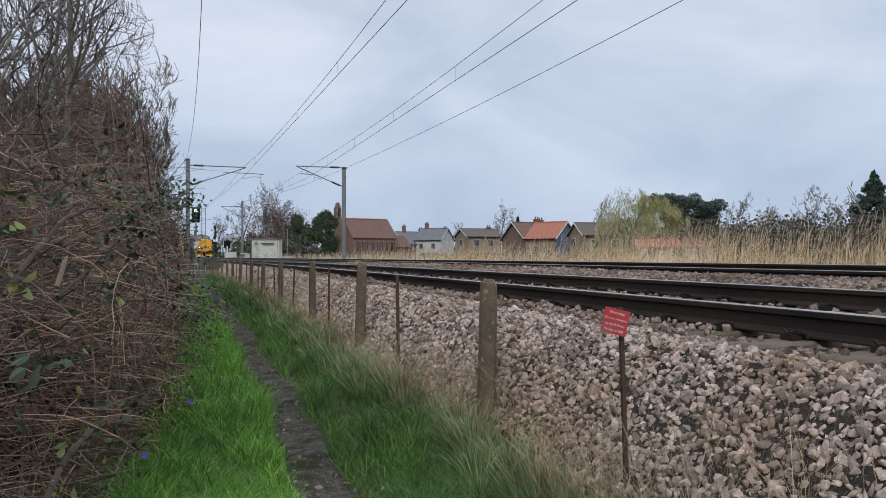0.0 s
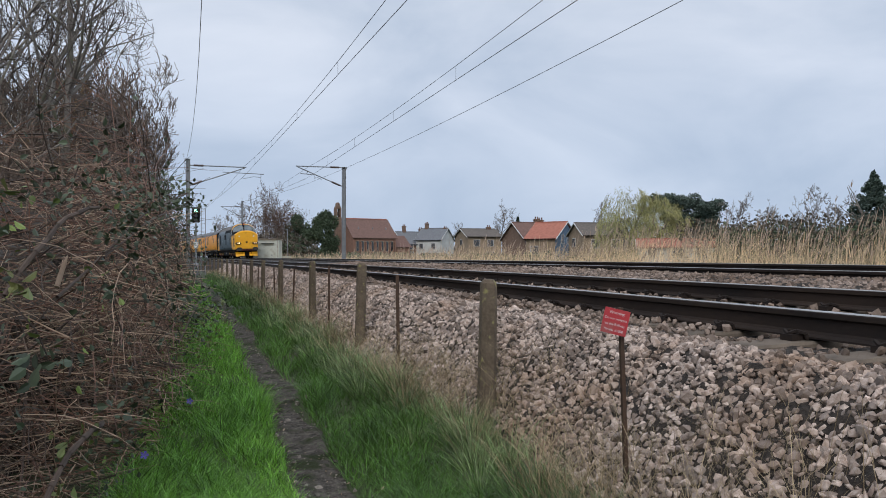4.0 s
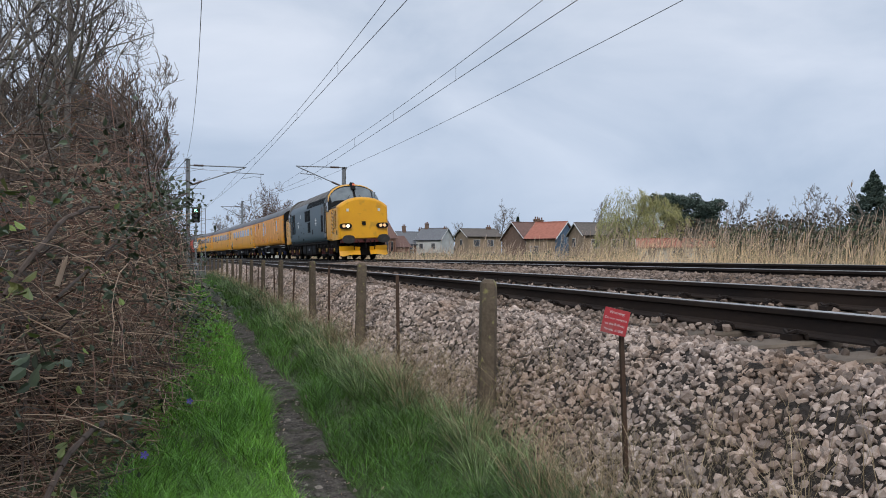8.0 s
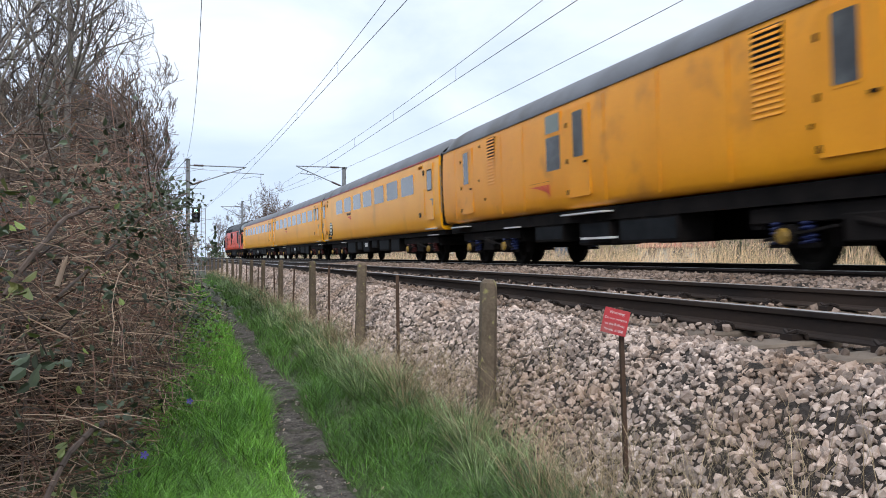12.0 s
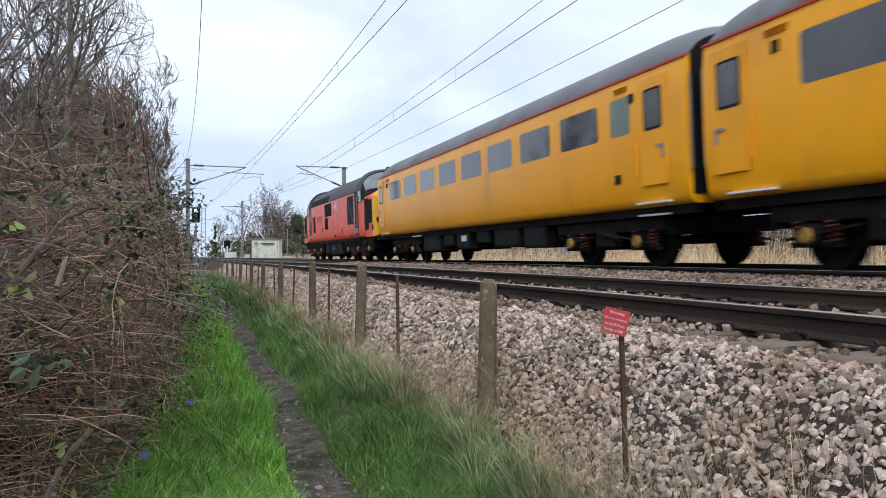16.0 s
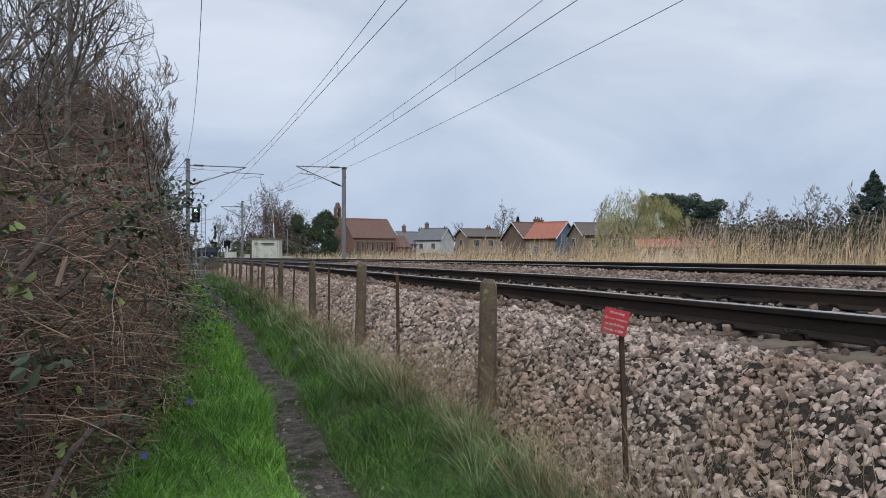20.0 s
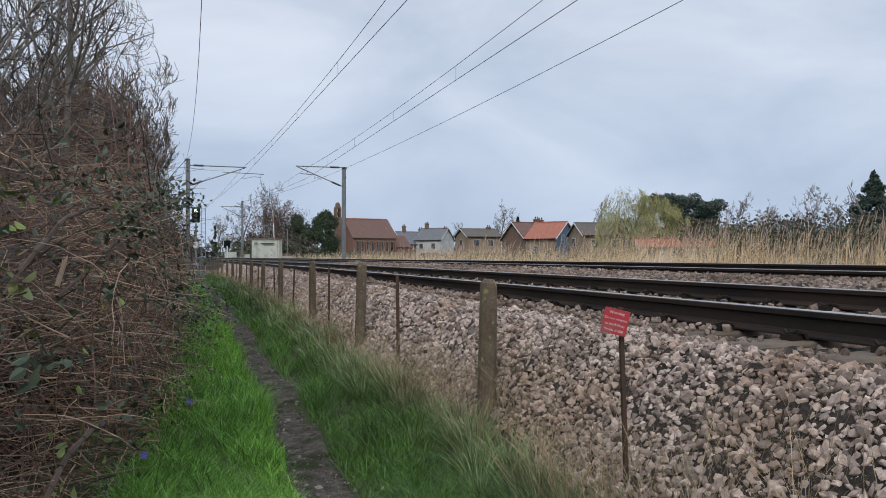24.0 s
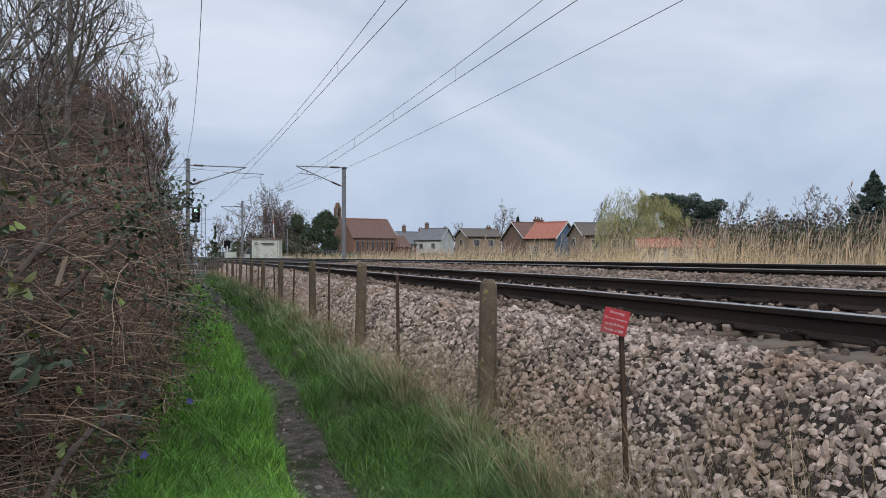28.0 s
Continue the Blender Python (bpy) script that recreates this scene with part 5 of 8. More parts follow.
mast(0.29, 53.7, 0.6, 7.78, 3.96, (2.45, 5.1), 6.62, 7.35, "grey steel mast with long cantilever over the near line")
mast(10.0, 108.0, 0.6, 8.9, 7.2, (7.6, 8.6), 7.3, 8.1, "grey steel mast far up the line")
catenary((4.74, 3.72), (6.88, 6.70), (8.30, 7.36), 0.0, 53.7, 0.72, "contact and messenger wires over the near line")
catenary((7.95, 8.15), (6.97, 6.90), (8.0, 7.62), 0.0, 54.1, 0.46, "contact and messenger wires over the far line")
catenary((3.72, 4.2), (6.70, 6.9), (7.36, 7.7), 53.7, 108, 0.55, "wires over the near line beyond the mast")
catenary((8.15, 8.2), (6.90, 7.3), (7.62, 8.1), 54.1, 108, 0.5, "wires over the far line beyond the mast")
for X0, X1, z0, z1, s0, s1 in ((0.05, 0.18, 7.35, 7.72, -6, 53.7), (10.75, 10.75, 7.45, 7.64, -6, 54.1), (10.75, 10.0, 7.64, 8.85, 54.1, 108), (0.18, 0.2, 7.72, 7.9, 53.7, 108)):
    q = [(1 - u) * X0 + u * X1 for u in np.linspace(0, 1, 13)]
    w = wire_run("earth_wire", [on(x, s0 + (s1 - s0) * i / 12, z0 + (z1 - z0) * i / 12 - (0.12 if X0 > 10 and s0 < 0 else 0.25) * math.sin(math.pi * i / 12)) for i, x in enumerate(q)], 0.009, WIRE)
    tagged(w, "single earth wire strung between mast tops", "wire", "earth wires")
signal()


# ---- plants and loose stone ----
TWIG_BROWN = surf("brown_bramble_stem", (0.215, 0.15, 0.11), (0.065, 0.046, 0.036), 3.0, 0.85, island=0.8, fine=40)
TWIG_PALE = surf("dead_tan_stem", (0.46, 0.35, 0.26), (0.29, 0.205, 0.14), 3.0, 0.85, island=0.35, fine=40)
TWIG_RED = surf("reddish_twig", (0.24, 0.125, 0.085), (0.10, 0.053, 0.038), 3.0, 0.85, island=0.65, fine=40)
SHRUB = surf("grey_brown_shrub_twig", (0.19, 0.145, 0.115), (0.115, 0.085, 0.068), 3.0, 0.9, island=0.35, fine=30)
SHRUB_RED = surf("russet_shrub_twig", (0.24, 0.145, 0.095), (0.15, 0.085, 0.06), 3.0, 0.9, island=0.35, fine=30)
SHRUB_OCHRE = surf("ochre_shrub_twig", (0.25, 0.17, 0.085), (0.16, 0.105, 0.055), 3.0, 0.9, island=0.35, fine=30)
DARK_TWIG = surf("dark_tree_twig", (0.145, 0.122, 0.112), (0.085, 0.072, 0.066), 3.0, 0.9, island=0.3, fine=30)
BARK = surf("grey_bark", (0.33, 0.30, 0.27), (0.19, 0.17, 0.15), 5.0, 0.95, bump=0.01, fine=40, dirt=(0.10, 0.11, 0.055), dirt_scale=2.0)
# distance haze is put into this paler twig colour
FAR_BARK = surf("hazed_twig_grey", (0.25, 0.22, 0.20), (0.18, 0.155, 0.14), 0.5, 0.95, fine=3)
# near-black core tone: shade between the hedge stems put into colour
HEDGE_SHADE = surf("hedge_inner_shade", (0.018, 0.014, 0.011), (0.04, 0.03, 0.022), 9.0, 0.95, bump=0.05, fine=40)
LEAF_DARK = surf("ivy_leaf", (0.042, 0.060, 0.030), (0.072, 0.092, 0.052), 3.0, 0.42, island=0.5)
LEAF_LIGHT = surf("bramble_leaf", (0.20, 0.26, 0.06), (0.13, 0.19, 0.045), 3.0, 0.55, island=0.5)
LEAF_DULL = surf("grey_green_leaf", (0.075, 0.10, 0.06), (0.05, 0.072, 0.042), 3.0, 0.6, island=0.5)
BLADE = surf("fresh_grass", (0.20, 0.44, 0.055), (0.10, 0.26, 0.030), 2.0, 0.45, island=0.75, fine=8)
BLADE_DULL = surf("coarse_grass", (0.09, 0.145, 0.042), (0.05, 0.09, 0.025), 2.0, 0.6, island=0.6, fine=8)
BLADE_VERGE = surf("verge_grass_blade", (0.095, 0.215, 0.032), (0.045, 0.11, 0.018), 2.0, 0.5, island=0.75, fine=8)
BLADE_TUSS = surf("tussock_blade", (0.25, 0.33, 0.15), (0.06, 0.11, 0.03), 2.0, 0.45, island=0.8, fine=8)
STRAW = surf("dry_grass_straw", (0.44, 0.35, 0.22), (0.27, 0.20, 0.12), 2.0, 0.8, island=0.4, fine=8)
REED = thin(surf("dry_reed", (0.90, 0.74, 0.50), (0.75, 0.575, 0.37), 0.6, 0.8, island=0.4, fine=6), 0.5)
# pale tone of the added sheet that throws light up at the reeds
REED_FLOOR = surf("pale_bounce_straw", (0.55, 0.43, 0.28), (0.34, 0.26, 0.165), 2.0, 0.9, bump=0.02, fine=40, stretch=(1, 0.3, 1), fine_amt=0.7)
REED_TOP = surf("reed_plume", (0.50, 0.39, 0.31), (0.37, 0.28, 0.215), 1.0, 0.9, island=0.35, fine=6)
LEAF_BIG = surf("fresh_hedge_leaf", (0.12, 0.17, 0.045), (0.19, 0.20, 0.075), 3.0, 0.5, island=0.4)
CANE_PALE = surf("bleached_cane", (0.54, 0.40, 0.29), (0.34, 0.23, 0.155), 3.0, 0.7, island=0.3, fine=40)
CANE_RED = surf("russet_cane", (0.25, 0.135, 0.095), (0.13, 0.07, 0.05), 3.0, 0.7, island=0.4, fine=40)
CANE_DARK = surf("dark_old_cane", (0.06, 0.045, 0.036), (0.10, 0.07, 0.055), 3.0, 0.8, island=0.4, fine=40)
GRIT = surf("path_crumbs", (0.25, 0.22, 0.19), (0.12, 0.105, 0.09), 20.0, 0.9, island=0.75)
PETAL = surf("violet_petal", (0.16, 0.13, 0.62), (0.22, 0.18, 0.7), 8.0, 0.6)
rng = np.random.default_rng(11)


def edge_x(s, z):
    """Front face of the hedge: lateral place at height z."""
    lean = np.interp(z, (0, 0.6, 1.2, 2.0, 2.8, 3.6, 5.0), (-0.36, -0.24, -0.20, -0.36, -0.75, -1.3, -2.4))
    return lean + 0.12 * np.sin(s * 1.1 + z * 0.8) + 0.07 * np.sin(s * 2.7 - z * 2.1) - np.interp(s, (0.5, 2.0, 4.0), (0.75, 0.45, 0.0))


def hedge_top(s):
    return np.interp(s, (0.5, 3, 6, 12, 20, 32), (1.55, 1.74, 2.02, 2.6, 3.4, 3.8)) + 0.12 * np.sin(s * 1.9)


def polyline_tubes(P0, D, length, r, k=3, curl=0.35, droop=0.0):
    """Many wandering stems as short tapering tubes."""
    blocks = []
    m = len(P0)
    p, d = P0.copy(), D / np.linalg.norm(D, axis=1, keepdims=True)
    for i in range(k):
        q = p + d * (length / k)[:, None]
        blocks.append(tubes(p, q, r * (1 - 0.75 * i / k), r * (1 - 0.75 * (i + 1) / k), 3))
        d = d + rng.normal(0, curl, (m, 3))
        d[:, 2] -= droop
        d /= np.linalg.norm(d, axis=1, keepdims=True)
        p = q
    return join_np(blocks)


def hedge():
    h = thing("bramble_hedge", Matrix(), "tangled leafless bramble and thorn hedge with scattered leaves", "hedge")
    # opaque core for dense growth, its inner shade put into the colour
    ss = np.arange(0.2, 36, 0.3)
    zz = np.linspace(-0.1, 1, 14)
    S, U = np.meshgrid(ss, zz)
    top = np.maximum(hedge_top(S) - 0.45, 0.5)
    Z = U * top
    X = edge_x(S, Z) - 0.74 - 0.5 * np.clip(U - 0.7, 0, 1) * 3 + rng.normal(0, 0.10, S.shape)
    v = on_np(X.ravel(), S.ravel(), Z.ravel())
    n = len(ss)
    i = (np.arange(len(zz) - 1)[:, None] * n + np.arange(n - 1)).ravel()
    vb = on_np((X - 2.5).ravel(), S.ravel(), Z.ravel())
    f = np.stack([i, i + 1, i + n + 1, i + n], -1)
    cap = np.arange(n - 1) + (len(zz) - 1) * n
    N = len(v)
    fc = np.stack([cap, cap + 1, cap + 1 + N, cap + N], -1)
    ob = mesh_np("inner_shade_core", np.concatenate([v, vb]), np.concatenate([f, f + N, fc]), HEDGE_SHADE, h)
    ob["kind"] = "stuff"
    # fine stems, thinner in number with distance
    for name, mat_, per, dirs in (("bramble_thicket", TWIG_BROWN, 0.36, (0.9, 0.6, 0.30)), ("red_thicket", TWIG_RED, 0.22, (0.9, 0.5, 0.35)), ("dead_thicket", TWIG_PALE, 0.17, (0.95, 0.5, 0.2))):
        blocks = []
        for s0, s1, dens, thick in ((0.7, 3.0, 270, 0.9), (3.0, 7.0, 240, 0.95), (7.0, 14.0, 190, 1.25), (14.0, 34.0, 75, 2.2)):
            m = int((s1 - s0) * 3.2 * dens * per)
            s = rng.uniform(s0, s1, m)
            z = rng.uniform(0.0, 1, m) ** 0.9 * hedge_top(s)
            dep = rng.uniform(0.0, 0.72, m) ** 0.8
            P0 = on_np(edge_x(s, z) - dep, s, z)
            D = rng.normal(0, 1, (m, 3)) * np.array(dirs)
            D[:, 2] += rng.choice([0.0, 0.3], m)
            D[:, 0] = np.where(dep < 0.30, -np.abs(D[:, 0]), D[:, 0])
            L = rng.uniform(0.2, 0.65, m) * np.interp(s, (5, 12, 25), (1.0, 0.8, 0.75))
            r = rng.lognormal(-6.05, 0.42, m) * thick
            blocks.append(polyline_tubes(P0, D, L, r, 3, 0.36, 0.05))
        v, f = join_np(blocks)
        ob = mesh_np(name, v, f, mat_, h)
        ob["kind"] = "stuff"
    # long arching canes over the face, and old thick stems inside
    for name, mat_, m, zr, lr, rr, out, rise, droop in (("pale_bramble", CANE_PALE, 430, (0.1, 1.5), (0.6, 1.5), (0.0028, 0.0052), 0.04, 0.10, 0.05), ("russet_bramble", CANE_RED, 900, (0.1, 2.2), (0.5, 1.4), (0.0026, 0.005), 0.03, 0.35, 0.06),
                                                        ("dark_bramble", CANE_DARK, 520, (0.1, 2.4), (0.5, 1.3), (0.003, 0.007), 0.05, 0.45, 0.05), ("old_wood", CANE_DARK, 70, (0.0, 1.4), (0.8, 1.7), (0.007, 0.015), -0.12, 0.9, 0.02)):
        s = 2.3 + 10 * rng.random(m) ** 1.5
        z = rng.uniform(*zr, m)
        across = rng.random(m) < 0.72
        dep = np.where(across, rng.uniform(0.0, 0.5, m), rng.uniform(0, 0.22, m))
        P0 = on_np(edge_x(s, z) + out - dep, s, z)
        way = np.where(dep > 0.28, 1.0, -1.0) * rng.uniform(0.6, 1.0, m)
        D = np.stack([np.where(across, way, -0.03 - np.abs(rng.normal(0, 0.1, m))), rng.choice([1.0, -1.0], m) * np.where(across, rng.uniform(0.05, 0.6, m), rng.uniform(0.4, 1.0, m)), rng.normal(rise, 0.25, m)], -1)
        v, f = polyline_tubes(P0, D, rng.uniform(*lr, m) * np.where(across, 0.55, 1.0) * np.interp(s, (2.3, 5), (0.7, 1.0)), rng.uniform(*rr, m) * np.interp(s, (2.3, 5, 12), (0.6, 0.85, 1.3)), 8, 0.09, droop)
        ob = mesh_np(name, v, f, mat_, h)
        ob["kind"] = "stuff"
    # scattered leaves
    for name, mat_, m, size, zr in (("ivy_leaves", LEAF_DARK, 2800, 0.030, (1.2, 2.3)), ("bramble_leaves", LEAF_DULL, 2600, 0.030, (0.0, 2.3)), ("young_leaves", LEAF_LIGHT, 300, 0.034, (0.0, 2.2)), ("ground_leaves", LEAF_LIGHT, 900, 0.05, (0.0, 0.35))):
        cl = rng.uniform(0.9, 22, m // 14 + 1)
        cz = rng.uniform(*zr, m // 14 + 1)
        k = rng.integers(0, len(cl), m)
        s = np.clip(cl[k] + rng.normal(0, 0.28, m), 0.7, 30)
        z = np.clip(cz[k] + rng.normal(0, 0.2, m), 0.02, hedge_top(s) - 0.1)
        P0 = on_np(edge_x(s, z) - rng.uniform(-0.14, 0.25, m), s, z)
        v, f = leaves_np(P0, size * rng.uniform(0.6, 1.3, m))
        ob = mesh_np(name, v, f, mat_, h)
        ob["kind"] = "stuff"
    # leafy sprays: lateral place, distance up the line, height, leaves, spread, leaf size
    for mat_, sprays in ((LEAF_DARK, ((-0.54, 3.5, 1.84, 30, 0.16, 0.055), (-0.47, 3.6, 1.78, 30, 0.15, 0.055), (-0.38, 3.85, 1.86, 30, 0.13, 0.055), (-0.30, 4.0, 1.76, 35, 0.12, 0.055), (-0.38, 3.8, 1.56, 45, 0.09, 0.06), (-0.31, 3.9, 1.57, 45, 0.08, 0.06),
                                      (-0.22, 4.6, 1.79, 35, 0.12, 0.055), (-0.20, 5.4, 1.84, 40, 0.13, 0.055), (-0.15, 5.9, 1.86, 45, 0.10, 0.055), (-0.07, 6.3, 1.88, 22, 0.07, 0.055), (-0.03, 6.5, 1.87, 20, 0.05, 0.05), (0.01, 6.5, 1.84, 12, 0.035, 0.05))),
                         (LEAF_DULL, ((-0.39, 3.5, 1.31, 14, 0.05, 0.075), (-0.18, 5.1, 1.17, 16, 0.06, 0.08), (-0.12, 5.4, 1.19, 14, 0.06, 0.08), (-0.57, 2.85, 1.08, 8, 0.04, 0.10), (-0.50, 3.05, 1.09, 10, 0.05, 0.09), (-0.35, 3.5, 0.8, 12, 0.08, 0.07), (-0.32, 4.7, 0.62, 16, 0.1, 0.07),
                                      (0.02, 6.6, 1.06, 60, 0.13, 0.06), (-0.02, 6.1, 0.98, 60, 0.13, 0.06), (0.09, 7.2, 1.06, 36, 0.12, 0.06))),
                         (LEAF_BIG, ((-0.59, 2.94, 1.34, 9, 0.035, 0.10), (-0.64, 3.05, 1.67, 6, 0.04, 0.09), (-0.45, 3.1, 0.77, 9, 0.05, 0.075), (-0.39, 3.3, 0.76, 9, 0.05, 0.07), (-0.46, 3.0, 0.64, 6, 0.03, 0.07), (-0.61, 2.95, 1.40, 5, 0.03, 0.06),
                                     (0.05, 6.9, 0.95, 70, 0.15, 0.055), (0.12, 7.4, 0.90, 60, 0.14, 0.055), (0.0, 6.2, 0.82, 45, 0.13, 0.055)))):
        blocks = []
        for X, s, z, m, sp, size in sprays:
            P0 = on_np(np.full(m, X), np.full(m, s), np.full(m, z)) + rng.normal(0, sp, (m, 3)) * np.array([0.7, 1.0, 0.75])
            blocks.append(leaves_np(P0, size * 0.56 * rng.uniform(0.6, 1.25, m)))
        v, f = join_np(blocks)
        ob = mesh_np("leafy_spray", v, f, mat_, h)
        ob["kind"] = "stuff"
    # sprays' own stems, a broken pale stub and two small blue flowers
    for (a, b, r, mat_) in (((-0.50, 3.2, 1.30), (-0.10, 6.3, 1.93), 0.007, CANE_DARK), ((-0.40, 3.7, 1.45), (0.0, 6.5, 1.84), 0.005, CANE_DARK), ((-0.62, 2.9, 1.32), (-0.42, 3.6, 1.66), 0.010, CANE_DARK), ((-0.50, 2.7, 0.58), (-0.36, 3.35, 0.80), 0.012, CANE_DARK), ((-0.15, 5.8, 0.85), (0.10, 7.4, 1.12), 0.006, CANE_DARK)):
        u = np.linspace(0, 1, 9)
        X, s, z = (a[i] + (b[i] - a[i]) * u for i in range(3))
        p = on_np(X, s, z + 0.08 * np.sin(np.pi * u)) + rng.normal(0, 0.006, (9, 3))
        v, f = tubes(p[:-1], p[1:], r, r * 0.8, 6)
        mesh_np("cane", v, f, mat_, h)
    part("broken_stub", rod(Rod(on(-0.51, 3.2, 1.34), on(-0.49, 3.24, 1.43), 0.010, 0.009, n=7), on(-0.49, 3.24, 1.428), on(-0.482, 3.25, 1.455), 0.008, 0.002, n=5), TWIG_PALE, h, "pale split end of a broken stem")
    for X, s, z in ((-0.07, 5.66, 0.47), (-0.28, 4.4, 0.42)):
        bm = bmesh.new()
        c = bm.verts.new((0, 0, 0))
        for i in range(5):
            q = [bm.verts.new((k * math.cos(i * 1.257 + d), -0.004, k * math.sin(i * 1.257 + d))) for k, d in ((0.018, -0.45), (0.024, 0.0), (0.018, 0.45))]
            bm.faces.new((c, *q))
        fl = part("blue_flower", bm, PETAL, h, "small violet blue five petalled flower")
        fl.matrix_basis = Matrix.Translation(on(X, s, z))
    return h


def leaves_np(P0, size):
    """Small folded leaves with a pointed outline at P0."""
    m = len(P0)
    a = rng.normal(size=(m, 3))
    a /= np.linalg.norm(a, axis=1, keepdims=True)
    b = np.cross(a, rng.normal(size=(m, 3)) + np.array([0, 0, 1.2]))
    b /= np.linalg.norm(b, axis=1, keepdims=True)
    c = np.cross(a, b)
    sz = np.asarray(size)[:, None]
    at = lambda p, q, r: P0 + (a * p + b * q + c * r) * sz
    pts = [at(-0.5, 0, 0), at(-0.28, 0.30, 0.09), at(0.12, 0.32, 0.08), at(0.6, 0, -0.06), at(0.12, -0.32, 0.08), at(-0.28, -0.30, 0.09)]
    v = np.stack(pts, 1).reshape(-1, 3)
    k = (np.arange(m) * 6)[:, None]
    f = np.concatenate([k + np.array([[0, 1, 2, 3]]), k + np.array([[0, 3, 4, 5]])])
    return v, f


def grow(base, height, radius, gen, levels=4, limbs=14, spread=0.8, upright=0.45, lean=(0, 0), twigs=5, min_r=0.004, first=0.25, cut=None):
    """A leafless tree: lists of segments (from, to, r0, r1, level)."""
    segs = []

    def branch(p, d, length, r, level):
        k = {0: 9, 1: 5, 2: 4}.get(level, 2)
        pts = [p]
        for i in range(k):
            d = d + gen.normal(0, 0.10 + 0.10 * level, 3)
            d[2] += upright * 0.22 * (level > 0)
            d = d / np.linalg.norm(d)
            q = p + d * length / k
            if cut is not None and cut(q):
                break
            r0, r1 = r * (1 - 0.8 * i / k), r * (1 - 0.8 * (i + 1) / k)
            segs.append((p, q, max(r0, min_r), max(r1, min_r), level))
            p = q
            pts.append((p, d, r1))
        if level + 1 >= levels or len(pts) < 2:
            return
        n = limbs if level == 0 else twigs
        for j in range(n):
            u = first + (1 - first) * (j + gen.uniform(0, 1)) / n if level == 0 else gen.uniform(0.25, 1.0)
            q, dd, rr = pts[max(1, min(len(pts) - 1, int(round(u * k))))]
            a = gen.uniform(0, 2 * math.pi)
            side = np.cross(dd, [math.cos(a), math.sin(a), 0.3])
            side /= np.linalg.norm(side) + 1e-9
            nd = dd * (1 - spread * 0.62) + side * spread + np.array([0, 0, upright * 0.5])
            branch(q, nd / np.linalg.norm(nd), length * gen.uniform(0.26, 0.48) * (1.15 - 0.5 * u if level == 0 else 0.9), max(rr * 0.62, min_r), level + 1)

    branch(np.array(base, float), np.array([lean[0], lean[1], 1.0]), height, radius, 0)
    return segs


def bare_tree(name, base, height, radius, label, seed, bark=None, twig=None, group="", trim=None, **kw):
    gen = np.random.default_rng(seed)
    cut = None
    if trim is not None:
        cut = lambda q: base[0] + q[0] + (base[1] + q[1]) ** 2 / (2 * R) > trim + 0.2 * math.sin(q[2] * 3.7 + base[1])
    segs = grow((0, 0, -0.2), height, radius, gen, cut=cut, **kw)
    t = thing(name, Matrix.Translation(base), label, "tree", group)
    lo = [s for s in segs if s[4] < 2]
    hi = [s for s in segs if s[4] >= 2]
    for nm, ss, n, mt in (("trunk", lo, 7, bark or BARK), ("crown", hi, 3, twig or bark or BARK)):
        if ss:
            v, f = tubes([s[0] for s in ss], [s[1] for s in ss], np.array([s[2] for s in ss]), np.array([s[3] for s in ss]), n)
            mesh_np(nm, v, f, mt, t, smooth=(n > 3))
    return t


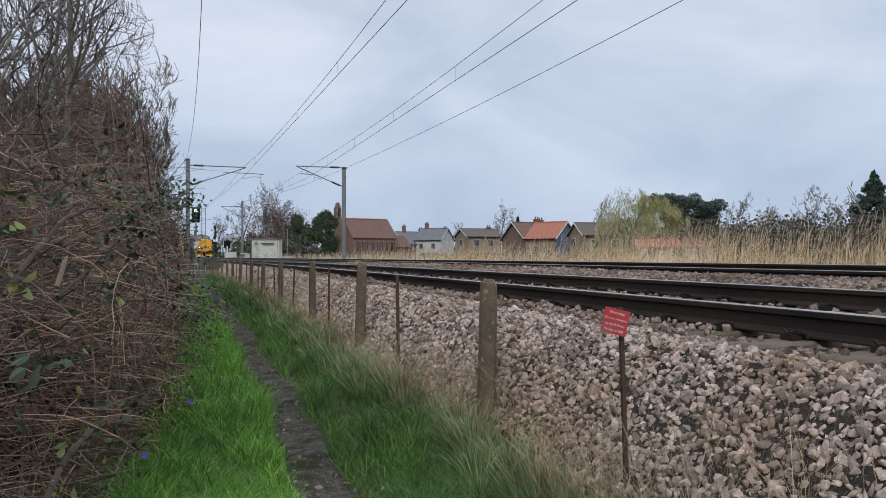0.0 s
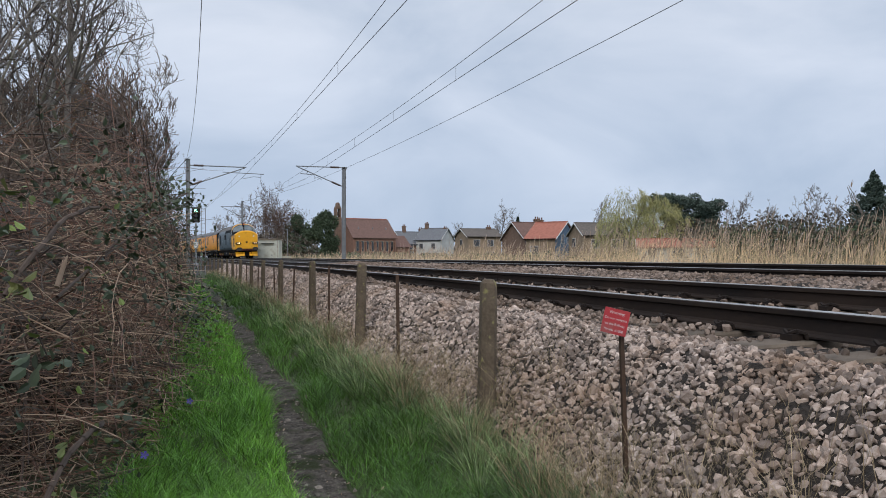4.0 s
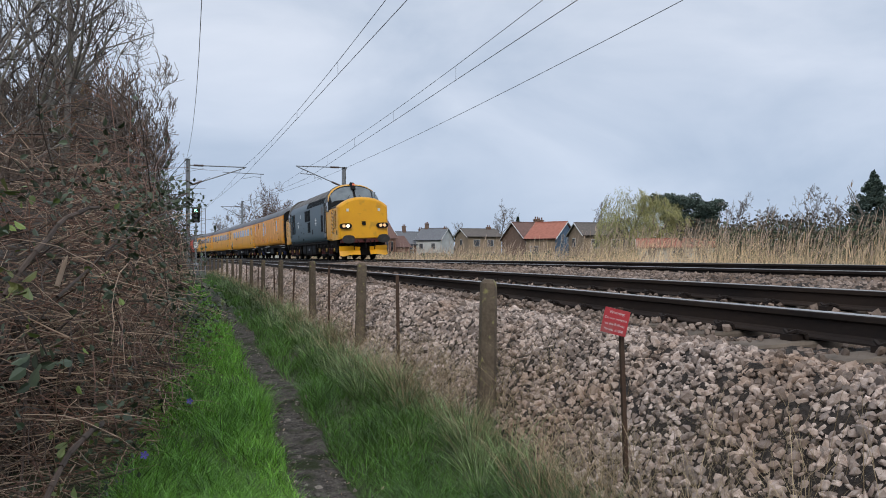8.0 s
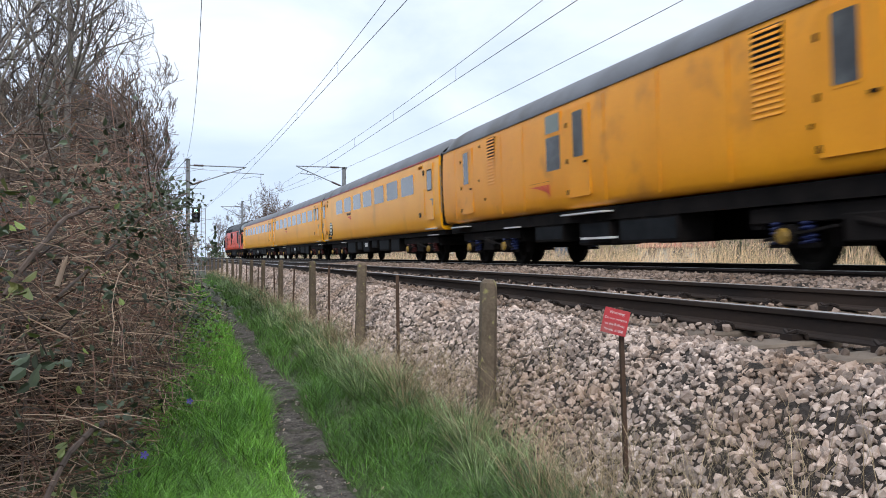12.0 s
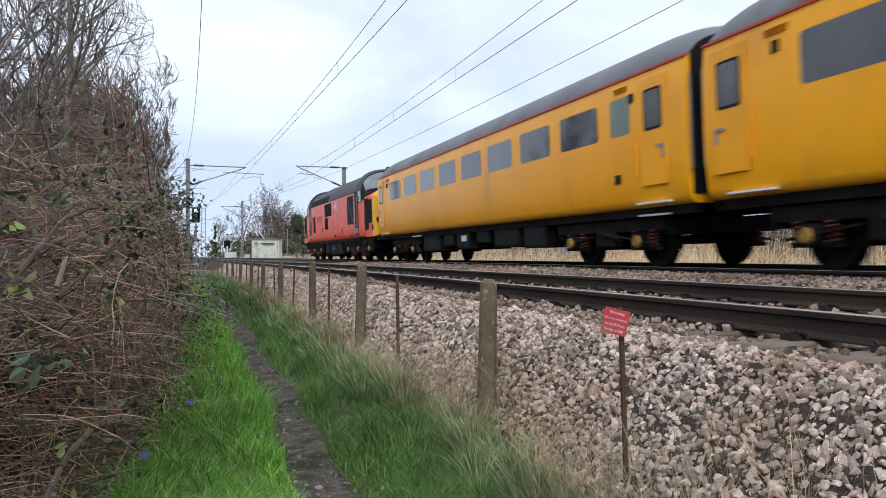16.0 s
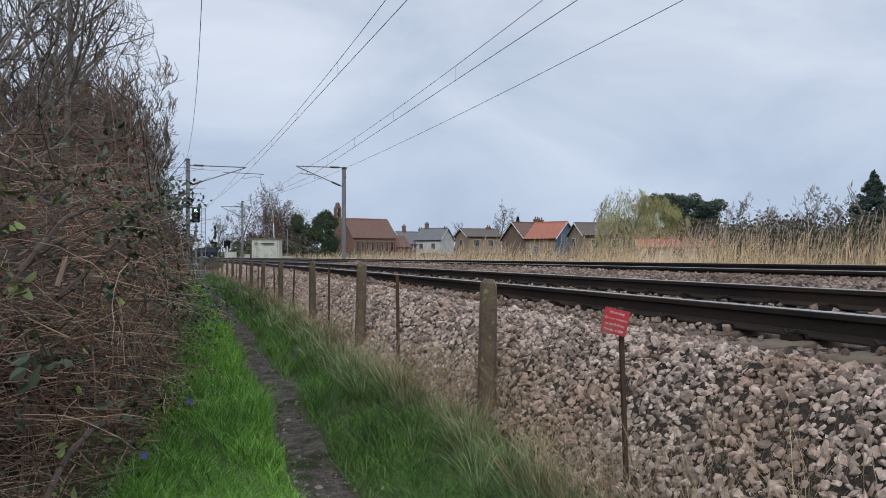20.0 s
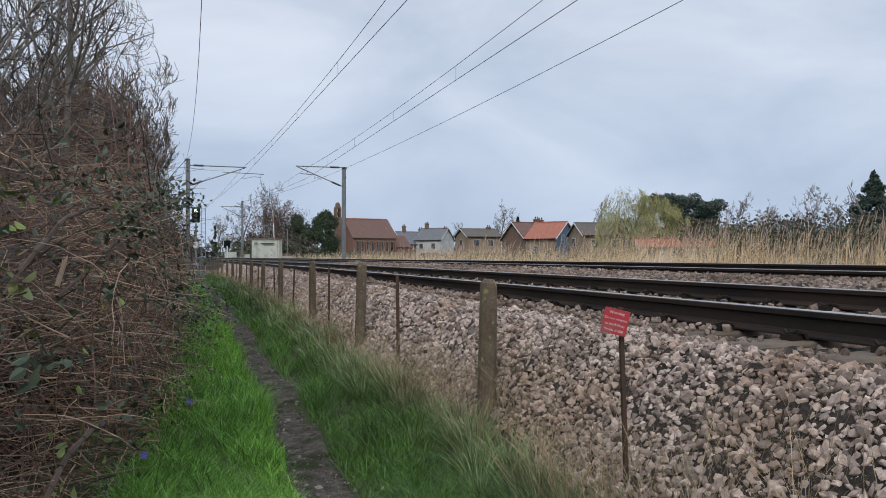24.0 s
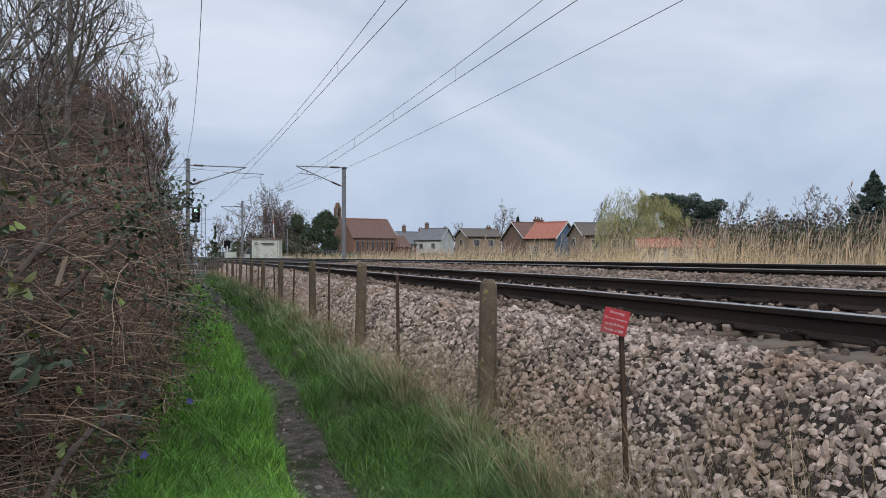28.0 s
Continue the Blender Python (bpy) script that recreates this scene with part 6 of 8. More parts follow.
def verge_grass():
    def field(name, mat_, spec, label):
        blocks = []
        for x0, x1, s0, s1, m, h0, h1, w, bend, lean in spec:
            s, X = rng.uniform(s0, s1, m), rng.uniform(x0, x1, m)
            keep = np.abs(X - 0.78 - 0.05 * np.sin(s * 0.9) - 0.03 * np.sin(s * 2.3)) > 0.14 + 0.10 * rng.random(m)
            patch = 0.5 + 0.5 * np.sin(s * 2.3 + 3 * np.sin(X * 3.1)) * np.sin(X * 5 + s * 0.7)
            keep &= rng.random(m) < 0.45 + 0.55 * patch
            s, X, patch = s[keep], X[keep], patch[keep]
            n = len(s)
            z = verge_z(X) + lump(X, s) - 0.01
            z = np.where(X > 1.9, np.maximum(z, np.interp(X, BED_X, BED_Z) - 0.02), z)
            base = on_np(X, s, z)
            h = rng.uniform(h0, h1, n) * (0.4 + 0.95 * patch)
            off = rng.normal(0, 1, (n, 2)) * (h * lean)[:, None]
            tip = base + np.concatenate([off, h[:, None]], 1)
            blocks.append(blades(base, tip, w * rng.uniform(0.7, 1.3, n), bend, 2, rng))
        v, f = join_np(blocks)
        return tagged(mesh_np(name, v, f, mat_), label, "grass", kind="stuff")

    def tussocks(name, mat_, spec, label):
        blocks = []
        for x0, x1, s0, s1, m, per, h0, h1, w in spec:
            X0, S0, big = rng.uniform(x0, x1, m), rng.uniform(s0, s1, m), rng.uniform(0.6, 1.2, m)
            k = np.repeat(np.arange(m), per)
            a, rad = rng.uniform(0, 2 * math.pi, m * per), rng.random(m * per) ** 0.6
            X, s = X0[k] + 0.09 * rad * np.cos(a) * big[k], S0[k] + 0.09 * rad * np.sin(a) * big[k]
            z = verge_z(X) + lump(X, s) - 0.01
            z = np.where(X > 1.9, np.maximum(z, np.interp(X, BED_X, BED_Z) - 0.02), z)
            base = on_np(X, s, z)
            h = rng.uniform(h0, h1, m * per) * big[k]
            out = np.stack([np.cos(a), np.sin(a)], -1) * (rad * rng.uniform(0.5, 1.3, m * per) * h)[:, None]
            tip = base + np.concatenate([out, (h * rng.uniform(0.35, 1.0, m * per))[:, None]], 1)
            blocks.append(blades(base, tip, w * rng.uniform(0.7, 1.4, m * per), 0.45, 2, rng))
        v, f = join_np(blocks)
        return tagged(mesh_np(name, v, f, mat_), label, "grass", kind="stuff")

    tussocks("tussock_grass", BLADE_TUSS, ((1.46, 1.84, 2.3, 7, 42, 110, 0.14, 0.32, 0.005), (1.45, 1.85, 7, 15, 60, 80, 0.18, 0.38, 0.008), (1.4, 1.95, 15, 40, 150, 40, 0.2, 0.4, 0.016)), "arching grey green grass tussocks beside the path")
    tussocks("straw_tussocks", STRAW, ((1.62, 2.1, 2.3, 8, 46, 30, 0.2, 0.5, 0.0035), (1.6, 2.1, 8, 30, 110, 20, 0.2, 0.45, 0.007)), "bleached dead tussocks by the fence")
    field("fresh_grass", BLADE, ((-0.45, 0.64, 2.3, 5.0, 26000, 0.04, 0.17, 0.0042, 0.55, 0.85), (-0.45, 0.64, 5.0, 8.0, 16000, 0.05, 0.18, 0.006, 0.5, 0.75), (-0.45, 0.62, 8.0, 16, 15000, 0.08, 0.20, 0.009, 0.25, 0.45), (-0.6, 0.62, 16, 45, 9000, 0.08, 0.2, 0.02, 0.2, 0.4)), "short bright green grass at the hedge foot")
    field("verge_grass", BLADE_VERGE, ((0.9, 1.7, 2.3, 5.0, 22000, 0.035, 0.15, 0.004, 0.55, 0.85), (0.9, 1.7, 5.0, 8.5, 13000, 0.04, 0.16, 0.006, 0.5, 0.7), (0.9, 1.7, 8.5, 18, 9000, 0.08, 0.2, 0.01, 0.25, 0.5), (0.9, 1.7, 18, 50, 6000, 0.08, 0.22, 0.022, 0.2, 0.4)), "short bright green verge grass")
    field("coarse_grass", BLADE_DULL, ((1.4, 1.85, 2.4, 8, 2200, 0.06, 0.22, 0.0045, 0.6, 1.0), (1.3, 1.85, 8, 20, 2600, 0.08, 0.24, 0.008, 0.5, 0.85), (1.4, 2.0, 20, 55, 4000, 0.12, 0.36, 0.02, 0.4, 0.7), (-0.5, 0.2, 3, 20, 2000, 0.12, 0.28, 0.006, 0.5, 0.8)), "long rough tussock grass along the fence")
    field("dry_grass", STRAW, ((1.62, 2.16, 2.3, 8, 1900, 0.15, 0.55, 0.0032, 0.5, 0.9), (1.65, 2.12, 8, 20, 1100, 0.2, 0.5, 0.006, 0.4, 0.75), (1.7, 2.1, 20, 60, 1100, 0.2, 0.5, 0.016, 0.35, 0.6), (2.05, 2.4, 2.2, 6, 520, 0.15, 0.5, 0.0024, 0.5, 0.8)), "bleached dry grass among the tussocks")


def ballast_stones():
    def scatter(x0, x1, s0, s1, gap, size, lift=0.0, skip_sleepers=False):
        arc = math.sqrt((x1 - x0) ** 2 + (np.interp(x1, BED_X, BED_Z) - np.interp(x0, BED_X, BED_Z)) ** 2)
        nx, ns = int(arc / gap), int((s1 - s0) / gap)
        X, S = np.meshgrid(np.linspace(x0, x1, nx), np.linspace(s0, s1, ns))
        X = (X + rng.uniform(-0.5, 0.5, X.shape) * (x1 - x0) / nx * 1.5).ravel()
        S = (S + rng.uniform(-0.5, 0.5, S.shape) * gap * 1.5).ravel()
        if skip_sleepers:
            ph = np.abs((S - 3.89) / PITCH - np.round((S - 3.89) / PITCH)) * PITCH
            rail = (np.abs(X - RAIL_X[0]) < 0.10) | (np.abs(X - RAIL_X[1]) < 0.10) | (np.abs(X - RAIL_X[2]) < 0.09)
            onsl = (ph < 0.16) & (X > 2.93) & (X < 5.55)
            keep = ~rail & (~onsl | (rng.random(len(X)) < np.interp(S, (4.0, 5.2, 8.0), (0.03, 0.5, 0.8))))
            X, S = X[keep], S[keep]
        Z = np.interp(X, BED_X, BED_Z) + rng.uniform(-0.026, 0.022, len(X)) * size / 0.05 + lift
        if skip_sleepers:
            Z = Z + np.where((ph[keep] < 0.16) & (X > 2.95) & (X < 5.5), 0.055, 0.0)
        return on_np(X, S, Z), size * rng.lognormal(0, 0.24, len(X))

    blocks = [stones_np(*scatter(*a), rng, True) for a in ((1.86, 2.95, 1.2, 2.3, 0.028, 0.042), (1.86, 2.95, 2.50, 7, 0.0275, 0.042))]
    blocks += [stones_np(*scatter(*a), rng) for a in ((1.86, 2.95, 7, 24, 0.044, 0.051), (1.86, 2.95, 24, 55, 0.075, 0.09))]
    inner = [stones_np(*scatter(2.95, 4.2, 1.5, 9, 0.038, 0.046, -0.008, True), rng, True)]
    inner += [stones_np(*scatter(*a, -0.012, True), rng) for a in ((4.2, 7.45, 1.5, 9, 0.05, 0.05), (2.95, 7.45, 9, 13, 0.05, 0.05), (2.95, 7.45, 13, 36, 0.075, 0.075))]
    for near, mat_ in ((blocks, STONE), (inner, STONE_TRACK)):
        v, f = join_np(near)
        st = mesh_np("ballast_stones", v, f, mat_, bed)
        st["kind"] = "stuff"
    # the nearest stones one by one
    kinds = []
    for i in range(14):
        v, f = stones_np(np.zeros((1, 3)), [1.0], rng, True)
        me = bpy.data.meshes.new("stone")
        me.from_pydata(v.tolist(), [], f.tolist())
        me.materials.append(STONE_ONE)
        kinds.append(me)
    P0, sz = scatter(1.86, 2.90, 2.3, 2.50, 0.027, 0.042)
    for p, z in list(zip(P0, sz))[:300]:
        o = new("stone", kinds[random.randrange(14)])
        o.parent = bed
        o.matrix_basis = Matrix.LocRotScale(p, Euler([random.uniform(0, 6.28) for _ in range(3)]), (z, z, z))


def path_grit():
    """Small stones, dead leaves and crumbs of soil on the trodden path."""
    m = 2600
    s = 2.2 + 20 * rng.random(m) ** 1.6
    X = 0.78 + 0.05 * np.sin(s * 0.9) + 0.03 * np.sin(s * 2.3) + rng.normal(0, 0.11, m)
    z = verge_z(X) + lump(X, s) + 0.012
    v, f = stones_np(on_np(X, s, z), rng.lognormal(-4.45, 0.6, m), rng)
    tagged(mesh_np("path_grit", v, f, GRIT), "small stones and crumbs on the path", "gravel", kind="stuff")
    m = 170
    s = 2.4 + 14 * rng.random(m) ** 1.4
    X = 0.78 + rng.normal(0, 0.2, m)
    P0 = on_np(X, s, verge_z(X) + lump(X, s) + 0.02)
    v, f = leaves_np(P0, rng.uniform(0.012, 0.03, m))
    tagged(mesh_np("dead_leaves", v, f, TWIG_PALE), "scattered dead leaves on the path", "leaves", kind="stuff")


def reed_bounce_sheet():
    """Straw-coloured sheet added over the bed's ground to bounce light into the reeds."""
    xs, ss = np.linspace(12.4, 24, 30), np.concatenate([np.arange(3, 60, 0.8), np.arange(60, 180, 4.0)])
    X, S = np.meshgrid(xs, ss)
    Z = verge_z(X) + 0.06 + 0.05 * np.sin(X * 3.1 + S * 1.7) * np.sin(S * 2.3) + rng.normal(0, 0.02, X.shape)
    n = len(xs)
    i = (np.arange(len(ss) - 1)[:, None] * n + np.arange(n - 1)).ravel()
    o = mesh_np("reed_bounce_sheet", on_np(X.ravel(), S.ravel(), Z.ravel()), np.stack([i, i + 1, i + n + 1, i + n], -1), REED_FLOOR)
    tagged(o, "added straw-coloured sheet bouncing light up under the reeds", "reeds", kind="stuff")


def reed_bed():
    spec = ((13.0, 17.0, 7, 30, 5200, 0.8), (13.2, 19.0, 30, 70, 5200, 1.2), (13.5, 22.0, 70, 170, 4500, 2.0))
    st, lf, pl = [], [], []
    for x0, x1, s0, s1, m, k in spec:
        s = rng.uniform(s0, s1, m)
        X = x0 + (x1 - x0) * rng.random(m) ** 1.5
        tall = 1.38 + 0.20 * np.sin(s * 0.35) + 0.25 * np.sin(s * 1.1 + X) + rng.normal(0, 0.22, m) + 0.25 * (rng.random(m) < 0.15) + np.interp(s, (8, 14, 22, 35, 90), (0.52, 0.46, 0.26, 0.10, -0.12))
        base = on_np(X, s, np.full(m, 0.0))
        lean = rng.normal(0, 0.10, (m, 2)) * tall[:, None] + np.array([[0.05, -0.10]]) * tall[:, None]
        tip = base + np.concatenate([lean, tall[:, None]], 1)
        st.append(blades(base, tip, np.full(m, 0.014 * k), 0.05, 2, rng))
        for _ in range(1):
            u = rng.uniform(0.3, 0.85, m)[:, None]
            b0 = base + (tip - base) * u
            d = rng.normal(0, 1, (m, 3)) * np.array([0.28, 0.28, 0.1]) + np.array([0.08, -0.1, 0.28])
            lf.append(blades(b0, b0 + d, np.full(m, 0.017 * k), 0.25, 2, rng))
        c = rng.random(m) < 0.30
        d = rng.normal(0, 0.05, (int(c.sum()), 3)) + np.array([0.05, -0.07, 0.24])
        pl.append(blades(tip[c] - np.array([0, 0, 0.05]), tip[c] + d, np.full(int(c.sum()), 0.032 * k), 0.1, 2, rng))
    for b, d, z in ((41.7, 18.4, 2.74), (43.3, 18.6, 2.70), (44.2, 18.7, 3.0)):
        tip, root = np.array([away(b, d, z)]), np.array([away(b, d, 0.0)])
        st.append(blades(root, tip, np.full(1, 0.012), 0.02, 2, rng))
        for k in range(2):
            pl.append(blades(tip - np.array([[0, 0, 0.05 + 0.03 * k]]), tip + np.array([[0.03 + 0.02 * k, -0.02, 0.09 - 0.05 * k]]), np.full(1, 0.03), 0.2, 2, rng))
    for name, blocks, mat_, lab in (("reed_stalks", st + lf, REED, "dense bed of pale dry reeds beyond the line"), ("reed_plumes", pl, REED_TOP, "brown feathery reed plumes")):
        v, f = join_np(blocks)
        tagged(mesh_np(name, v, f, mat_), lab, "reeds", kind="stuff")


hedge()
for i, (X, s, h, r) in enumerate(((-2.72, 13.4, 9.0, 0.065), (-2.62, 15.0, 10.0, 0.085), (-2.40, 15.2, 9.5, 0.08), (-3.5, 14.6, 9.5, 0.07), (-3.5, 17.0, 9.5, 0.07), (-4.4, 19.0, 10.0, 0.08), (-4.0, 23.0, 9.0, 0.06))):
    bare_tree("bare_tree", on(X, s, 0.2), h, r, "tall leafless tree rising behind the hedge", 40 + i, BARK, DARK_TWIG, limbs=20, twigs=7, levels=4, spread=0.8, upright=0.45, min_r=0.0042, first=0.2, trim=-1.0)
for i in range(38):
    s = 11.5 + i * 0.62
    X = -1.55 - 0.75 * (i % 3) - 0.02 * s
    h = float(np.interp(s, (11, 18, 26, 36), (2.9, 4.6, 5.6, 5.8))) * random.uniform(0.82, 1.12)
    bare_tree("bare_shrub", on(X, s, 0.2), h, 0.035, "leafless brown shrub with upright twigs in the hedge", 90 + i, SHRUB, (SHRUB, SHRUB_RED, SHRUB_OCHRE)[0 if i < 10 else i % 3], limbs=20, twigs=7, levels=4, spread=0.5, upright=0.7, min_r=0.0062, first=0.06, group="hedge shrubs", trim=-0.6)
verge_grass()
ballast_stones()
path_grit()
reed_bounce_sheet()
reed_bed()


# ---- village and distance ----
BRICK_BROWN = surf("brown_brick", (0.22, 0.145, 0.105), (0.16, 0.10, 0.075), 2.0, 0.9, fine=30, bump=0.005)
BRICK_TAN = surf("tan_brick", (0.33, 0.25, 0.17), (0.26, 0.19, 0.13), 2.0, 0.9, fine=30, bump=0.005)
BRICK_RED = surf("red_brick", (0.27, 0.15, 0.11), (0.20, 0.11, 0.08), 2.0, 0.9, fine=30, bump=0.005)
RENDER_WHITE = surf("white_render", (0.62, 0.62, 0.60), (0.52, 0.52, 0.50), 1.0, 0.9)
RENDER_BLUE = surf("blue_weatherboard", (0.14, 0.21, 0.30), (0.11, 0.17, 0.25), 1.0, 0.85)
TILE_BROWN = surf("brown_clay_tiles", (0.22, 0.13, 0.108), (0.155, 0.092, 0.077), 2.5, 0.9, fine=20, bump=0.01)
TILE_RED = surf("bright_red_tiles", (0.47, 0.185, 0.13), (0.37, 0.14, 0.10), 2.5, 0.85, fine=20, bump=0.01)
SLATE = surf("grey_slate", (0.20, 0.21, 0.225), (0.15, 0.155, 0.17), 2.5, 0.75, fine=20, bump=0.005)
TILE_GREY = surf("grey_brown_tiles", (0.17, 0.145, 0.125), (0.12, 0.105, 0.095), 2.5, 0.85, fine=20)
HUT_PANEL = surf("pale_green_grey_panel", (0.60, 0.62, 0.55), (0.50, 0.52, 0.46), 1.2, 0.8, dirt=(0.36, 0.34, 0.27), dirt_scale=1.5)
ROAD = surf("asphalt", (0.05, 0.05, 0.052), (0.065, 0.065, 0.065), 3.0, 0.85, fine=40)
WILLOW = surf("willow_spring_leaf", (0.40, 0.38, 0.16), (0.28, 0.275, 0.11), 0.6, 0.7, island=0.3, fine=4)
PINE = surf("pine_needles", (0.09, 0.125, 0.10), (0.055, 0.082, 0.066), 0.6, 0.8, island=0.4, fine=4)
EVERGREEN = surf("evergreen_leaf", (0.085, 0.12, 0.066), (0.055, 0.083, 0.046), 0.6, 0.8, island=0.4, fine=4)
SCRUB = surf("grey_brown_scrub", (0.13, 0.105, 0.08), (0.085, 0.075, 0.055), 0.6, 0.9, island=0.4, fine=4)
BUD = surf("rusty_bud_twigs", (0.17, 0.105, 0.08), (0.11, 0.075, 0.058), 0.6, 0.9, island=0.4, fine=4)


def gable(bm, w, d, z0, z1):
    """Gabled prism along x: eaves at z0, ridge at z1, over w by d."""
    vs = [bm.verts.new(p) for p in ((-w / 2, -d / 2, z0), (w / 2, -d / 2, z0), (w / 2, d / 2, z0), (-w / 2, d / 2, z0), (-w / 2, 0, z1), (w / 2, 0, z1))]
    for q in ((0, 1, 5, 4), (2, 3, 4, 5), (0, 4, 3), (1, 2, 5), (0, 3, 2, 1)):
        bm.faces.new([vs[i] for i in q])
    return bm


def slope(bm, w, d, z0, z1, side, t=0.12, over=0.35):
    """One roof slope as a slab with overhang."""
    e = (d / 2 + over) * side
    ze = z0 - (z1 - z0) * over / (d / 2)
    up = t
    pts = [(-w / 2 - over, e, ze), (w / 2 + over, e, ze), (w / 2 + over, 0, z1), (-w / 2 - over, 0, z1)]
    a = [bm.verts.new(p) for p in pts]
    b = [bm.verts.new((x, y, z + up)) for x, y, z in pts]
    for i in range(4):
        bm.faces.new((a[i], a[(i + 1) % 4], b[(i + 1) % 4], b[i]))
    bm.faces.new(a)
    bm.faces.new(b)
    return bm


def house(b, d, w, dp, eaves, ridge, turn, wall, roof, label, chimneys=(), windows=(), gable_windows=(), gable_mat=None, name="house"):
    h = thing(name, Matrix.Translation(away(b, d, 0.3)) @ pose(0, 0, 0, 0, 0, -b + turn), label, "house", "village houses")
    part("wall", box(gable(bmesh.new(), w, dp, eaves, ridge - 0.02), -w / 2, w / 2, -dp / 2, dp / 2, -0.5, eaves), wall, h)
    if gable_mat:
        for sx in (-1, 1):
            bm = bmesh.new()
            x = sx * (w / 2 + 0.02)
            pts = ((-dp / 2, 0), (dp / 2, 0), (dp / 2, eaves), (0, ridge - 0.05), (-dp / 2, eaves))
            vs = [bm.verts.new((x, y, z)) for y, z in pts]
            ws = [bm.verts.new((x + sx * 0.03, y, z)) for y, z in pts]
            bm.faces.new(vs)
            bm.faces.new(ws)
            for i in range(5):
                bm.faces.new((vs[i], vs[(i + 1) % 5], ws[(i + 1) % 5], ws[i]))
            part("gable_cladding", bm, gable_mat, h)
    rf = part("roof", slope(bmesh.new(), w, dp, eaves, ridge, -1), roof, h)
    part("roof", slope(bmesh.new(), w, dp, eaves, ridge, 1), roof, h)
    part("ridge_tiles", B(-w / 2 - 0.35, w / 2 + 0.35, -0.12, 0.12, ridge + 0.06, ridge + 0.2), roof, h)
    for sx in (-1, 1):
        for sy in (-1, 1):
            part("bargeboard", Rod((sx * (w / 2 + 0.36), sy * (dp / 2 + 0.3), eaves - 0.2), (sx * (w / 2 + 0.36), 0, ridge + 0.05), 0.07, n=4), WHITE_P, h)
    part("gutter", Rod((-w / 2 - 0.3, -dp / 2 - 0.38, eaves - 0.16), (w / 2 + 0.3, -dp / 2 - 0.38, eaves - 0.16), 0.06, n=6), BLACK, h)
    for x, y, t in chimneys:
        c = part("chimney", box(B(x - 0.4, x + 0.4, y - 0.3, y + 0.3, eaves, ridge + t), x - 0.46, x + 0.46, y - 0.36, y + 0.36, ridge + t - 0.22, ridge + t - 0.1), BRICK_BROWN, h)
        for k in (-0.2, 0.2):
            part("chimney_pot", Rod((x + k, y, ridge + t), (x + k, y, ridge + t + 0.35), 0.12, 0.10, n=8), TILE_BROWN, c)
    for x, z, ww, hh in windows:
        wd = part("window", B(x - ww / 2 - 0.06, x + ww / 2 + 0.06, -dp / 2 - 0.03, -dp / 2 + 0.02, z - 0.06, z + hh + 0.06), WHITE_P, h)
        part("pane", B(x - ww / 2, x + ww / 2, -dp / 2 - 0.045, -dp / 2 - 0.02, z, z + hh), GREY_GLASS, wd)
        part("sill", B(x - ww / 2 - 0.12, x + ww / 2 + 0.12, -dp / 2 - 0.12, -dp / 2, z - 0.14, z - 0.06), CONCRETE, wd)
    for y, z, ww, hh in gable_windows:
        for sx in (-1, 1):
            x = sx * (w / 2 + 0.06)
            wd = part("window", B(x, x + sx * 0.03, y - ww / 2 - 0.06, y + ww / 2 + 0.06, z - 0.06, z + hh + 0.06), WHITE_P, h)
            part("pane", B(x, x + sx * 0.045, y - ww / 2, y + ww / 2, z, z + hh), GREY_GLASS, wd)
    return h


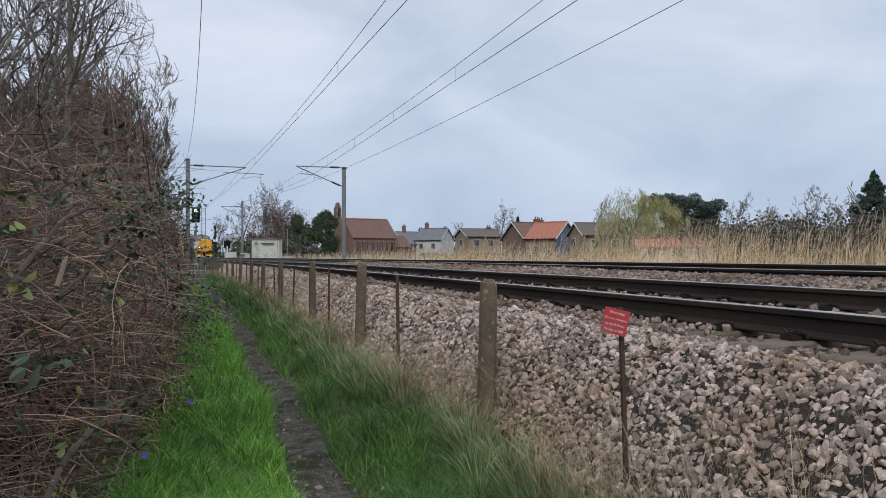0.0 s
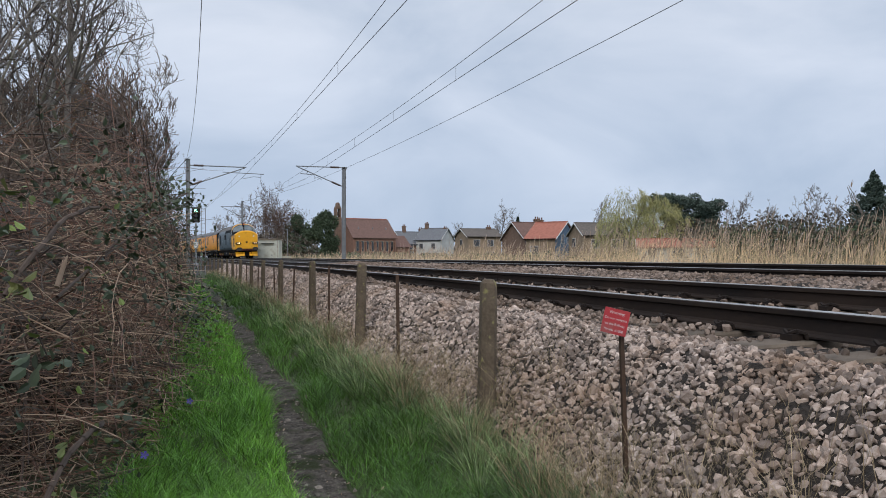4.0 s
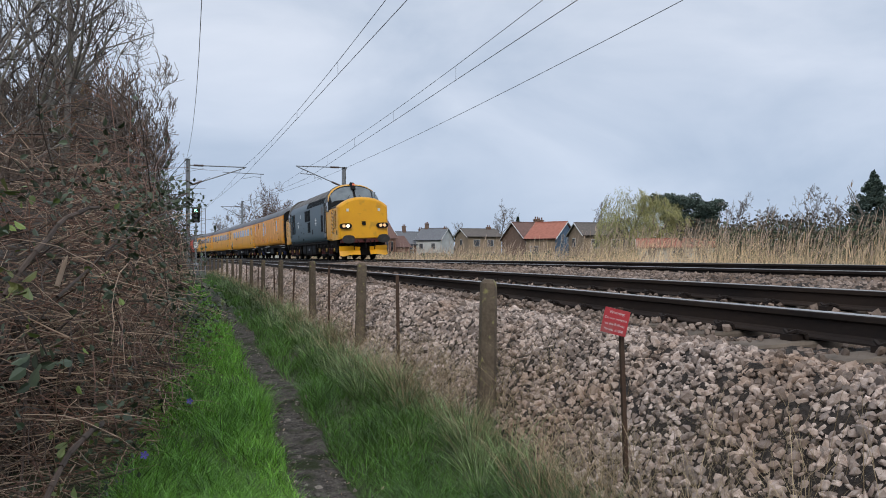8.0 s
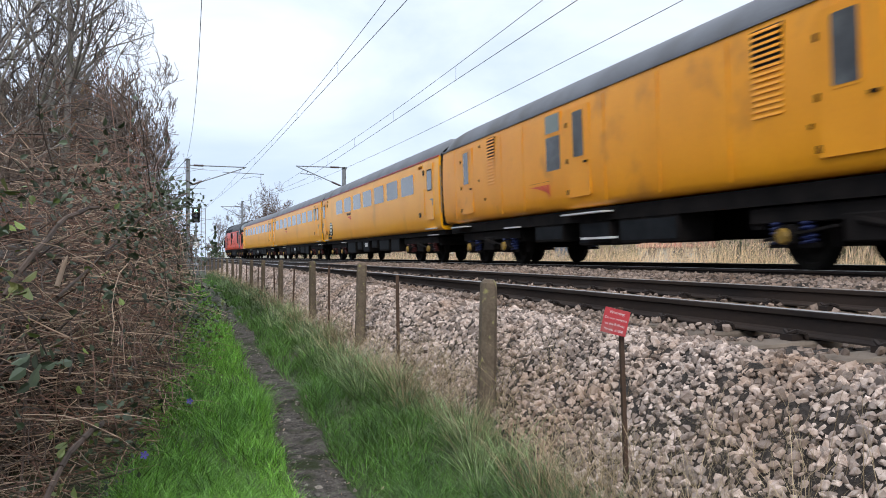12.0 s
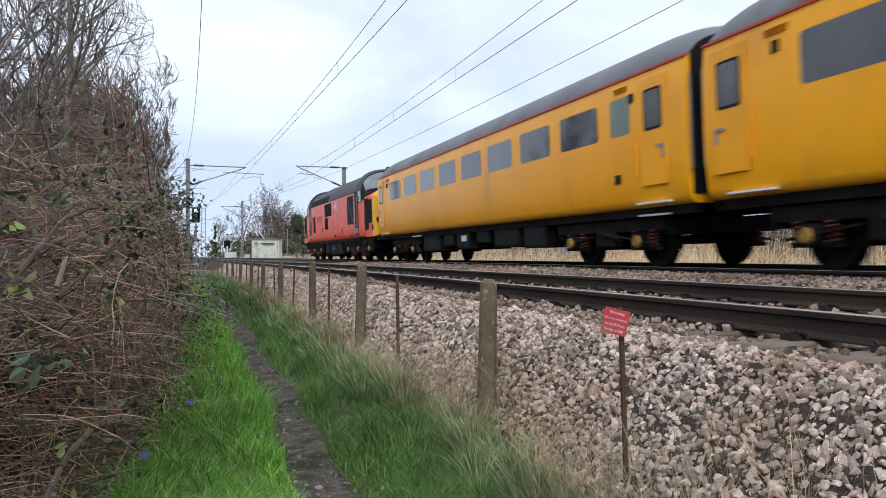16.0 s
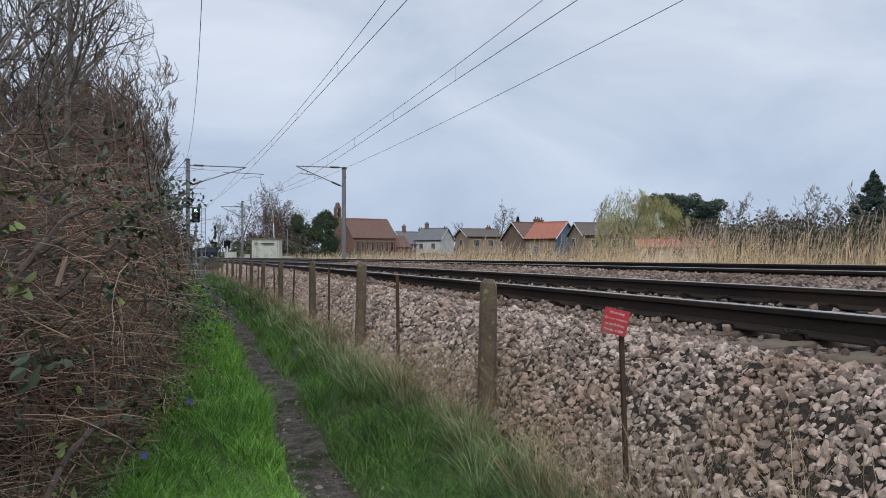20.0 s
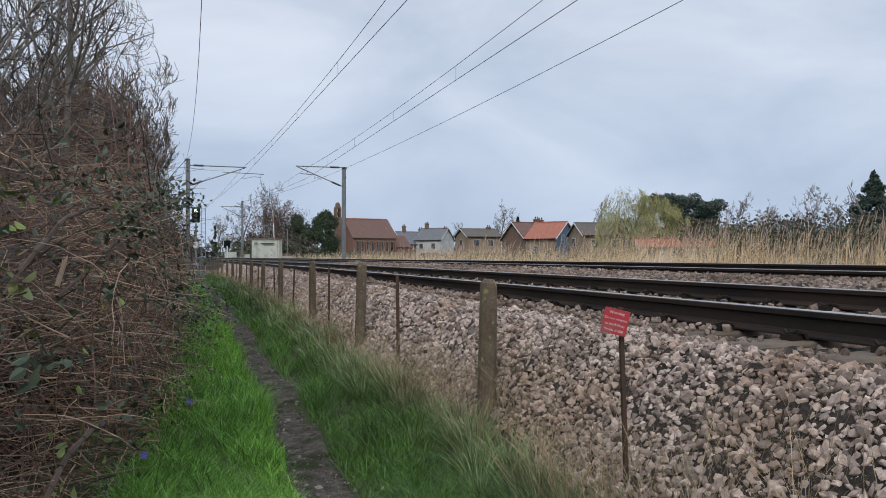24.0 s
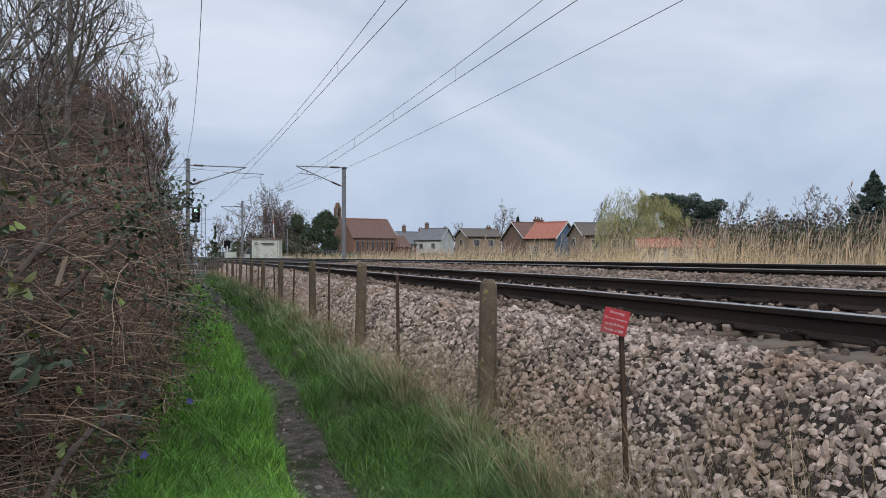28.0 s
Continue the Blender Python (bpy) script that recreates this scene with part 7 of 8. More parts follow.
def church():
    c = thing("church", Matrix.Translation(away(11.3, 181, 0.3)) @ pose(0, 0, 0, 0, 0, -11.3 + 27), "brick church with brown tiled roof and bellcote", "church")
    w, dp, ev, rg = 10.6, 9.0, 5.6, 9.7
    part("nave_wall", box(gable(bmesh.new(), w, dp, ev, rg - 0.02), -w / 2, w / 2, -dp / 2, dp / 2, -0.5, ev), BRICK_RED, c)
    part("nave_roof", slope(bmesh.new(), w, dp, ev, rg, -1), TILE_BROWN, c)
    part("nave_roof", slope(bmesh.new(), w, dp, ev, rg, 1), TILE_BROWN, c)
    part("ridge_tiles", B(-w / 2, w / 2, -0.15, 0.15, rg + 0.05, rg + 0.22), TILE_RED, c)
    part("eaves_board", B(-w / 2, w / 2, -dp / 2 - 0.2, -dp / 2, ev - 0.35, ev - 0.15), CONCRETE, c)
    for x in (-3.2, 0.4, 3.8):
        part("roof_light", Rod((x, -2.6, 7.4), (x, -2.7, 7.9), 0.2, 0.05, n=4), GALV, c)
    part("chancel", box(gable(bmesh.new(), 4.5, 6.5, 3.6, 6.0), -2.25, 2.25, -3.25, 3.25, -0.5, 3.6), BRICK_RED, c).matrix_basis = pose(w / 2 + 2.2, 0, 0)
    for s in (-1, 1):
        part("chancel_roof", slope(bmesh.new(), 4.5, 6.5, 3.6, 6.0, s), TILE_BROWN, c).matrix_basis = pose(w / 2 + 2.2, 0, 0)
    for i in range(8):
        x = -w / 2 + 1.0 + i * 1.22
        win = part("window", B(x - 0.42, x + 0.42, -dp / 2 - 0.06, -dp / 2 + 0.02, 2.4, 4.75), CONCRETE, c)
        part("pane", B(x - 0.28, x + 0.28, -dp / 2 - 0.08, -dp / 2 - 0.02, 2.5, 4.6), DARK_GLASS, win)
        part("buttress", B(x + 0.6, x + 0.85, -dp / 2 - 0.5, -dp / 2, -0.5, 4.4), BRICK_RED, c)
    xb = -w / 2 - 1.7
    tw = part("bellcote", B(xb - 0.65, xb + 0.65, -0.8, 0.8, -0.5, 10.0, 0.05), BRICK_BROWN, c)
    for sx in (-1, 1):
        part("bell_pier", B(xb + sx * 0.48 - 0.17, xb + sx * 0.48 + 0.17, -0.6, 0.6, 10.0, 12.0), BRICK_BROWN, tw)
        part("pinnacle", Rod((xb + sx * 0.5, 0, 12.0), (xb + sx * 0.5, 0, 13.1), 0.2, 0.04, n=6), CONCRETE, tw)
    part("bell", Rod((xb, 0, 10.4), (xb, 0, 11.2), 0.3, 0.14, n=10), WIRE, tw)
    part("bellcote_gable", gable(bmesh.new(), 1.2, 1.35, 11.9, 13.3), BRICK_BROWN, tw).matrix_basis = pose(xb, 0, 0, 0, 0, 90)


def clumps(base, blobs, per, leaf, gen):
    """Leaf pieces gathered in uneven clumps."""
    P0 = []
    for x, y, z, r, rz in blobs:
        d = gen.normal(size=(per, 3))
        d /= np.linalg.norm(d, axis=1, keepdims=True)
        k = gen.uniform(0.25, 1.0, (per, 1)) ** 0.4 * (1 + 0.22 * np.sin(d[:, :1] * 7 + d[:, 1:2] * 5 + d[:, 2:] * 6))
        P0.append(np.array([x, y, z]) + d * k * np.array([r, r, rz]))
    P0 = np.concatenate(P0)
    v, f = leaves_np(P0, leaf * gen.uniform(0.6, 1.5, len(P0)))
    return v, f


def leafy_tree(name, b, d, h, w, shape, mat_, label, seed, per=260, leaf=0.4, trunk=0.35, nb=26, z0=0.2):
    gen = np.random.default_rng(seed)
    t = thing(name, Matrix.Translation(away(b, d, 0.2)), label, "tree")
    blobs = []
    for _ in range(nb):
        a, u = gen.uniform(0, 2 * math.pi), gen.uniform(0, 1)
        z = h * (z0 + (0.97 - z0) * u)
        if shape == "cone":
            rad = w / 2 * (1 - u) ** 0.9 * gen.uniform(0.15, 1.0)
            blobs.append((rad * math.cos(a), rad * math.sin(a), z, w * 0.125 * (1.12 - u), h * 0.032))
        elif shape == "flat":
            rad = w / 2 * (0.35 + 0.65 * u) * gen.uniform(0.3, 1.0)
            blobs.append((rad * math.cos(a), rad * math.sin(a), h * (0.25 + 0.68 * u ** 0.6), w * 0.15, h * 0.075))
        else:
            prof = math.sin(math.pi * min(1, (0.12 + 0.8 * u)))
            rad = w / 2 * prof * gen.uniform(0.4, 0.9)
            blobs.append((rad * math.cos(a), rad * math.sin(a), z, w * 0.15, h * 0.11))
    v, f = clumps(None, blobs, per, leaf, gen)
    mesh_np("crown", v, f, mat_, t)
    segs = grow((0, 0, -0.3), h * 0.78, trunk, gen, levels=2, limbs=12, spread=0.7, upright=0.5, min_r=0.04)
    v, f = tubes([s[0] for s in segs], [s[1] for s in segs], np.array([s[2] for s in segs]), np.array([s[3] for s in segs]), 6)
    mesh_np("trunk", v, f, BARK, t)
    return t


def willow(b, d, h, w, label, seed):
    """Spreading limbs with thin leafy strands hanging from their ends."""
    gen = np.random.default_rng(seed)
    t = thing("willow_tree", Matrix.Translation(away(b, d, 0.2)), label, "tree")
    segs = grow((0, 0, -0.3), h * 0.80, 0.36, gen, levels=4, limbs=20, twigs=5, spread=0.85, upright=0.42, min_r=0.022, first=0.14)
    ends = np.array([q[1] for q in segs if q[4] >= 2])
    k = w / 2 / np.percentile(np.hypot(ends[:, 0], ends[:, 1]), 96)
    squash = np.array([k, k, h * 0.97 / ends[:, 2].max()])
    ends = ends * squash
    per = max(2, 5000 // len(ends))
    base = np.repeat(ends, per, 0) + gen.normal(0, 0.22, (len(ends) * per, 3))
    n = 5200
    a, u = gen.uniform(0, 2 * math.pi, n), gen.random(n) ** 0.55
    edge = w / 2 * (1 + 0.12 * np.sin(3 * a + seed) + 0.08 * np.sin(7 * a)) * u
    clump = 0.10 * np.sin(edge * 2.6 + 3 * np.sin(2 * a + seed)) + 0.06 * np.sin(9 * a + edge)
    dome = np.stack([edge * np.cos(a), edge * np.sin(a), h * (0.93 - 0.5 * u ** 2.4 + clump - 0.4 * gen.random(n) ** 2)], -1)
    base = np.concatenate([base, dome])
    m = len(base)
    rad = np.hypot(base[:, 0], base[:, 1])
    L = np.minimum(gen.uniform(0.15, 0.6, m) * (0.5 + 0.9 * rad / (w / 2)), base[:, 2] * 0.8)
    tip = base + np.stack([base[:, 0] / (rad + 0.1) * 0.5 * gen.random(m) + gen.normal(0, 0.12, m), base[:, 1] / (rad + 0.1) * 0.5 * gen.random(m), -L], -1)
    c = mesh_np("hanging_foliage", *blades(base, tip, np.full(m, 0.05), 0.12, 2, gen), WILLOW, t)
    c["kind"] = "stuff"
    v, f = tubes([q[0] * squash for q in segs], [q[1] * squash for q in segs], np.array([q[2] for q in segs]), np.array([q[3] for q in segs]), 4)
    mesh_np("trunk", v, f, FAR_BARK, t)


def scrub_band(name, b0, b1, d0, d1, h0, h1, m, leaf, mat_, label, seed):
    gen = np.random.default_rng(seed)
    k = m // 160
    cb, cd, ch = gen.uniform(b0, b1, k), gen.uniform(d0, d1, k), gen.uniform(h0, h1, k)
    P0 = []
    for b, d, h in zip(cb, cd, ch):
        c = np.array(away(b, d, 0))
        P0.append(c + gen.normal(0, 1, (160, 3)) * np.array([1.6, 1.6, 0]) + np.stack([np.zeros(160), np.zeros(160), h * gen.random(160) ** 0.8], -1))
    P0 = np.concatenate(P0)
    tagged(mesh_np(name, *leaves_np(P0, leaf * gen.uniform(0.5, 1.5, len(P0))), mat_), label, "scrub", kind="stuff")


church()
house(14.55, 191, 7.5, 7.5, 4.2, 7.1, 25, BRICK_BROWN, SLATE, "brown brick house with slate roof and two chimneys", ((-1.8, 0, 1.5), (2.6, 0, 0.9)), ((-1.5, 1.2, 0.9, 1.3), (1.6, 1.2, 0.9, 1.3), (-1.5, 3.0, 0.9, 1.1)))
house(16.3, 189, 6.6, 7.0, 5.2, 7.9, -28, RENDER_WHITE, SLATE, "white rendered house with slate roof and chimney", ((-2.2, 0, 1.3), (2.8, 0, 0.2)), ((-1.8, 3.1, 0.9, 1.2), (1.4, 3.1, 0.9, 1.2), (1.4, 0.9, 0.9, 1.2)))
house(19.4, 151, 6.6, 7.0, 5.0, 6.4, 22, BRICK_TAN, TILE_GREY, "plain brown brick house with shallow tiled roof", ((2.2, 0, 0.5),), ((-1.6, 3.2, 1.1, 1.1), (1.2, 3.2, 1.1, 1.1), (1.2, 0.9, 1.4, 1.2)), ((0, 3.4, 0.9, 1.0),))
house(23.25, 124, 6.4, 7.0, 3.9, 6.4, 32, BRICK_BROWN, TILE_BROWN, "brick house with weathered tile roof", ((1.0, 0, 0.7),), ((-1.6, 2.2, 1.1, 1.1), (1.6, 2.2, 1.1, 1.1)))
house(24.7, 118, 4.8, 6.4, 3.9, 6.2, -30, BRICK_TAN, TILE_RED, "house with bright red tile roof and blue gable", ((-2.0, 0.2, 0.5),), ((-1.0, 1.6, 1.2, 1.1),), ((-1.0, 3.1, 0.7, 1.2), (0.6, 3.1, 0.7, 1.2)), RENDER_BLUE)
house(27.95, 113, 6.4, 5.6, 4.2, 5.8, 24, BRICK_TAN, TILE_GREY, "tan brick house with grey roof and white bargeboards", (), ((-1.6, 2.4, 1.1, 1.1), (1.4, 2.4, 1.1, 1.1)), ((0.6, 2.6, 1.0, 1.1),))
house(33.25, 94, 8.0, 5.0, 2.3, 3.1, 4, RENDER_WHITE, TILE_RED, "low bungalow with orange red roof behind the reeds", (), ((-2.6, 1.2, 1.0, 0.9), (0.2, 1.2, 1.2, 0.9), (2.6, 1.2, 1.0, 0.9)))
willow(29.75, 98, 9.3, 7.6, "spreading willow in pale yellow green spring leaf", 3)
willow(32.1, 97, 8.2, 6.2, "smaller willow in pale yellow green leaf", 4)
leafy_tree("pine_tree", 33.3, 134, 11.6, 7.5, "flat", PINE, "dark spreading pine with flat topped crown", 5, nb=40, leaf=0.26, per=380)
leafy_tree("pine_tree", 34.9, 136, 10.9, 8.0, "flat", PINE, "dark spreading pine with broad crown", 6, nb=42, leaf=0.26, per=380)
leafy_tree("conifer_tree", 45.5, 97, 10.6, 8.6, "cone", PINE, "dark pointed conifer with ragged branches", 7, nb=190, leaf=0.20, per=85)
leafy_tree("conifer_tree", 48.5, 95, 9.0, 6.0, "cone", PINE, "dark conifer beside the field", 8, nb=50, leaf=0.34, per=150)
leafy_tree("evergreen_tree", 6.5, 152, 8.6, 5.5, "round", EVERGREEN, "dark evergreen beside the tall bare tree", 15, nb=36, leaf=0.22, per=420)
leafy_tree("evergreen_tree", 8.35, 131, 8.4, 5.6, "round", EVERGREEN, "dense rounded dark evergreen", 9, nb=44, leaf=0.22, per=420)
leafy_tree("ivy_clad_tree", 0.78, 152, 7.2, 1.9, "cone", EVERGREEN, "ivy covered stump with bare top", 12, nb=16, leaf=0.3, trunk=0.22)
leafy_tree("cypress_tree", 22.3, 166, 9.6, 3.4, "cone", PINE, "small dark conifer beyond the houses", 13, nb=26, leaf=0.36)
for i, (b, d, h, r, lab, m_) in enumerate(((4.9, 153, 12.6, 0.3, "large rust brown leafless tree", BUD), (3.7, 155, 10.5, 0.22, "leafless tree beside the crossing", BUD), (2.4, 156, 11.0, 0.2, "tall thin leafless tree", FAR_BARK), (0.9, 156, 8.2, 0.16, "small bare tree by the road", FAR_BARK), (20.8, 171, 10.8, 0.25, "bare spreading tree among the houses", FAR_BARK), (18.1, 230, 10.0, 0.25, "hazy bare tree behind the roofs", FAR_BARK),
                                         (36.6, 106, 7.8, 0.16, "grey leafless tree behind the reeds", FAR_BARK), (38.9, 112, 7.0, 0.14, "grey leafless tree behind the reeds", FAR_BARK), (41.4, 110, 8.2, 0.18, "grey leafless tree behind the reeds", FAR_BARK), (43.2, 108, 7.4, 0.16, "grey leafless tree behind the reeds", FAR_BARK), (28.2, 128, 8.6, 0.16, "bare tree beside the willow", FAR_BARK), (5.6, 160, 11.0, 0.25, "leafless tree beyond the hut", BUD))):
    bare_tree("far_bare_tree", away(b, d, 0.2), h, r, lab, 200 + i, FAR_BARK, m_, limbs=20, twigs=9, levels=4, spread=0.75, upright=0.5, min_r=0.014, first=0.2)
scrub_band("field_scrub", 34.5, 52, 88, 112, 4.0, 6.2, 20000, 0.30, SCRUB, "grey brown leafless scrub behind the reeds", 21)
scrub_band("evergreen_scrub", 35.5, 52, 88, 104, 3.4, 5.4, 15000, 0.28, EVERGREEN, "dark evergreen bushes behind the reeds", 22)
scrub_band("russet_thicket", 3.8, 6.3, 150, 158, 8.5, 11.8, 13000, 0.17, BUD, "dense russet twigs of the big tree", 29)
scrub_band("crossing_scrub", 2.0, 7.5, 142, 160, 2.2, 6.0, 9000, 0.40, SCRUB, "brown scrub beyond the level crossing", 23)
scrub_band("crossing_bushes", 1.8, 7.0, 142, 152, 1.6, 4.6, 6000, 0.40, EVERGREEN, "green bushes beyond the level crossing", 24)
scrub_band("village_hedges", 8, 30, 95, 150, 0.8, 2.2, 9000, 0.40, EVERGREEN, "garden hedges in front of the houses", 25)
scrub_band("far_woods", -30, 55, 260, 420, 5, 9.5, 16000, 1.3, FAR_BARK, "hazy line of distant woods", 26)


# ---- level crossing, huts and cars ----
CAR_NAVY = surf("dark_blue_car_paint", (0.016, 0.022, 0.040), (0.012, 0.016, 0.030), 1.0, 0.22)
CAR_BLACK = surf("charcoal_car_paint", (0.022, 0.022, 0.025), (0.015, 0.015, 0.018), 1.0, 0.22)
CAR_GREY = surf("dark_grey_car_paint", (0.035, 0.04, 0.05), (0.025, 0.03, 0.036), 1.0, 0.22)
TYRE = surf("tyre_rubber", (0.015, 0.015, 0.015), (0.022, 0.022, 0.022), 5.0, 0.9)
CAB_GREEN = surf("dark_green_cabinet", (0.05, 0.07, 0.055), (0.035, 0.05, 0.04), 2.0, 0.7)
BAR_RED = surf("faded_barrier_red", (0.55, 0.20, 0.17), (0.48, 0.17, 0.14), 3.0, 0.5)
TAIL_RED = surf("red_lamp_lens", (0.35, 0.02, 0.02), (0.3, 0.015, 0.015), 3.0, 0.25)
CROSS_S = 119.0
ROAD_Z = 1.27


def crossing_road():
    """Road over the line, ramping down on either side."""
    xs = np.array([-40, -25, -12, -4, 1.5, 3.0, 5.6, 7.2, 9.8, 12, 22, 34, 60, 120.0])
    zs = np.array([0.35, 0.36, 0.5, 0.85, 1.18, 1.19, 1.22, 1.285, 1.35, 1.33, 1.0, 0.5, 0.34, 0.5])
    v, f = [], []
    for X, z in zip(xs, zs):
        for e in (-3.6, 3.6):
            v.append(on(X, CROSS_S + e, z))
        for e in (-3.6, 3.6):
            v.append(on(X, CROSS_S + e, z - 1.4))
    for i in range(len(xs) - 1):
        a, b = i * 4, i * 4 + 4
        f += [(a, b, b + 1, a + 1), (a, a + 2, b + 2, b), (a + 1, b + 1, b + 3, a + 3)]
    tagged(mesh_np("road", v, f, ROAD), "asphalt road ramping over the railway", "road", kind="structure")


def relay_hut():
    t = thing("equipment_hut", Matrix.Translation(away(4.35, 99.3, 0.5)) @ pose(0, 0, 0, 0, 0, -14), "pale concrete equipment hut with flat roof", "hut")
    part("wall", B(-1.62, 1.62, -1.3, 1.3, -0.4, 3.02), HUT_PANEL, t)
    part("roof_slab", B(-1.75, 1.75, -1.45, 1.45, 3.02, 3.16, 0.02), CONCRETE, t)
    d = part("door", B(-0.35, 0.95, -1.33, -1.29, 0.1, 2.3), HUT_PANEL, t)
    part("door_canopy", B(-0.45, 1.05, -1.6, -1.29, 2.52, 2.6), BLACK, t)
    part("door_handle", B(0.75, 0.85, -1.36, -1.33, 1.1, 1.2), GALV, d)
    for x in (-1.0, 1.45):
        part("panel_joint", B(x - 0.02, x + 0.02, -1.306, -1.29, -0.2, 3.0), CONCRETE, t)
    part("vent", B(-1.3, -0.9, -1.32, -1.29, 2.4, 2.7), GALV, t)


def cabinet(b, d, w, h, z, mat_, label):
    t = thing("lineside_cabinet", Matrix.Translation(away(b, d, z)) @ pose(0, 0, 0, 0, 0, -b), label, "cabinet", "lineside cabinets")
    part("body", B(-w / 2, w / 2, -0.35, 0.35, -0.3, h, 0.03), mat_, t)
    for sx in (-1, 1):
        dr = part("door", B(min(0.01 * sx, sx * (w / 2 - 0.04)), max(0.01 * sx, sx * (w / 2 - 0.04)), -0.37, -0.345, 0.05, h - 0.08), mat_, t)
        part("door_handle", B(sx * 0.08 - 0.02, sx * 0.08 + 0.02, -0.39, -0.37, h * 0.5, h * 0.6), GALV, dr)
    part("roof_lip", B(-w / 2 - 0.05, w / 2 + 0.05, -0.4, 0.4, h, h + 0.06), mat_, t)


def crossing_light():
    t = thing("crossing_signal", Matrix.Translation(away(1.62, 114.5, 1.0)) @ pose(0, 0, 0, 0, 0, 10), "road signal head with backboard on a white post", "signal")
    part("post", Rod((0, 0, -0.5), (0, 0, 2.1), 0.08, n=8), WHITE_P, t)
    part("backboard", B(-0.45, 0.45, 0, 0.06, 1.75, 2.75, 0.04), BLACK, t)
    for x, z in ((-0.2, 2.45), (0.2, 2.45), (0, 2.05)):
        part("lamp", Rod((x, -0.01, z), (x, -0.16, z), 0.13, 0.12, n=12), BLACK, t)
    part("reflector_strip", B(-0.5, -0.45, -0.01, 0.05, 1.75, 2.75), WHITE_P, t)


def barrier():
    t = thing("level_crossing_barrier", Matrix.Translation(away(4.75, 112.6, 0.9)) @ pose(0, 0, 0, 0, 0, -4.75 + 42), "white and red level crossing barrier being raised", "barrier")
    part("pedestal", B(-0.35, 0.35, -0.3, 0.3, -0.6, 1.15, 0.04), GALV, t)
    arm = new("arm")
    arm.empty_display_size = 0.1
    arm.parent = t
    arm.matrix_basis = pose(0, -0.4, 1.0)
    for i in range(9):
        a, b = -0.4 - i * 0.63, -0.4 - (i + 1) * 0.63
        r0, r1 = 0.085 - i * 0.005, 0.085 - (i + 1) * 0.005
        part("band", Rod((a, 0, 0), (b, 0, 0), r0, r1, n=8), BAR_RED if i in (2, 6) else WHITE_P, arm)
    part("counterweight", B(-0.2, 0.9, -0.1, 0.1, -0.2, 0.2, 0.03), GALV, arm)
    return arm


def car(label, paint, length=4.4, height=1.5):
    """A hatchback; its nose points along +x."""
    t = thing("car", Matrix(), label, "car", "passing cars")
    L, H = length / 2, height
    prof = [(-L, 0.42), (-L + 0.04, 0.85), (-L + 0.12, 1.0), (-L + 0.42, H - 0.10), (-L + 0.75, H), (0.15, H), (0.55, H - 0.06), (1.15, 1.0), (L - 0.35, 0.86), (L - 0.05, 0.72), (L, 0.45), (L - 0.05, 0.25), (-L + 0.05, 0.25)]
    bm = bmesh.new()
    rings = []
    for y, k in ((-0.86, 0.97), (-0.80, 1.0), (0.80, 1.0), (0.86, 0.97)):
        rings.append([(x * k, y * (0.80 if z > 1.05 else 1.0), z) for x, z in prof])
    loft(bm, rings)
    part("body", bm, paint, t)
    for s in (-1, 1):
        y = s * 0.70
        for pts in (((-L + 0.55, 1.02), (-L + 0.62, H - 0.14), (-0.35, H - 0.08), (-0.35, 1.02)), ((-0.25, 1.02), (-0.25, H - 0.08), (0.42, H - 0.13), (0.98, 1.02))):
            b2 = bmesh.new()
            a = [b2.verts.new((x, y + s * 0.01 * (z < 1.1) - s * 0.0, z)) for x, z in pts]
            c = [b2.verts.new((x, y - s * 0.05, z)) for x, z in pts]
            b2.faces.new(a)
            b2.faces.new(c[::-1])
            for j in range(4):
                b2.faces.new((a[j], a[(j + 1) % 4], c[(j + 1) % 4], c[j]))
            part("side_window", b2, GREY_GLASS, t)
        part("headlight", B(L - 0.22, L - 0.03, s * 0.72 - 0.12, s * 0.72 + 0.12, 0.62, 0.74), MIST_GLASS, t)
        part("tail_light", B(-L - 0.01, -L + 0.08, s * 0.72 - 0.1, s * 0.72 + 0.1, 0.75, 0.98), TAIL_RED, t)
        part("wing_mirror", B(0.72, 0.85, s * 0.93 - 0.08, s * 0.93 + 0.08, 0.98, 1.1), paint, t)
        part("door_handle", B(-0.1, 0.05, s * 0.865 - 0.01, s * 0.865 + 0.01, 0.84, 0.87), GALV, t)
    part("windscreen", loft(bmesh.new(), [[(0.56, y, H - 0.085), (1.13, y, 1.02), (1.15, y, 1.04), (0.58, y, H - 0.065)] for y in (-0.6, 0.6)]), GREY_GLASS, t)
    part("rear_window", loft(bmesh.new(), [[(-L + 0.14, y, 1.04), (-L + 0.40, y, H - 0.14), (-L + 0.38, y, H - 0.12), (-L + 0.12, y, 1.06)] for y in (-0.58, 0.58)]), GREY_GLASS, t)
    for x in (-L + 0.8, L - 0.85):
        for s in (-1, 1):
            w = new("wheel")
            w.empty_display_size = 0.1
            w.parent = t
            w.matrix_basis = pose(x, s * 0.78, 0.31)
            part("tyre", Rod((0, -0.1, 0), (0, 0.1, 0), 0.31, n=18), TYRE, w)
            part("rim", Rod((0, s * 0.09, 0), (0, s * 0.115, 0), 0.2, 0.17, n=10), GALV, w)
            CAR_WHEELS.setdefault(t.name, []).append((w, x, s * 0.78))
    return t


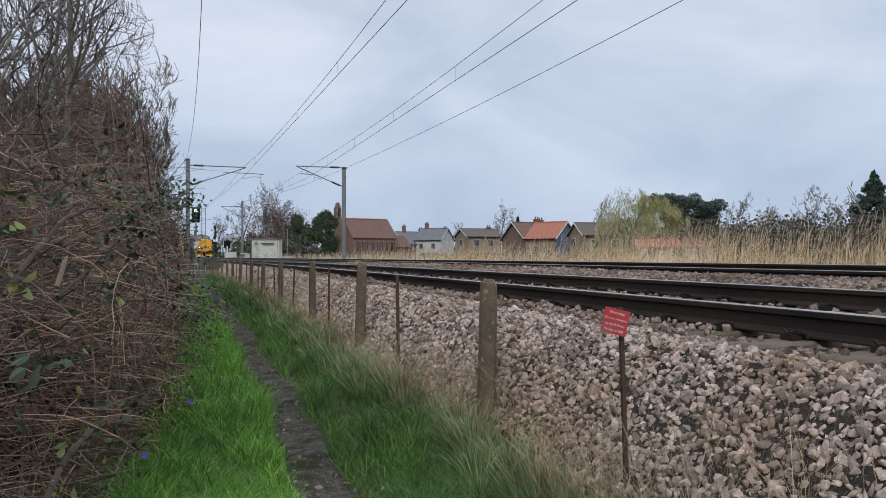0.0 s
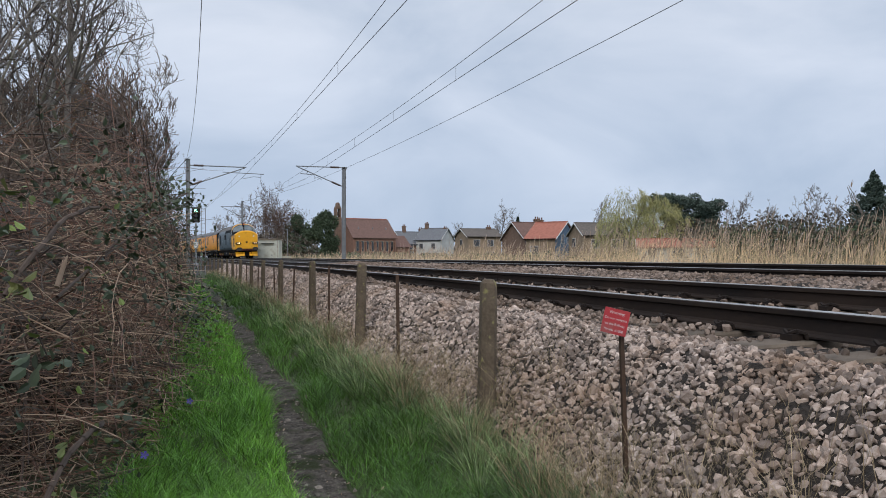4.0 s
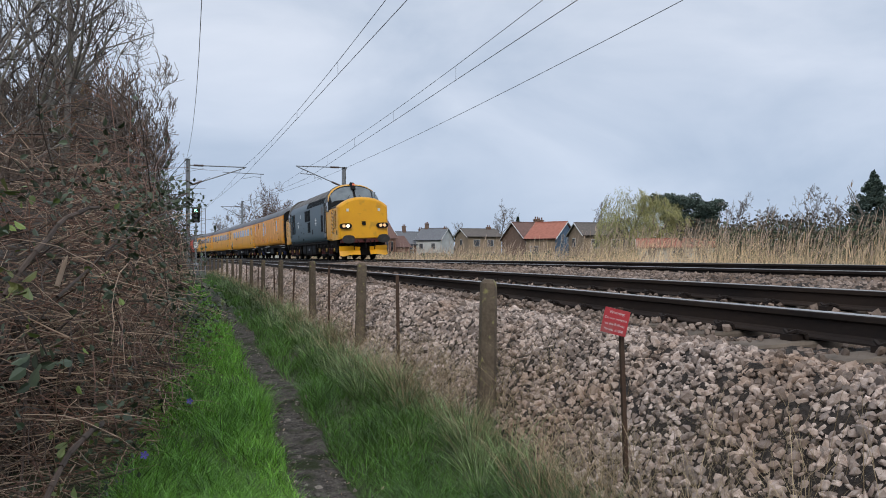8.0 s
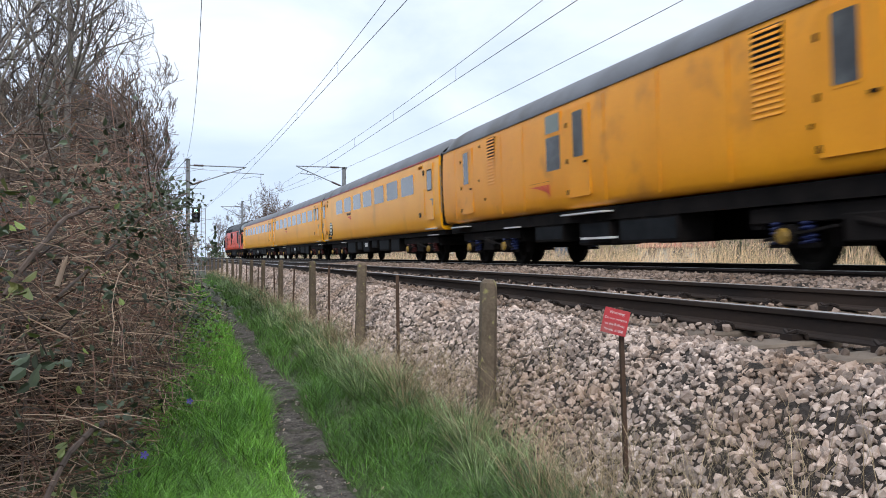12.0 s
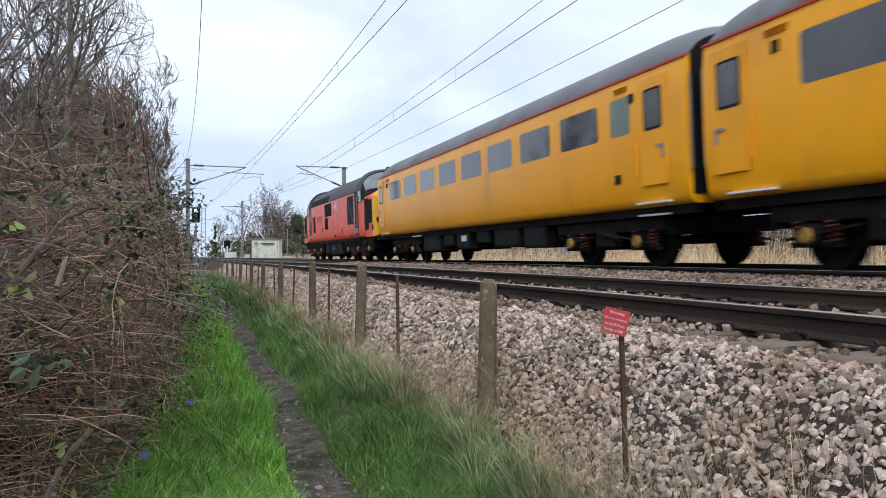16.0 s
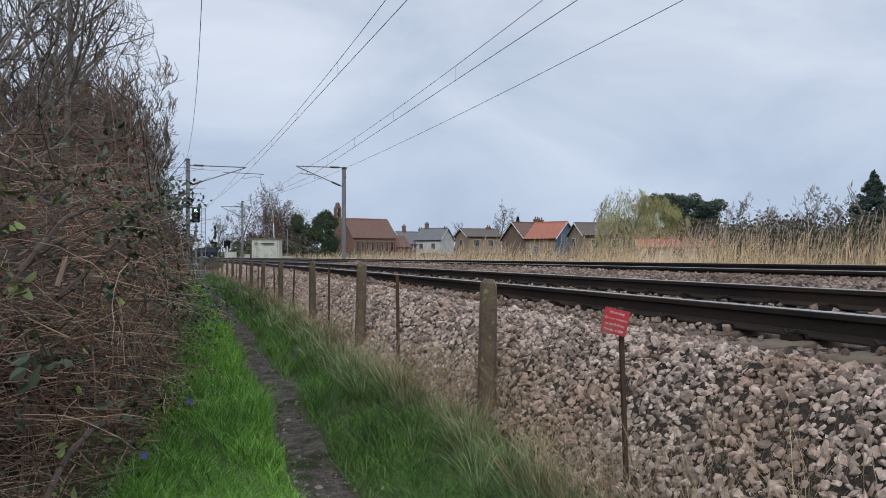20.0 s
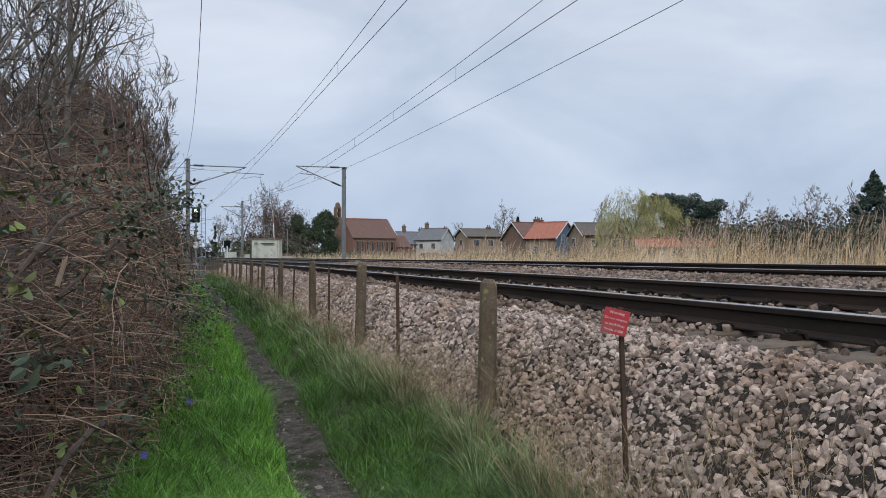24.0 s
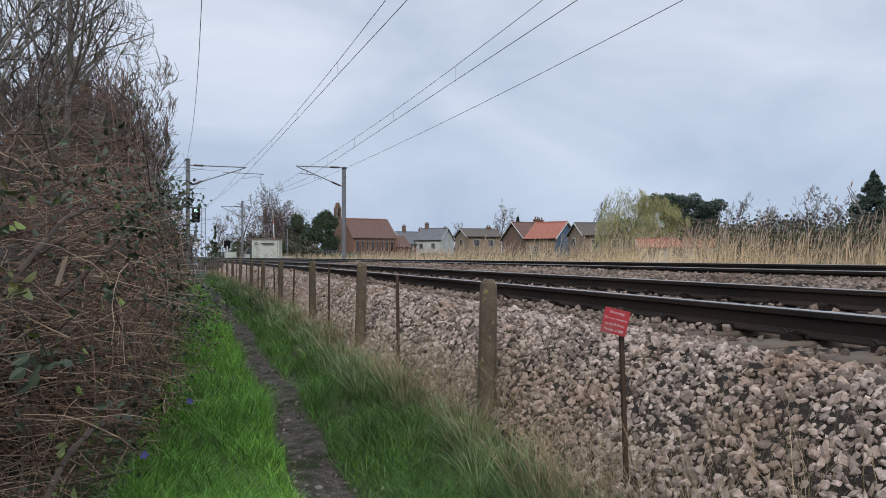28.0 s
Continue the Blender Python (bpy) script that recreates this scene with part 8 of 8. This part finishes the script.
CAR_WHEELS = {}
crossing_road()
relay_hut()
cabinet(1.85, 123.5, 1.75, 1.15, 1.0, HUT_PANEL, "low cream cabinet beside the crossing")
cabinet(3.05, 101, 0.9, 1.15, 0.6, HUT_PANEL, "small cream cabinet beside the hut")
cabinet(3.3, 100, 0.5, 1.7, 0.6, CAB_GREEN, "slim dark green cabinet beside the hut")
cabinet(5.7, 101, 1.0, 0.9, 0.6, HUT_PANEL, "low pale cabinet behind the reeds")
crossing_light()
barrier_arm = barrier()
car_left = car("dark blue hatchback crossing the line", CAR_NAVY)
car_suv = car("charcoal estate car crossing the line", CAR_BLACK, 4.8, 1.72)
car_grey = car("dark grey saloon crossing the line", CAR_GREY, 4.5, 1.42)
pole = thing("telegraph_pole", Matrix.Translation(away(5.75, 122, 0.3)), "slim grey street pole beyond the hut", "pole")
part("shaft", Rod((0, 0, -0.5), (0, 0, 5.4), 0.09, 0.06, n=8), GALV, pole)
part("bracket", Rod((0, 0, 5.3), (-0.9, 0, 5.45), 0.05, n=6), GALV, pole)


def road_z(X):
    return float(np.interp(X, (-40, -25, -12, -4, 1.5, 3.0, 5.6, 7.2, 9.8, 12, 22, 34, 60, 120), (0.35, 0.36, 0.5, 0.85, 1.18, 1.19, 1.22, 1.285, 1.35, 1.33, 1.0, 0.5, 0.34, 0.5)))


def drive(vehicle, keys, lane, heading):
    """Drive a car along the road; keys are (seconds, lateral place)."""
    ts, xs = [k[0] for k in keys], [k[1] for k in keys]
    times = [0.25 * i for i in range(113)]
    place = lambda t: float(np.interp(t, ts, xs))
    rows = []
    for t in times:
        X = place(t)
        pitch = math.degrees(math.atan2(road_z(X + 1.2) - road_z(X - 1.2), 2.4))
        rows.append((t, on_pose(X, CROSS_S + lane, road_z(X) + 0.005, -pitch) @ pose(0, 0, 0, 0, 0, 0 if heading > 0 else 180)))
    walk(vehicle, rows)
    x0 = place(0)
    fine = [i / 15 for i in range(421)]
    for w, x, y in CAR_WHEELS[vehicle.name]:
        walk(w, [(t, pose(x, y, 0.31, 0, math.degrees((place(t) - x0) * heading / 0.31))) for t in fine])


def motions():
    key_train()
    walk(barrier_arm, [(t, pose(0, -0.4, 1.0, 0, a, 0)) for t, a in ((0, 0), (13.2, 0), (14.0, 8), (15.0, 31), (16.0, 46), (17.0, 60), (18.0, 71), (19.0, 82), (19.6, 86), (28.0, 86))])
    drive(car_left, ((0, 54), (10, 54), (16.0, 24), (18.0, 12.2), (18.5, 10.4), (19.0, 8.8), (19.5, 7.2), (20.0, 5.6), (21.0, 2.2), (23, -6), (28, -31)), -1.6, -1)
    drive(car_suv, ((0, -38), (20.0, -28), (23.0, -0.5), (24.2, 6.7), (24.6, 7.9), (25.0, 9.3), (25.4, 10.7), (26.5, 16), (28, 26)), 1.6, 1)
    drive(car_grey, ((0, -46), (22.0, -30), (24.6, -1.0), (25.7, 5.3), (26.0, 6.6), (26.3, 7.6), (26.6, 8.7), (26.9, 9.8), (28, 14.5)), 1.6, 1)


motions()
